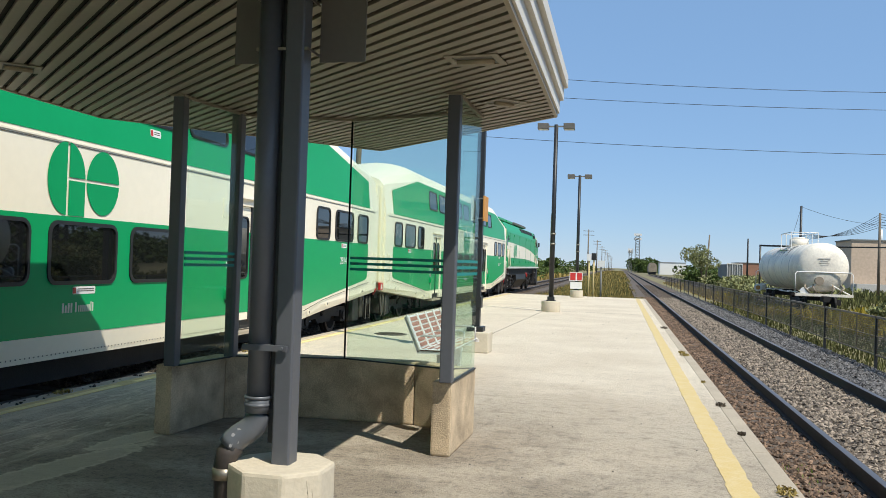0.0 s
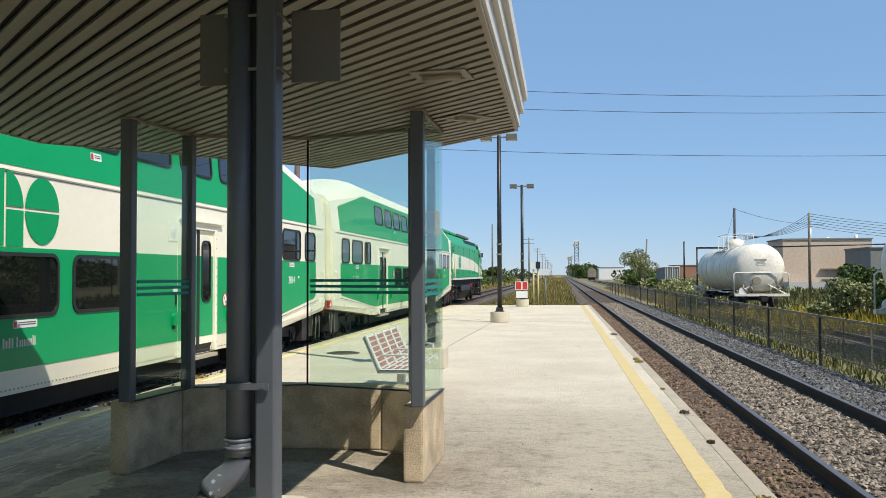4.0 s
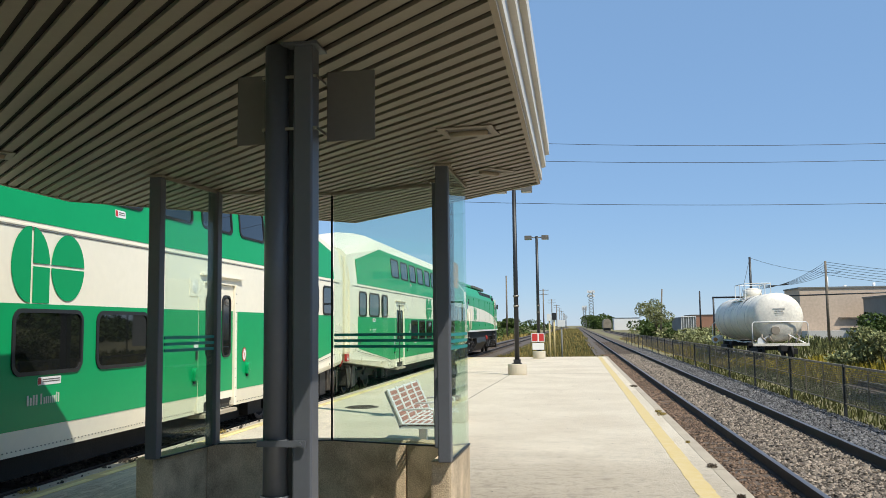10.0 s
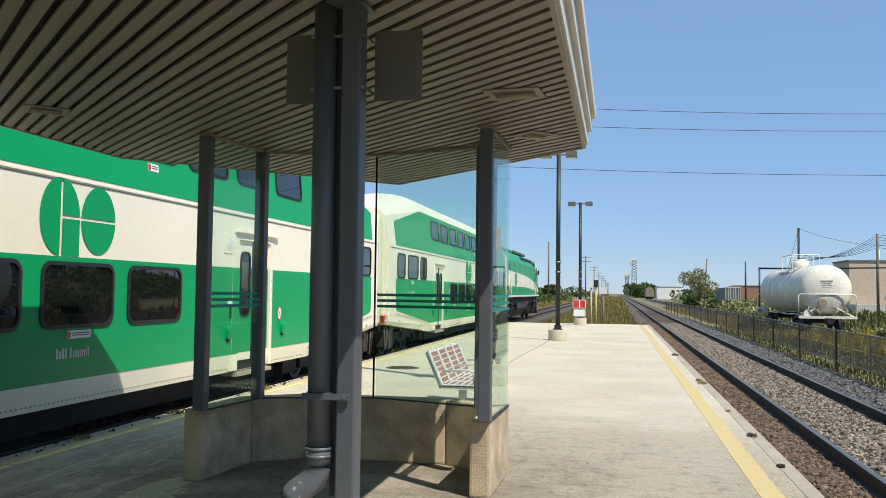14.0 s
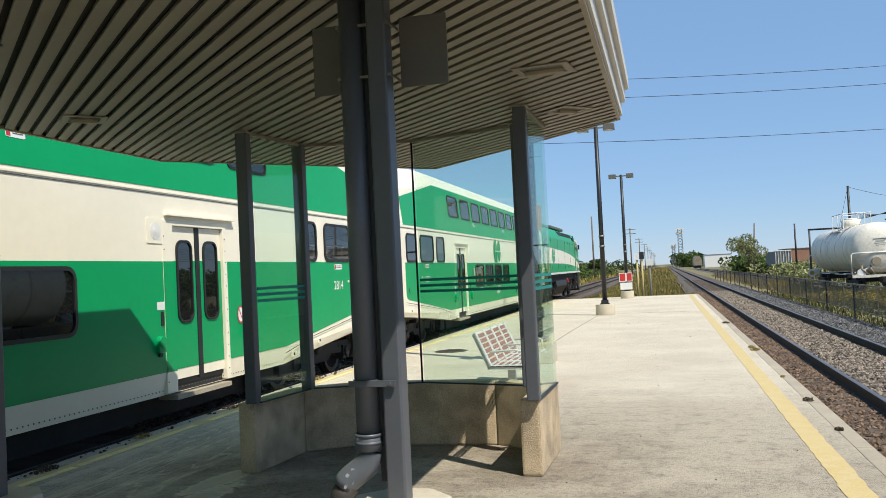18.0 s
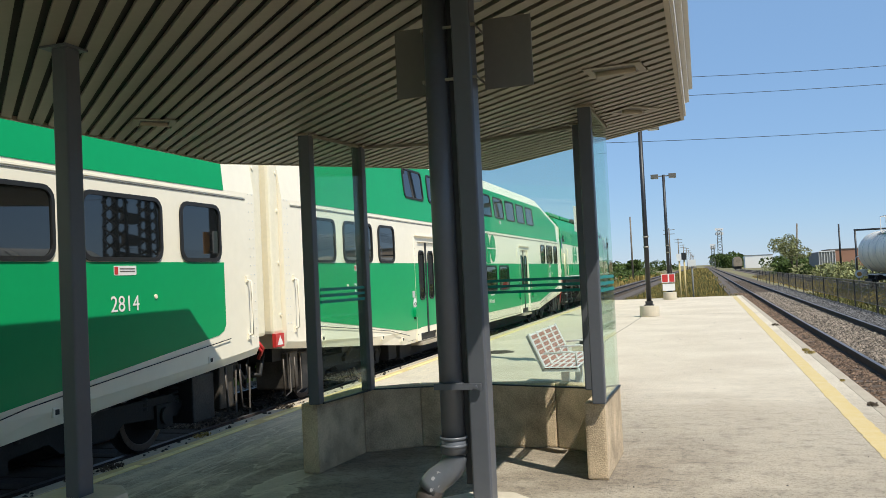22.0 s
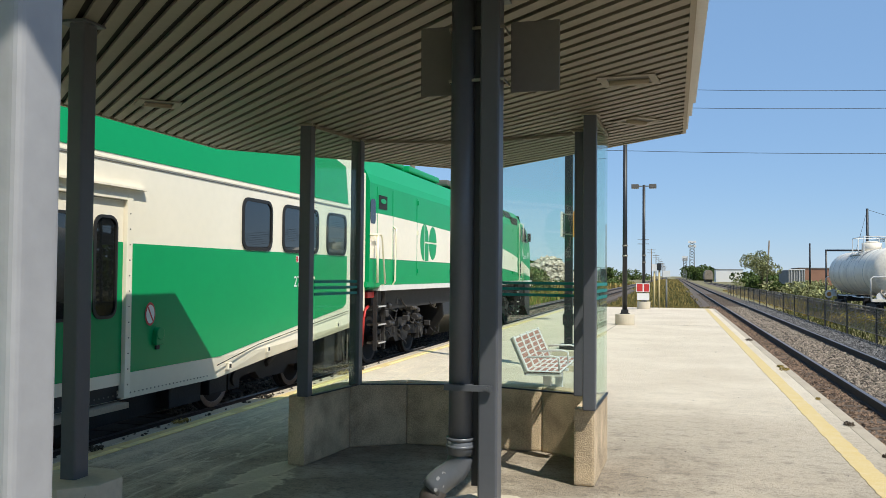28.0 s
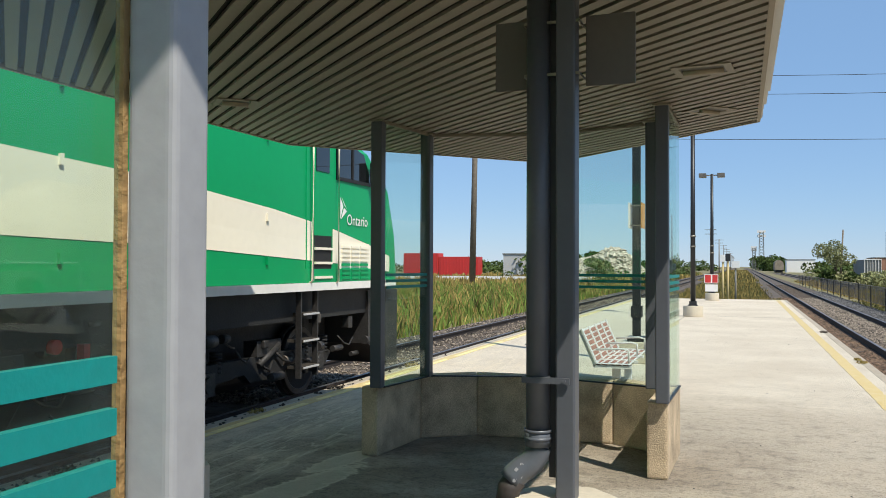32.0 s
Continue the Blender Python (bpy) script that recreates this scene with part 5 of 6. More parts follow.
    bogie(lo, 2.1, 2.75, 0.50, True)
    bogie(lo, 14.6, 2.75, 0.50, True)
    # added dark infill that blacks out the view through the trucks
    for a, b in ((0.0, 4.9), (10.5, 17.2)):
        plate("truck_infill", a, 0.12, b, 0.94, -0.62, 0.62, TRUCK)
    rng = random.Random(7)
    for q in range(90):
        v = rng.choice((rng.uniform(0.2, 4.8), rng.uniform(11.0, 17.4), rng.uniform(10.4, 12.0)))
        z = rng.uniform(0.25, 1.2)
        x = rng.uniform(1.10, 1.34)
        bm = B()
        if q % 3 == 0:
            dv = rng.uniform(0.25, 0.8)
            path_tube(bm, [(x, v, z), (x + 0.03, v + dv * 0.3, z - 0.12), (x + 0.04, v + dv * 0.6, z - 0.16), (x, v + dv, z + rng.uniform(-0.25, 0.12))], rng.uniform(0.010, 0.02), 6)
        elif q % 3 == 1:
            box(bm, x - 0.08, v, z - 0.1, x + 0.06, v + rng.uniform(0.06, 0.22), z + rng.uniform(0.0, 0.12))
            bmesh.ops.bevel(bm, geom=bm.edges[:], offset=0.012, segments=1, affect="EDGES")
        else:
            tube(bm, (x, v, z), (x, v + rng.uniform(0.1, 0.35), z), rng.uniform(0.03, 0.08), 10)
        part("truck_fitting", bm, GREASE if q % 5 == 0 else TRUCK, lo)
    bm = B()
    loft(bm, [[(-1.35, v, z0), (1.35, v, z0), (1.35, v, 1.3), (-1.35, v, 1.3)] for v, z0 in ((17.3, 0.45), (18.1, 0.05), (18.5, 0.02))])
    part("pilot", bm, TRUCK, lo, "black snow plough pilot")
    bm = B()
    tube(bm, (1.25, 10.7, 0.98), (1.36, 10.7, 0.98), 0.065, 12)
    part("fuel_filler", bm, RED, lo, "red fuel filler cap")
    plate("fuel_gauge", 11.0, 0.76, 11.08, 0.98, 1.30, 1.38, RED)
    return lo


CAR_A, CAR_B, LOCO = 9.235, 35.14, 49.04
car_a = coach(CAR_A, "2814")
car_b = coach(CAR_B, "2757")
car_0 = coach(CAR_A - 25.85, "2532")
loco = locomotive(LOCO)

# ---- platform furniture ----
def lamp_post(x, y, top, arm, label):
    p = empty("platform_lamp", (x, y, 0), label, "lamp post", "platform lamp posts")
    bm = B()
    tube(bm, (0, 0, 0), (0, 0, 0.37), 0.33, 24)
    part("base", bm, PLINTH, p, "round concrete base", bevel=0.015)
    bm = B()
    box(bm, -0.16, -0.16, 0.37, 0.16, 0.16, 0.40)
    box(bm, -0.12, -0.12, 0.40, 0.12, 0.12, 0.52)
    part("foot", bm, BLACK_STEEL, p)
    bm = B()
    tube(bm, (0, 0, 0.5), (0, 0, top), 0.085, 14, 0.07)
    part("pole", bm, BLACK_STEEL, p)
    for z in (2.35, 2.7):
        bm = B()
        tube(bm, (0, 0, z), (0, 0, z + 0.05), 0.1, 14)
        part("band", bm, STRAP, p)
    bm = B()
    box(bm, -0.26, -0.03, top - 0.09, 0.26, 0.03, top - 0.04)
    part("arm", bm, STRAP, p)
    for s in (-1, 1):
        bm = B()
        x0, x1 = sorted((s * 0.26, s * arm))
        box(bm, x0, -0.2, top - 0.17, x1, 0.2, top + 0.03)
        h = part("lamp_head", bm, SIGNBACK, p, "dark shoebox lamp head", bevel=0.012)
        bm = B()
        box(bm, x0 + 0.03, -0.17, top - 0.178, x1 - 0.03, 0.17, top - 0.172)
        part("lens", bm, STICKER, h)
    return p


lamp1 = lamp_post(-2.77, 30.05, 6.56, 0.64, "black twin-head platform lamp post on a round concrete base")
lamp2 = lamp_post(-2.61, 44.5, 6.32, 0.62, "black twin-head platform lamp post near the platform end")

sp = empty("sign_post", (-2.97, 15.45, 0), "square black post on a concrete block carrying two sign boards", "post")
bm = B()
box(bm, -0.27, -0.27, 0, 0.27, 0.27, 0.37)
part("base", bm, PLINTH, sp, "square concrete block", bevel=0.02)
bm = B()
box(bm, -0.15, -0.15, 0.37, 0.15, 0.15, 0.46)
part("foot", bm, BLACK_STEEL, sp, bevel=0.01)
bm = B()
box(bm, -0.07, -0.07, 0.46, 0.07, 0.07, 6.6)
part("pole", bm, BLACK_STEEL, sp, bevel=0.01)
bm = B()
box(bm, -0.095, -0.09, 0.80, 0.095, 0.09, 1.0)
part("junction_box", bm, BLACK_STEEL, sp)
for x0, mater in ((-0.125, WHITE), (0.095, ORANGE)):
    bm = B()
    box(bm, x0, -0.23, 2.38, x0 + 0.025, 0.23, 2.83)
    part("sign_board", bm, mater, sp, "orange board" if mater is ORANGE else "white board", bevel=0.004)
for z in (2.42, 2.78):
    bm = B()
    box(bm, -0.10, -0.08, z, 0.095, 0.08, z + 0.02)
    part("strap", bm, STRAP, sp)

notice = empty("notice_board", (-2.61, 44.35, 0), "red and white notice boards fixed to a lamp post", "sign")
bm = B()
box(bm, -0.36, -0.10, 0.86, 0.30, -0.085, 1.30)
part("red_board", bm, WHITE, notice)
bm = B()
box(bm, -0.33, -0.104, 0.89, -0.05, -0.101, 1.27)
box(bm, 0.02, -0.104, 0.89, 0.27, -0.101, 1.27)
part("red_symbol", bm, RED, notice)
bm = B()
box(bm, -0.32, -0.10, 0.45, 0.28, -0.085, 0.80)
part("white_board", bm, WHITE, notice)


def bench():
    b = empty("platform_bench", (-2.78, 12.1, 0), "platform bench with brick-red slats in a pale metal frame", "bench")
    L = 1.05
    bm = B()
    for y in (-L, L - 0.05):
        prism(bm, [(-0.22, 0.40), (-0.25, 0.44), (-0.43, 0.86), (-0.40, 0.87), (-0.20, 0.45)], y, y + 0.05, Matrix(((1, 0, 0, 0), (0, 0, 1, 0), (0, 1, 0, 0), (0, 0, 0, 1))))
    part("back_frame", bm, BENCH_FRAME, b)
    bm = B()
    for y in (-L, -L / 3 - 0.025, L / 3 - 0.025, L - 0.05):
        box(bm, -0.24, y, 0.395, 0.25, y + 0.05, 0.43)
    part("seat_frame", bm, BENCH_FRAME, b)
    for k in range(5):
        x = -0.19 + 0.09 * k
        for j in range(4):
            y0 = -L + 0.03 + j * (2 * L - 0.03) / 4
            bm = B()
            box(bm, x - 0.035, y0, 0.43, x + 0.035, y0 + (2 * L - 0.2) / 4, 0.447)
            part("seat_slat", bm, BENCH_RED, b)
    for j in range(5):
        y0 = -L + j * (2 * L - 0.045) / 4
        bm = B()
        box(bm, -0.235, y0 - 0.016, 0.4475, 0.235, y0 + 0.061, 0.455)
        part("seat_bar", bm, BENCH_FRAME, b)
    for k in range(6):
        bm = B()
        x = -0.235 + 0.09 * k
        box(bm, x - 0.014, -L, 0.4475, x + 0.014, L, 0.452)
        part("seat_rail", bm, BENCH_FRAME, b)
    for k in range(6):
        f = (k + 0.5) / 6
        x, z = -0.235 - 0.18 * f, 0.46 + 0.40 * f
        for j in range(4):
            y0 = -L + 0.03 + j * (2 * L - 0.03) / 4
            bm = B()
            box(bm, -0.012, y0, -0.026, 0.012, y0 + (2 * L - 0.2) / 4, 0.026, pose(x + 0.02, 0, z, 0, -24, 0))
            part("back_slat", bm, BENCH_RED, b)
    for j in range(5):
        y0 = -L + j * (2 * L - 0.045) / 4
        bm = B()
        box(bm, -0.010, y0 - 0.016, -0.24, 0.012, y0 + 0.061, 0.24, pose(-0.297, 0, 0.67, 0, -24, 0))
        part("back_bar", bm, BENCH_FRAME, b)
    bm = B()
    for q in range(7):
        f = q / 6
        box(bm, -0.010, -L, -0.016, 0.004, L, 0.016, pose(-0.235 - 0.18 * f + 0.018, 0, 0.46 + 0.40 * f, 0, -24, 0))
    part("back_rails", bm, BENCH_FRAME, b)
    for y in (-0.95, 0.0, 0.95):
        bm = B()
        path_tube(bm, [(-0.22, y, 0.62), (0.12, y, 0.64), (0.2, y, 0.62), (0.2, y, 0.44)], 0.014, 8)
        part("armrest", bm, BENCH_FRAME, b)
    for y in (-0.62, 0.62):
        bm = B()
        box(bm, -0.05, y - 0.05, 0.0, 0.05, y + 0.05, 0.40)
        part("pedestal", bm, BENCH_FRAME, b)
        bm = B()
        box(bm, -0.14, y - 0.1, 0.0, 0.14, y + 0.1, 0.015)
        part("foot_plate", bm, BENCH_FRAME, b)
    return b


bench()

# ---- fence along the far side of the track ----
FX, FZ = 5.25, -0.27
fence = empty("track_fence", (FX, 0, FZ), "low rusty metal fence with wire mesh beside the track", "fence")
bm = B()
box(bm, -0.03, -0.03, -0.3, 0.03, 0.03, 0.99)
post_me = mesh_of("fence_post", bm, BLACK_STEEL)
bm = B()
box(bm, -0.014, -0.014, 0.10, 0.014, 0.014, 0.96)
pale_me = mesh_of("upright", bm, FENCE)
bm = B()
box(bm, -0.022, 0, 0.935, 0.022, 4.84, 0.985)
top_me = mesh_of("top_rail", bm, FENCE)
bm = B()
box(bm, -0.016, 0, 0.10, 0.016, 4.84, 0.13)
low_me = mesh_of("bottom_rail", bm, FENCE)
bm = B()
box(bm, -0.012, 0, 0.52, 0.012, 4.84, 0.545)
mid_me = mesh_of("middle_rail", bm, FENCE)
for k in range(22):
    y = 6.21 + 4.88 * k
    share("fence_post", post_me, fence, (0, y, 0))
    share("top_rail", top_me, fence, (0, y, 0))
    share("middle_rail", mid_me, fence, (0, y, 0))
    share("bottom_rail", low_me, fence, (0, y, 0))
    for j in (1, 2):
        share("upright", pale_me, fence, (0, y + 4.88 * j / 3, 0))
verts, faces = [], []
for k in range(1500):
    y = 6.4 + 0.05 * k
    if y > 80:
        break
    n0 = len(verts)
    verts += [(0.006, y - 0.010, 0.12), (0.006, y + 0.010, 0.12), (0.006, y + 0.010, 0.94), (0.006, y - 0.010, 0.94)]
    faces.append((n0, n0 + 1, n0 + 2, n0 + 3))
for k in range(16):
    z = 0.13 + 0.05 * k
    n0 = len(verts)
    verts += [(0.009, 6.4, z - 0.008), (0.009, 110, z - 0.008), (0.009, 110, z + 0.008), (0.009, 6.4, z + 0.008)]
    faces.append((n0, n0 + 1, n0 + 2, n0 + 3))
me = bpy.data.meshes.new("wire_mesh")
me.from_pydata(verts, [], faces)
me.materials.append(FENCE)
wm = tagged(share("wire_mesh", me, fence), kind="stuff")

# ---- siding with tank cars ----
track(10.1, "weedy siding track beyond the fence", y0=5, y1=300, z=-0.42)


def dish(rad, depth, y, n, s):
    rings = []
    for q in range(5):
        a = math.pi / 2 * q / 4
        rr = max(0.02, rad * math.cos(a))
        rings.append([(rr * math.cos(2 * math.pi * i / n), y + s * depth * math.sin(a), rr * math.sin(2 * math.pi * i / n)) for i in range(n)])
    return rings


def tank_car(x, y0, y1, zc, rad, dirty):
    mid = (y0 + y1) / 2
    c = empty("tank_car", (x, mid, 0), "dirty white railway tank car with walkway rails on top", "tank car", "tank cars")
    h = (y1 - y0) / 2
    n = 40
    body = []
    for y in (-h + 0.45, -h * 0.35, -h * 0.33, h * 0.33, h * 0.35, h - 0.45):
        r = rad * (1.004 if abs(y) < h * 0.34 else 1.0)
        body.append([(r * math.cos(2 * math.pi * i / n), y, r * math.sin(2 * math.pi * i / n)) for i in range(n)])
    bm = B()
    rings = dish(rad, 0.45, -h + 0.45, n, -1)[::-1] + body[1:-1] + dish(rad, 0.45, h - 0.45, n, 1)
    loft(bm, rings, smooth=True)
    for v in bm.verts:
        v.co.z += zc
    part("tank", bm, TANK, c, "white riveted tank with rusty streaks")
    for yy in (-h * 0.62, -h * 0.28, h * 0.05, h * 0.4, h * 0.7):
        bm = B()
        loft(bm, [[((rad + o) * math.cos(2 * math.pi * i / n), yy + e, zc + (rad + o) * math.sin(2 * math.pi * i / n)) for i in range(n)] for e, o in ((-0.03, 0.0), (-0.03, 0.012), (0.03, 0.012), (0.03, 0.0))], caps=False)
        part("seam_band", bm, STICKER, c, "grimy seam band")
    rs = random.Random(int(10 * y0))
    for q in range(26):
        yy, a0, ln = rs.uniform(-2.6, 2.6), rs.uniform(0.15, 0.55), rs.uniform(0.3, 0.9)
        for sx in (-1, 1):
            bm = B()
            w0 = rs.uniform(0.015, 0.06)
            pts = [(sx * (rad * 1.004 + 0.004) * math.sin(a0 + ln * f), yy + rs.uniform(-0.01, 0.01), zc + (rad * 1.004 + 0.004) * math.cos(a0 + ln * f), w0 * (1 - 0.8 * f)) for f in (0, 0.25, 0.5, 0.75, 1.0)]
            rows = [(bm.verts.new((x_, y_ - w_, z_)), bm.verts.new((x_, y_ + w_, z_))) for x_, y_, z_, w_ in pts]
            for (a, b), (a2, b2) in zip(rows, rows[1:]):
                bm.faces.new((a, b, b2, a2))
            part("grime_streak", bm, TRUCK, c, "dark spilled streak")
    bm = B()
    tube(bm, (0, 0, zc + rad - 0.1), (0, 0, zc + rad + 0.42), 0.55, 24)
    tube(bm, (0, 0, zc + rad + 0.42), (0, 0, zc + rad + 0.52), 0.42, 24, 0.3)
    part("dome", bm, TANK, c)
    for yy in (-1.6, 0.0, 1.6):
        for xx in (-0.75, 0.75):
            part("rail_post", tube(B(), (xx, yy, zc + rad - 0.35), (xx, yy, zc + rad + 0.75), 0.025, 6), WHITE, c)
        if yy:
            part("end_rail", tube(B(), (-0.75, yy, zc + rad + 0.75), (0.75, yy, zc + rad + 0.75), 0.025, 6), WHITE, c)
    for xx in (-0.75, 0.75):
        part("top_rail", tube(B(), (xx, -1.6, zc + rad + 0.75), (xx, 1.6, zc + rad + 0.75), 0.025, 6), WHITE, c)
        part("walkway", box(B(), xx - 0.2, -1.6, zc + rad - 0.30, xx + 0.2, 1.6, zc + rad - 0.26), WHITE, c)
    for s in (-1, 1):
        ye = s * h
        bm = B()
        box(bm, -1.45, ye + s * 0.05 - 0.12, 0.42, 1.45, ye + s * 0.05 + 0.12, 0.56)
        part("end_sill", bm, TANK, c)
        bm = B()
        path_tube(bm, [(-1.45, ye, 0.56), (-1.45, ye, 1.62), (-1.35, ye, 1.72), (1.35, ye, 1.72), (1.45, ye, 1.62), (1.45, ye, 0.56)], 0.03, 8)
        part("handrail", bm, WHITE, c)
        for a, b in (((-0.2, ye - s * 0.3, zc - 0.6), (1.3, ye, 0.55)), ((0.2, ye - s * 0.3, zc - 0.6), (-1.3, ye, 0.55))):
            part("brace", tube(B(), a, b, 0.035, 8), WHITE, c)
        bm = B()
        tube(bm, (-1.0, ye + s * 0.02, 0.68), (-1.0, ye + s * 0.12, 0.68), 0.22, 20)
        part("brake_wheel", bm, WHITE, c)
        bm = B()
        tube(bm, (-0.25, ye - s * 0.1, zc - 0.72), (-0.25, ye + s * 0.12, zc - 0.72), 0.22, 16)
        part("valve", bm, RUBBLE, c, "rusty end valve")
        for xx in (-0.9, -0.5, 0.45, 0.9):
            bm = B()
            path_tube(bm, [(xx, ye - s * 0.2, zc - 0.95), (xx * 1.1, ye + s * 0.1, zc - 1.1), (xx * 0.8, ye + s * 0.15, 0.6)], 0.05, 6)
            part("end_pipe", bm, RUBBLE, c, "rusty pipe")
        bm = B()
        box(bm, -0.15, ye - s * 0.4 - 0.3, 0.15, 0.15, ye + s * 0.75, 0.45)
        part("coupler", bm, UNDER, c)
        bm = B()
        box(bm, -1.0, ye - s * 1.6 - 0.25, 0.15, 1.0, ye - s * 1.6 + 0.25, 0.55)
        part("bolster", bm, UNDER, c)
        for sx in (-1, 1):
            for dy in (-0.9, 0.9):
                part("wheel", tube(B(), (sx * 0.69, ye - s * 1.9 + dy, 0.0), (sx * 0.81, ye - s * 1.9 + dy, 0.0), 0.42, 24), UNDER, c)
            part("side_frame", box(B(), sx * 0.95 - 0.1, ye - s * 1.9 - 1.2, -0.05, sx * 0.95 + 0.1, ye - s * 1.9 + 1.2, 0.25), UNDER, c)
        for xx in (-1.2, -0.75):
            part("side_rail", tube(B(), (xx, ye - s * 3, 0.56), (xx, ye - s * 6.0, 0.56), 0.03, 6), WHITE, c)
        for k, (wz, ww) in enumerate(((0.46, 0.62), (0.34, 0.42), (0.23, 0.52), (0.12, 0.42))):
            bm = B()
            box(bm, -ww / 2, ye - s * 0.03, zc + wz, ww / 2, ye + s * 0.004, zc + wz + 0.04)
            part("marking_bar", bm, FAINT, c)
    return c


tank1 = tank_car(10.3, 49.0, 62.6, 1.98, 1.35, True)
tank2 = tank_car(10.3, 13.0, 27.8, 1.95, 1.42, True)

hop = empty("hopper_car", (18.4, 150, -0.6), "grey ribbed hopper car standing on a siding", "rail car")
bm = B()
box(bm, -1.2, 0, 0.9, 1.2, 14, 3.4)
part("body", bm, WALL_GREY, hop)
for k in range(7):
    bm = B()
    box(bm, -1.23 + 0.4 * k, -0.12, 0.7, -1.17 + 0.4 * k, 0.0, 3.5)
    part("rib", bm, WHITE, hop)
bm = B()
box(bm, -1.25, -0.15, 3.4, 1.25, 0.1, 3.55)
part("top_chord", bm, WHITE, hop)
bm = B()
box(bm, -1.2, 0.5, 0, 1.2, 3, 0.9)
part("truck", bm, UNDER, hop)
hop2 = empty("covered_hopper", (11.5, 330, -0.6), "rusty brown covered hopper car far down the line", "rail car")
bm = B()
loft(bm, [[(-1.5, y, 1.0), (1.5, y, 1.0), (1.6, y, 2.6), (1.3, y, 3.9), (0.5, y, 4.5), (-0.5, y, 4.5), (-1.3, y, 3.9), (-1.6, y, 2.6)] for y in (0, 16)])
part("body", bm, RUBBLE, hop2)
bm = B()
box(bm, -1.2, 0.3, 0.0, 1.2, 15, 1.0)
part("truck", bm, UNDER, hop2)

tgt = empty("switch_target", (8.6, 60, -0.6), "small round switch target on a stand", "signal")
bm = B()
tube(bm, (0, 0, 0), (0, 0, 1.2), 0.05, 8)
part("stand", bm, WOODPOLE, tgt)
bm = B()
tube(bm, (0, -0.06, 1.2), (0, -0.03, 1.2), 0.26, 20)
part("target", bm, WHITE, tgt)
bm = B()
tube(bm, (0, -0.075, 1.2), (0, -0.062, 1.2), 0.14, 20)
part("lens", bm, ORANGE, tgt)


# ---- poles, wires and masts ----
def wire(bm, a, b, sag, r=0.02, n=14):
    a, b = Vector(a), Vector(b)
    pts = [a.lerp(b, i / n) - Vector((0, 0, 4 * sag * (i / n) * (1 - i / n))) for i in range(n + 1)]
    path_tube(bm, pts, r, 5)


for z, sag in ((24.6, 3.6), (22.2, 3.0), (17.0, 2.4)):
    bm = B()
    wire(bm, (-30.6, 95, z), (105, 95, z - 1.2), sag, 0.028, 24)
    thing("overhead_wire", bm, BLACK_STEEL, "thin dark overhead wire crossing the tracks", "wire", "overhead wires")


def utility_pole(x, y, top, label, arms=0, lean=0.0, mater=None, r=0.17):
    p = empty("utility_pole", (x, y, -0.7), label, "utility pole", "utility poles")
    bm = B()
    tube(bm, (0, 0, 0), (lean, 0, top + 0.7), r, 12, r * 0.72)
    part("pole", bm, mater or WOODPOLE, p)
    for k in range(arms):
        bm = B()
        box(bm, -1.2, -0.06, top + 0.3 - 0.9 * k, 1.2, 0.06, top + 0.42 - 0.9 * k)
        part("crossarm", bm, WOODPOLE, p)
    return p


utility_pole(27.0, 100, 8.45, "brown wooden utility pole carrying a fan of cables")
utility_pole(18.95, 100, 9.1, "dark slim mast behind a tank car", mater=BLACK_STEEL)
utility_pole(14.68, 160, 8.05, "leaning wooden utility pole beside a tree", lean=0.5)
utility_pole(20.4, 150, 7.2, "dark utility pole beside a hopper car", mater=BLACK_STEEL)
utility_pole(-31.0, 95, 25.0, "tall grey wooden utility pole beyond the grass", lean=0.5, r=0.38)
utility_pole(105.0, 95, 24.0, "tall grey wooden utility pole beyond the yard")
for k in range(9):
    utility_pole(-7.5 - 0.1 * k, 190 + 75 * k, 9.8, "wooden utility pole with crossarms along the railway", arms=2)
utility_pole(-12.5, 150, 10.5, "slim utility pole among the trees")
bm = B()
for k in range(6):
    a = Vector((27.0, 100, 8.35 - 0.28 * k))
    wire(bm, a, (18.95, 100, 5.4 + 0.16 * k), 0.7, 0.022)
    wire(bm, a, (60.0, 92, 7.6 - 0.3 * k), 1.6, 0.022)
thing("cable_fan", bm, BLACK_STEEL, "bundle of dark cables strung between utility poles", "cables", kind="stuff")
bm = B()
wire(bm, (18.95, 100, 9.0), (30, 105, 7.4), 0.5, 0.02)
wire(bm, (18.95, 100, 9.0), (16.5, 95, 3.0), 0.1, 0.02)
thing("guy_wire", bm, BLACK_STEEL, "thin guy wires on a mast", "wire")
pipes = empty("pipe_rack", (13.25, 90, -0.7), "dark overhead pipe rack in front of an industrial building", "pipe rack")
for x in (0.0, 24.0):
    bm = B()
    tube(bm, (x, 0, 0), (x, 0, 5.0), 0.09, 8)
    part("support", bm, BLACK_STEEL, pipes)
bm = B()
tube(bm, (-0.1, 0, 5.0), (4.6, 0, 5.0), 0.09, 8)
tube(bm, (4.6, 0, 5.0), (24, 0, 5.35), 0.07, 8)
part("pipe", bm, BLACK_STEEL, pipes)


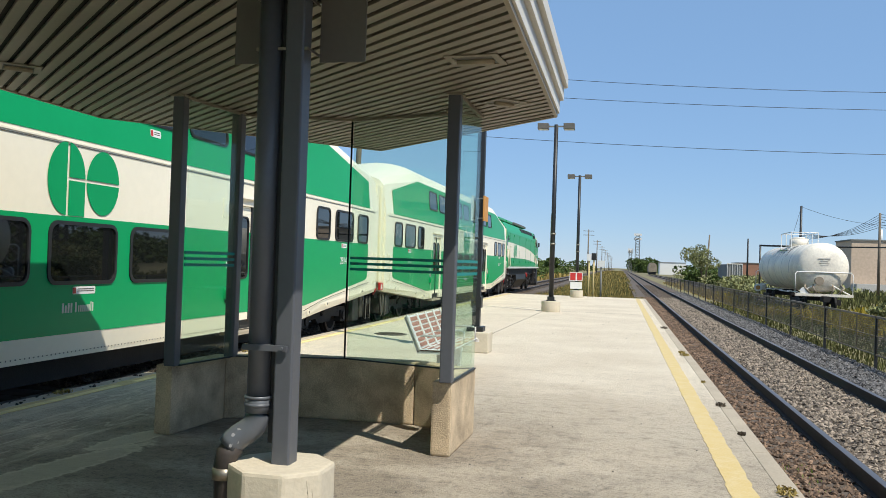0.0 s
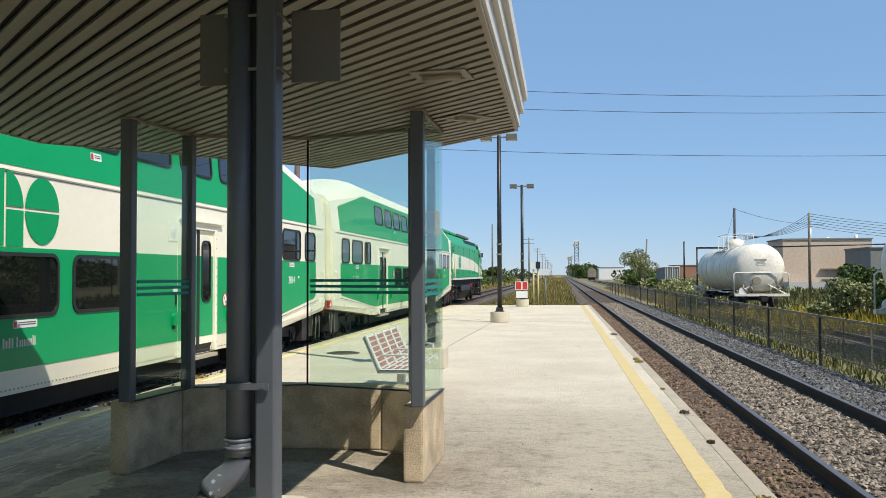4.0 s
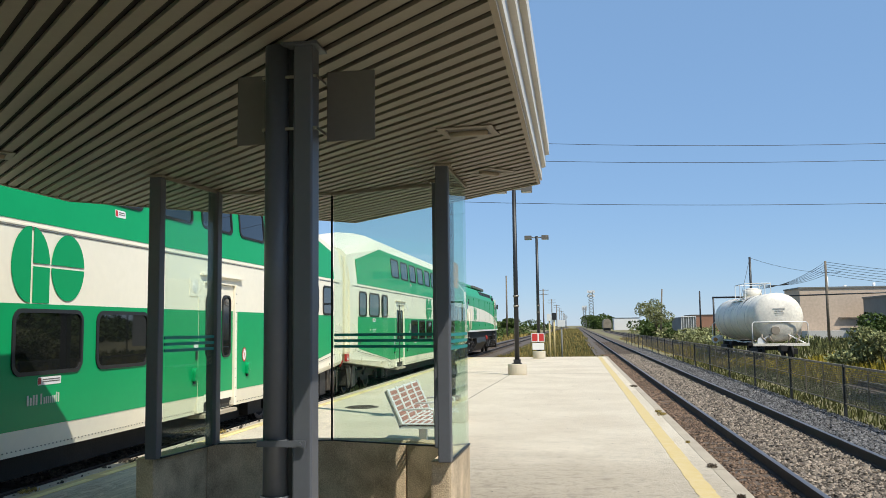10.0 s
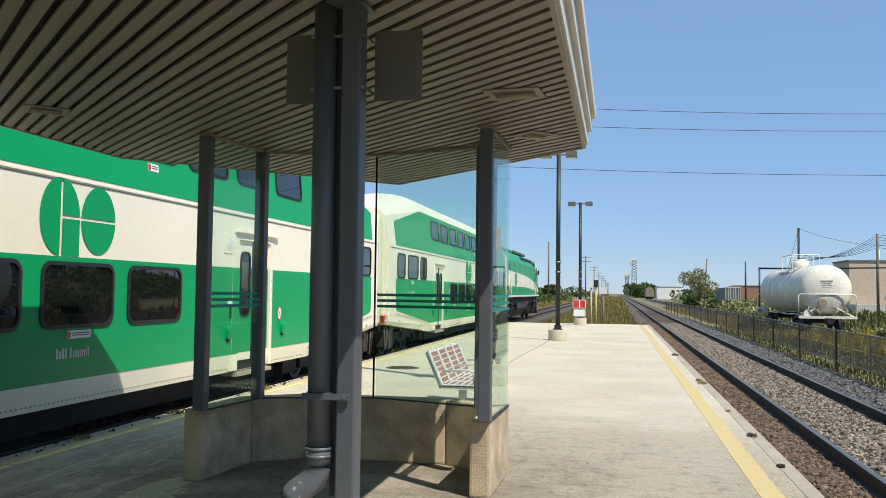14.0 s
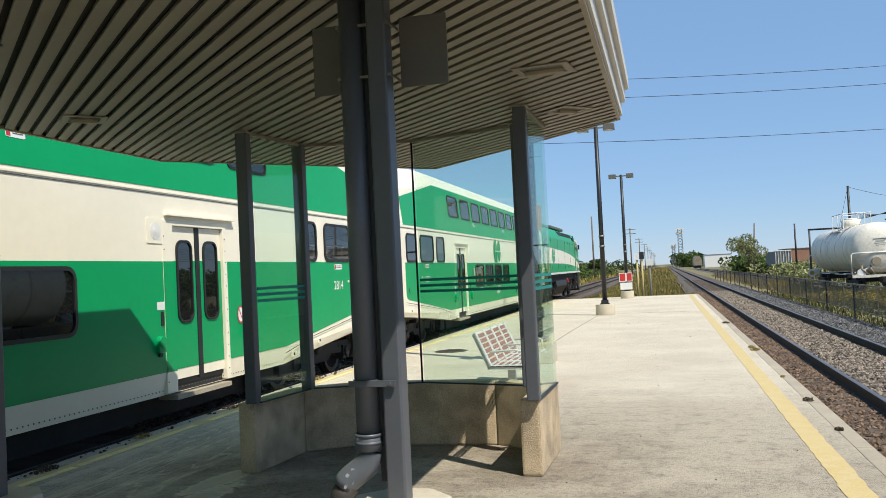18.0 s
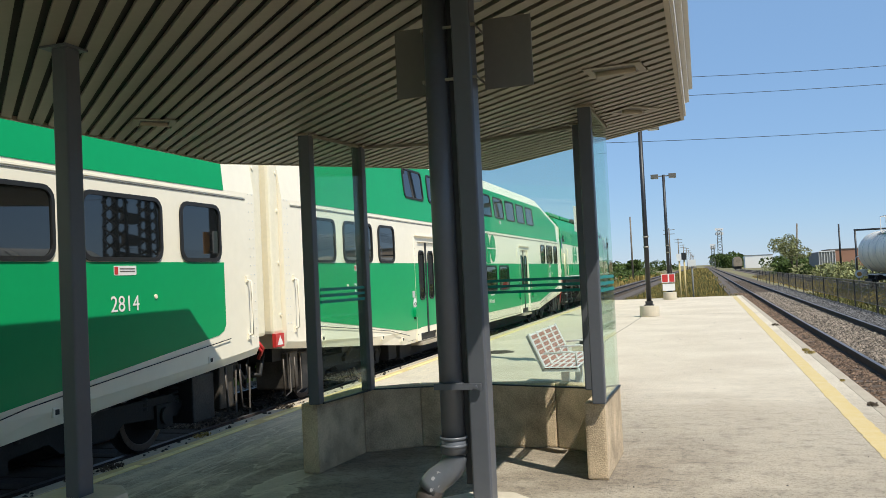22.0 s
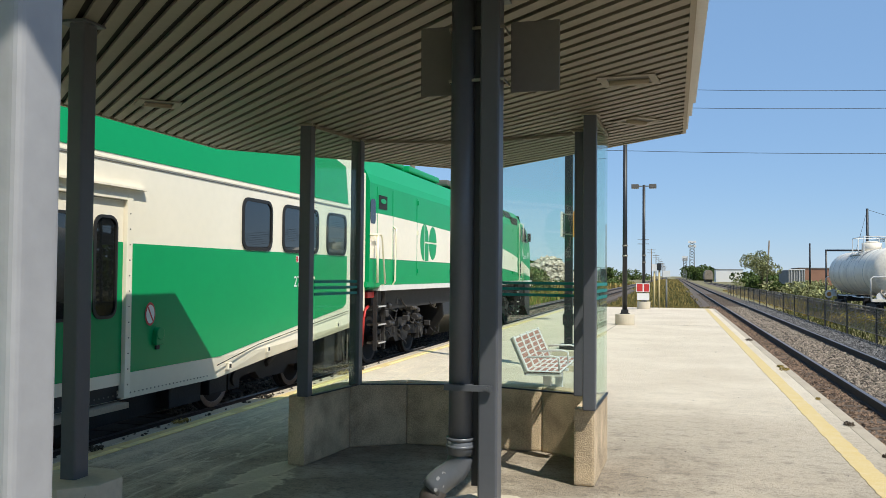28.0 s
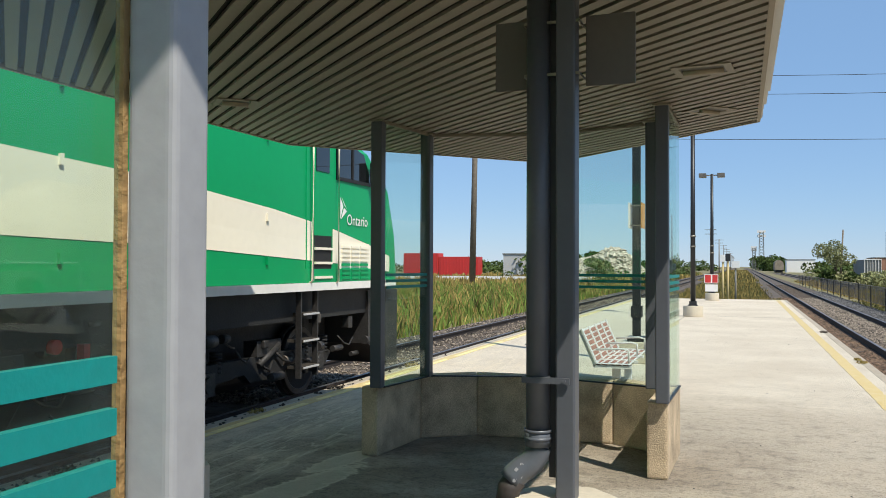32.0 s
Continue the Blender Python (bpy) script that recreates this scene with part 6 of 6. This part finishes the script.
def lattice(x, y, top, w, label, mater=WALL_GREY):
    t = empty("lattice_tower", (x, y, -0.7), label, "tower", "towers")
    for sx in (-1, 1):
        for sy in (-1, 1):
            bm = B()
            tube(bm, (sx * w, sy * w, 0), (sx * w * 0.7, sy * w * 0.7, top), 0.14, 5)
            part("leg", bm, mater, t)
    k = 14
    for s in (-1, 1):
        bm = B()
        for i in range(k):
            z0, z1 = top * i / k, top * (i + 1) / k
            tube(bm, (-w, s * w, z0), (w, s * w, z1), 0.08, 4)
            tube(bm, (w, s * w, z0), (-w, s * w, z1), 0.08, 4)
        tagged(part("lacing", bm, mater, t), kind="stuff")
    for z in (0.86, 0.97):
        bm = B()
        box(bm, -w * 1.5, -0.3, top * z, w * 1.5, 0.3, top * z + 1.2)
        part("antenna", bm, WHITE, t)
    return t


lattice(7.96, 450, 19.6, 1.3, "grey lattice radio tower far down the line")
lattice(4.46, 450, 11.5, 0.9, "small lattice mast far down the line")

for x, y in ((26.0, 49.5), (31.0, 60.0)):
    lattice(x, y, 12.0, 0.6, "dark lattice gantry of an electric substation", BLACK_STEEL)
gan = empty("gantry_beam", (26, 49.5, 0), "dark steel beams between two lattice gantries", "gantry")
for z in (4.4, 5.8, 7.4):
    bm = B()
    tube(bm, (0, 0, z), (5, 10.5, z), 0.14, 6)
    part("beam", bm, BLACK_STEEL, gan)
    bm = B()
    box(bm, 0.9, 2.6, z - 0.8, 1.6, 3.8, z - 0.05)
    part("transformer", bm, SIGNBACK, gan)

for x, hz, col in ((-2.22, 2.1, WHITE), (-1.95, 2.15, BLACK_STEEL)):
    p = empty("marker_post", (x, 50, -0.6), "yellow marker post with a small box on top", "post", "marker posts")
    bm = B()
    tube(bm, (0, 0, 0), (0.02, 0, hz + 0.45), 0.05, 8)
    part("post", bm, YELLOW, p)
    bm = B()
    box(bm, -0.12, -0.1, hz + 0.45, 0.14, 0.1, hz + 0.85)
    part("box", bm, col, p)
p = empty("signal_post", (-1.55, 52, -0.6), "grey post with a white box on top", "post")
bm = B()
tube(bm, (0, 0, 0), (0, 0, 2.2), 0.05, 8)
part("post", bm, WALL_GREY, p)
bm = B()
box(bm, -0.22, -0.1, 2.2, 0.22, 0.1, 2.6)
part("box", bm, WHITE, p)


# ---- buildings ----
def building(name, x0, y0, x1, y1, z1, mater, label, extra=None):
    b = empty(name, ((x0 + x1) / 2, y0, -0.65), label, "building")
    w = (x1 - x0) / 2
    bm = B()
    box(bm, -w, 0, 0, w, y1 - y0, z1 + 0.65)
    part("wall", bm, mater, b)
    bm = B()
    box(bm, -w - 0.15, -0.15, z1 + 0.65, w + 0.15, y1 - y0 + 0.15, z1 + 0.85)
    part("roof", bm, WALL_GREY, b)
    return b


tan = building("industrial_building", 31.6, 130, 43.9, 139, 6.55, WALL_TAN, "tan flat-roofed industrial building with rust stains")
bm = B()
box(bm, -1.0, -0.5, 2.9, 6.3, -0.05, 3.0)
part("rust_ledge", bm, RUBBLE, tan)
bm = B()
box(bm, -6.1, -3, 0, 2, -0.1, 1.1)
part("lean_to", bm, STICKER, tan)
for x, z in ((-1.5, 2.2), (5.0, 1.2), (1.0, 0.9)):
    bm = B()
    tube(bm, (x, 3, 6.7), (x, 3, 6.8 + z), 0.22, 10)
    part("roof_stack", bm, WHITE, tan)
gry = building("industrial_building", 39.6, 118, 52, 128, 4.9, WALL_GREY, "grey metal-clad industrial building")
building("warehouse", 14.9, 350, 25.0, 362, 4.2, WHITE, "long low white warehouse in the distance")
building("brick_building", 29.5, 230, 37, 245, 3.8, BRICK_FAR, "low red brick building in the distance")
for x0, x1, z in ((-66, -58.5, 4.3), (-58.3, -50.2, 3.6)):
    b = empty("red_container", ((x0 + x1) / 2, 160, -0.6), "bright red storage containers beyond the road", "container", "containers")
    bm = B()
    box(bm, -(x1 - x0) / 2, 0, 0, (x1 - x0) / 2, 3, z + 0.4)
    part("body", bm, RED, b)
    for k in range(12):
        bm = B()
        xx = -(x1 - x0) / 2 + (x1 - x0) * (k + 0.5) / 12
        box(bm, xx - 0.05, -0.05, 0.1, xx + 0.05, 0, z + 0.3)
        part("rib", bm, RED, b)
bm = B()
prism(bm, [(-160, 112), (-22, 112), (-22, 124), (-160, 124)], -0.66, -0.58)
thing("road", bm, ROAD, "grey asphalt road beyond the grass", "road", kind="structure")
bm = B()
box(bm, -160, 124, -0.62, -22, 124.4, 0.05)
thing("kerb", bm, WHITE, "pale concrete kerb beyond the road", "kerb", kind="structure")

# ---- vegetation ----
def quads(name, pos, size, mater, rng, flat=0.0, stretch=1.0):
    """Small leaf faces at the given places, each turned at random."""
    n = len(pos)
    a = rng.normal(size=(n, 3))
    a /= np.linalg.norm(a, axis=1)[:, None]
    b = rng.normal(size=(n, 3))
    b -= a * (a * b).sum(1)[:, None]
    b /= np.linalg.norm(b, axis=1)[:, None]
    s = (size * rng.uniform(0.5, 1.3, n))[:, None]
    v = np.stack([pos - a * s, pos + b * s * 0.55, pos + a * s * stretch, pos - b * s * 0.55], 1)
    me = bpy.data.meshes.new(name)
    me.from_pydata(v.reshape(-1, 3).tolist(), [], np.arange(4 * n).reshape(-1, 4).tolist())
    me.materials.append(mater)
    return me


def clumps(rng, n, blobs):
    """Places on the shells of several uneven blobs (x, y, z, rx, ry, rz)."""
    blobs = np.array(blobs, float)
    k = rng.choice(len(blobs), n, p=(w := blobs[:, 3] * blobs[:, 5]) / w.sum())
    d = rng.normal(size=(n, 3))
    d /= np.linalg.norm(d, axis=1)[:, None]
    r = rng.uniform(0.45, 1.05, n) ** 0.6
    return blobs[k, :3] + d * r[:, None] * blobs[k, 3:]


def tree(x, y, h, r, n, seed, label, mater=None, trunk=True, name="tree", leaf=0.12, z0=-0.65):
    rng = np.random.default_rng(seed)
    rnd = random.Random(seed)
    t = empty(name, (x, y, z0), label, "tree" if trunk else "bush")
    blobs = []
    for i in range(9):
        a, q = rnd.uniform(0, 6.28), rnd.uniform(0.1, 0.75)
        blobs.append((q * r * math.cos(a), q * r * math.sin(a), h * rnd.uniform(0.42 if trunk else 0.2, 0.9), r * rnd.uniform(0.28, 0.5), r * rnd.uniform(0.28, 0.5), h * rnd.uniform(0.10, 0.2)))
    bm = B()
    if trunk:
        tube(bm, (0, 0, 0), (0.05 * r, 0, h * 0.55), 0.035 * h, 10, 0.018 * h)
    for b in blobs[:6]:
        tube(bm, (0, 0, h * (0.3 if trunk else 0.0)), b[:3], 0.006 * h, 6, 0.003 * h)
    part("trunk", bm, BARK, t)
    ob = new("crown", quads("crown", clumps(rng, n, blobs), leaf, mater or LEAF, rng))
    ob.parent = t
    return t


tree(12.0, 140, 6.3, 3.1, 3600, 3, "airy tree with thin yellowing leaves beside the line", LEAF_LIGHT, True, leaf=0.15)
tree(9.6, 132, 2.0, 2.0, 1500, 4, "low green bush at the foot of a tree", LEAF, False, "bush", 0.2)
tree(13.5, 135, 1.6, 1.5, 900, 14, "low green bush at the foot of a pole", LEAF, False, "bush", 0.2)
for i, (x, y, h, r) in enumerate(((10.9, 38.5, 2.0, 1.5), (12.5, 40, 2.5, 1.9), (14.4, 39.5, 2.5, 1.9), (12.7, 36.5, 2.0, 1.6))):
    tree(x, y, h, r, 3600, 20 + i, "leafy green bush growing between the tank cars", LEAF if i % 2 else LEAF_LIGHT, False, "bush", 0.085, -0.5)
tree(-16, 97, 3.1, 2.4, 2600, 31, "green bush in front of a rubble heap", LEAF_LIGHT, False, "bush", 0.16)
for i, (x, y, h, r) in enumerate(((-30, 180, 5, 5), (-42, 200, 6, 5), (-17.5, 215, 4.5, 3.0))):
    tree(x, y, h, r, 2600, 40 + i, "green tree beyond the fields", LEAF, True, "tree", 0.3)


def woods(name, n, blobs, seed, mater, leaf, label):
    rng = np.random.default_rng(seed)
    return tagged(new(name, quads(name, clumps(rng, n, blobs), leaf, mater, rng)), label, "trees", kind="stuff")


rnd = random.Random(5)
woods("far_woods", 9000, [(rnd.uniform(-1, 1) * 4 - 18 - 0.06 * (y - 150) - rnd.uniform(0, 25), y, rnd.uniform(0.5, 2.2), rnd.uniform(2, 5), rnd.uniform(3, 6), rnd.uniform(1.2, 2.6)) for y in range(150, 520, 7)], 8, LEAF, 0.5, "distant line of dark green shrubs")
woods("far_woods", 7000, [(rnd.uniform(6, 20), rnd.uniform(430, 560), rnd.uniform(1, 5.5), rnd.uniform(2, 4), rnd.uniform(3, 6), rnd.uniform(1.5, 3.0)) for _ in range(40)], 9, LEAF, 0.6, "distant stand of trees right of the line")
woods("far_woods", 6000, [(rnd.uniform(18, 130), rnd.uniform(300, 420), rnd.uniform(0, 2.5), rnd.uniform(3, 6), rnd.uniform(3, 6), rnd.uniform(1.5, 2.6)) for _ in range(45)], 10, LEAF, 0.6, "distant trees behind the sidings")
woods("far_woods", 6000, [(rnd.uniform(-140, -40), rnd.uniform(230, 330), rnd.uniform(0, 2.0), rnd.uniform(4, 8), rnd.uniform(3, 6), rnd.uniform(1.5, 2.6)) for _ in range(40)], 11, LEAF, 0.6, "distant trees beyond the road")
woods("far_woods", 16000, [(0.43 * y + rnd.uniform(11, 20), y, rnd.uniform(0.5, 3.4), rnd.uniform(3, 5), rnd.uniform(3, 5), rnd.uniform(1.6, 2.8)) for y in range(14, 320, 3)], 13, LEAF, 0.5, "green trees beyond the sidings")
woods("far_woods", 5000, [(rnd.uniform(20, 60), rnd.uniform(-30, 40), rnd.uniform(0.5, 4.0), rnd.uniform(2.5, 5), rnd.uniform(2.5, 5), rnd.uniform(1.5, 2.8)) for _ in range(26)], 12, LEAF, 0.45, "green trees beyond the sidings")


woods("far_woods", 9000, [(x + rnd.uniform(-1, 1), 430 + rnd.uniform(-30, 30), rnd.uniform(-0.5, 2.6), rnd.uniform(4, 7), rnd.uniform(3, 6), rnd.uniform(1.6, 3.2)) for x in range(-190, -16, 4)], 15, LEAF, 0.7, "distant line of dark green trees")
woods("far_woods", 9000, [(x + rnd.uniform(-1, 1), 440 + rnd.uniform(-30, 30), rnd.uniform(-0.5, 2.6), rnd.uniform(4, 7), rnd.uniform(3, 6), rnd.uniform(1.6, 3.2)) for x in range(14, 200, 4)], 16, LEAF, 0.7, "distant line of dark green trees")


woods("low_scrub", 9000, [(rnd.uniform(12.5, 34), rnd.uniform(95, 230), rnd.uniform(-0.5, 0.3), rnd.uniform(1.2, 2.6), rnd.uniform(1.5, 3), rnd.uniform(0.4, 1.0)) for _ in range(70)], 17, LEAF_LIGHT, 0.22, "low olive scrub beyond the siding")
woods("low_scrub", 9000, [(rnd.uniform(-40, -12.5), rnd.uniform(125, 260), rnd.uniform(-0.5, 0.4), rnd.uniform(1.2, 2.8), rnd.uniform(1.5, 3), rnd.uniform(0.4, 1.2)) for _ in range(70)], 18, LEAF, 0.24, "low green scrub beyond the grass")


def blades(name, n, xr, yr, z, hr, mater, seed, label, width=0.012, heads=0.0, bias=1.5, keep=None):
    rng = np.random.default_rng(seed)
    x = rng.uniform(*xr, n)
    y = yr[0] + (yr[1] - yr[0]) * rng.random(n) ** bias
    if keep is not None:
        k = keep(x, y, rng)
        x, y = x[k], y[k]
        n = len(x)
    patch = 0.65 + 0.35 * np.sin(x * 0.9 + 1.3 * np.sin(y * 0.35)) * np.sin(y * 0.6 + x * 0.21)
    h = rng.uniform(*hr, n) * patch
    w = width * (1 + 0.03 * (y - yr[0]))
    a = rng.uniform(0, 6.28, n)
    lean = rng.normal(0, 0.22, (n, 2)) * h[:, None]
    zz = np.full(n, z)
    dx, dy = np.cos(a) * w, np.sin(a) * w
    v = np.stack([np.stack([x - dx, y - dy, zz], 1), np.stack([x + dx, y + dy, zz], 1),
                  np.stack([x + dx * 0.7 + lean[:, 0] * 0.4, y + dy * 0.7 + lean[:, 1] * 0.4, zz + 0.6 * h], 1),
                  np.stack([x + lean[:, 0], y + lean[:, 1], zz + h], 1)], 1)
    me = bpy.data.meshes.new(name)
    me.from_pydata(v.reshape(-1, 3).tolist(), [], np.arange(4 * n).reshape(-1, 4).tolist())
    me.materials.append(mater)
    return tagged(new(name, me), label, "grass", kind="stuff")


blades("tall_grass", 30000, (-34, -10.6), (12, 80), -0.62, (0.55, 1.25), GRASS, 51, "tall green grass beyond the far track", 0.018)
blades("tall_grass", 9000, (-34, -10.6), (20, 80), -0.62, (0.7, 1.4), DRYGRASS, 52, "tall dry grass stalks beyond the far track", 0.014)
blades("field_grass", 14000, (-60, -10.6), (60, 240), -0.62, (0.5, 1.2), DRYGRASS, 53, "dry yellow field grass", 0.06)
blades("field_grass", 22000, (-5.9, 0.9), (46.8, 130), -0.62, (0.12, 0.55), DRYGRASS, 54, "dry weeds beyond the platform end", 0.011, bias=2.3)
blades("field_grass", 9000, (-7.0, 0.9), (120, 420), -0.62, (0.3, 0.9), DRYGRASS, 61, "dry weeds between the far tracks", 0.05, bias=1.2)
blades("field_grass", 9000, (-7.0, 0.9), (120, 420), -0.62, (0.3, 0.8), OLIVE, 62, "olive weeds between the far tracks", 0.05, bias=1.2)
blades("field_grass", 14000, (-5.9, 0.9), (46.8, 130), -0.62, (0.12, 0.62), OLIVE, 55, "green weeds beyond the platform end", 0.012, bias=2.3)
blades("goldenrod_patch", 2500, (7.4, 8.8), (45, 75), -0.6, (0.3, 0.75), GOLDEN, 56, "yellow goldenrod along the siding", 0.03)
blades("goldenrod_patch", 6000, (8.0, 14.5), (33, 48), -0.6, (0.45, 0.95), GOLDEN, 57, "yellow goldenrod among the bushes", 0.03, bias=1.0)
blades("field_grass", 9000, (11.8, 34), (30, 120), -0.62, (0.3, 0.8), OLIVE, 58, "rough green grass beyond the siding", 0.035)
blades("field_grass", 12000, (5.0, 8.4), (9, 60), -0.6, (0.10, 0.34), OLIVE, 59, "short green grass under the fence", 0.014, bias=2.2)
blades("field_grass", 4000, (6.2, 9.0), (45, 140), -0.62, (0.2, 0.6), DRYGRASS, 60, "dry weeds between the fence and the siding", 0.02, bias=1.8)


blades("field_grass", 500, (1.0, 1.5), (5.5, 9.5), -0.38, (0.05, 0.16), GRASS, 63, "small green weeds in the gravel beside the platform", 0.008)
blades("tall_grass", 700, (-7.2, -6.68), (21.5, 24.5), -0.36, (0.15, 0.55), OLIVE, 64, "tuft of tall weeds beside the far platform edge", 0.010, bias=1.0)


def tuft(x, y, n, size, mater, seed, label="small weed tuft in the platform joint"):
    rng = np.random.default_rng(seed)
    a = rng.uniform(0, 6.28, n)
    r = rng.uniform(0.2, 1.0, n) * size
    p = np.stack([np.cos(a) * r, np.sin(a) * r * 1.8, rng.uniform(0.0, 0.45, n) * size], 1)
    ob = new("weed_tuft", quads("weed_tuft", p, 0.018, mater, rng))
    ob.location = (x, y, 0.004)
    return tagged(ob, label, "weed", "weeds in the joints", "stuff")


for i, (x, y, s) in enumerate(((0.80, 16.68, 0.09), (0.78, 23.95, 0.10), (0.79, 17.2, 0.07), (0.80, 10.79, 0.055), (0.81, 6.75, 0.07), (0.80, 9.0, 0.035), (0.79, 12.9, 0.03), (-6.46, 7.0, 0.09), (-6.5, 8.6, 0.08), (-6.48, 10.6, 0.10), (-6.5, 13.5, 0.12), (-6.46, 5.6, 0.07))):
    tuft(x, y, 130, s, BARK if i % 2 else DRYGRASS, 70 + i)

# ---- rubble heap and loose stones ----
rng = np.random.default_rng(77)
heap = []
for k in range(2600):
    u, v = rng.uniform(-1, 1), rng.uniform(-1, 1)
    h = max(0.0, 1 - 0.75 * u * u - v * v + 0.18 * math.sin(5 * u))
    heap.append((-24.5 + 8.5 * u, 152 + 5 * v, -0.6 + 4.8 * h * rng.uniform(0.86, 1.0)))
me = stones("rubble_heap", 2600, (0, 1), (0, 1), 0, HEAP, size=(0.3, 0.7))
co = np.empty(len(me.vertices) * 3)
me.vertices.foreach_get("co", co)
co = co.reshape(-1, 6, 3)
co = co - co.mean(1, keepdims=True) + np.array(heap)[:, None]
me.vertices.foreach_set("co", co.ravel())
tagged(new("rubble_heap", me), "big heap of pale broken concrete rubble", "rubble", kind="stuff")
building("concrete_bin", -42.3, 150, -38.6, 156, 3.7, STICKER, "pale concrete storage bin with dark spoil on top")



# ---- the train's travel ----
def travelled(t):
    for (t0, s0), (t1, s1) in zip(S_ROWS, S_ROWS[1:]):
        if t <= t1:
            return s0 + (s1 - s0) * (t - t0) / (t1 - t0)
    return S_ROWS[-1][1]


def motions():
    for ob, y in ((car_0, CAR_A - 25.85), (car_a, CAR_A), (car_b, CAR_B), (loco, LOCO)):
        walk(ob, [(t, pose(SIDE - 1.48, y - s, 0)) for t, s in S_ROWS])
    for ob, v, r in WHEELS:
        rows, t, last = [(0.0, pose(0, v, RAIL_Z + r))], 11.8, 0.0
        while t < 32.0:
            t = round(t + 0.1, 1)
            ang = math.degrees(travelled(t) / r)
            if ang - last > 55 or t >= 32.0:
                rows.append((t, pose(0, v, RAIL_Z + r, ang)))
                last = ang
        walk(ob, rows)


motions()
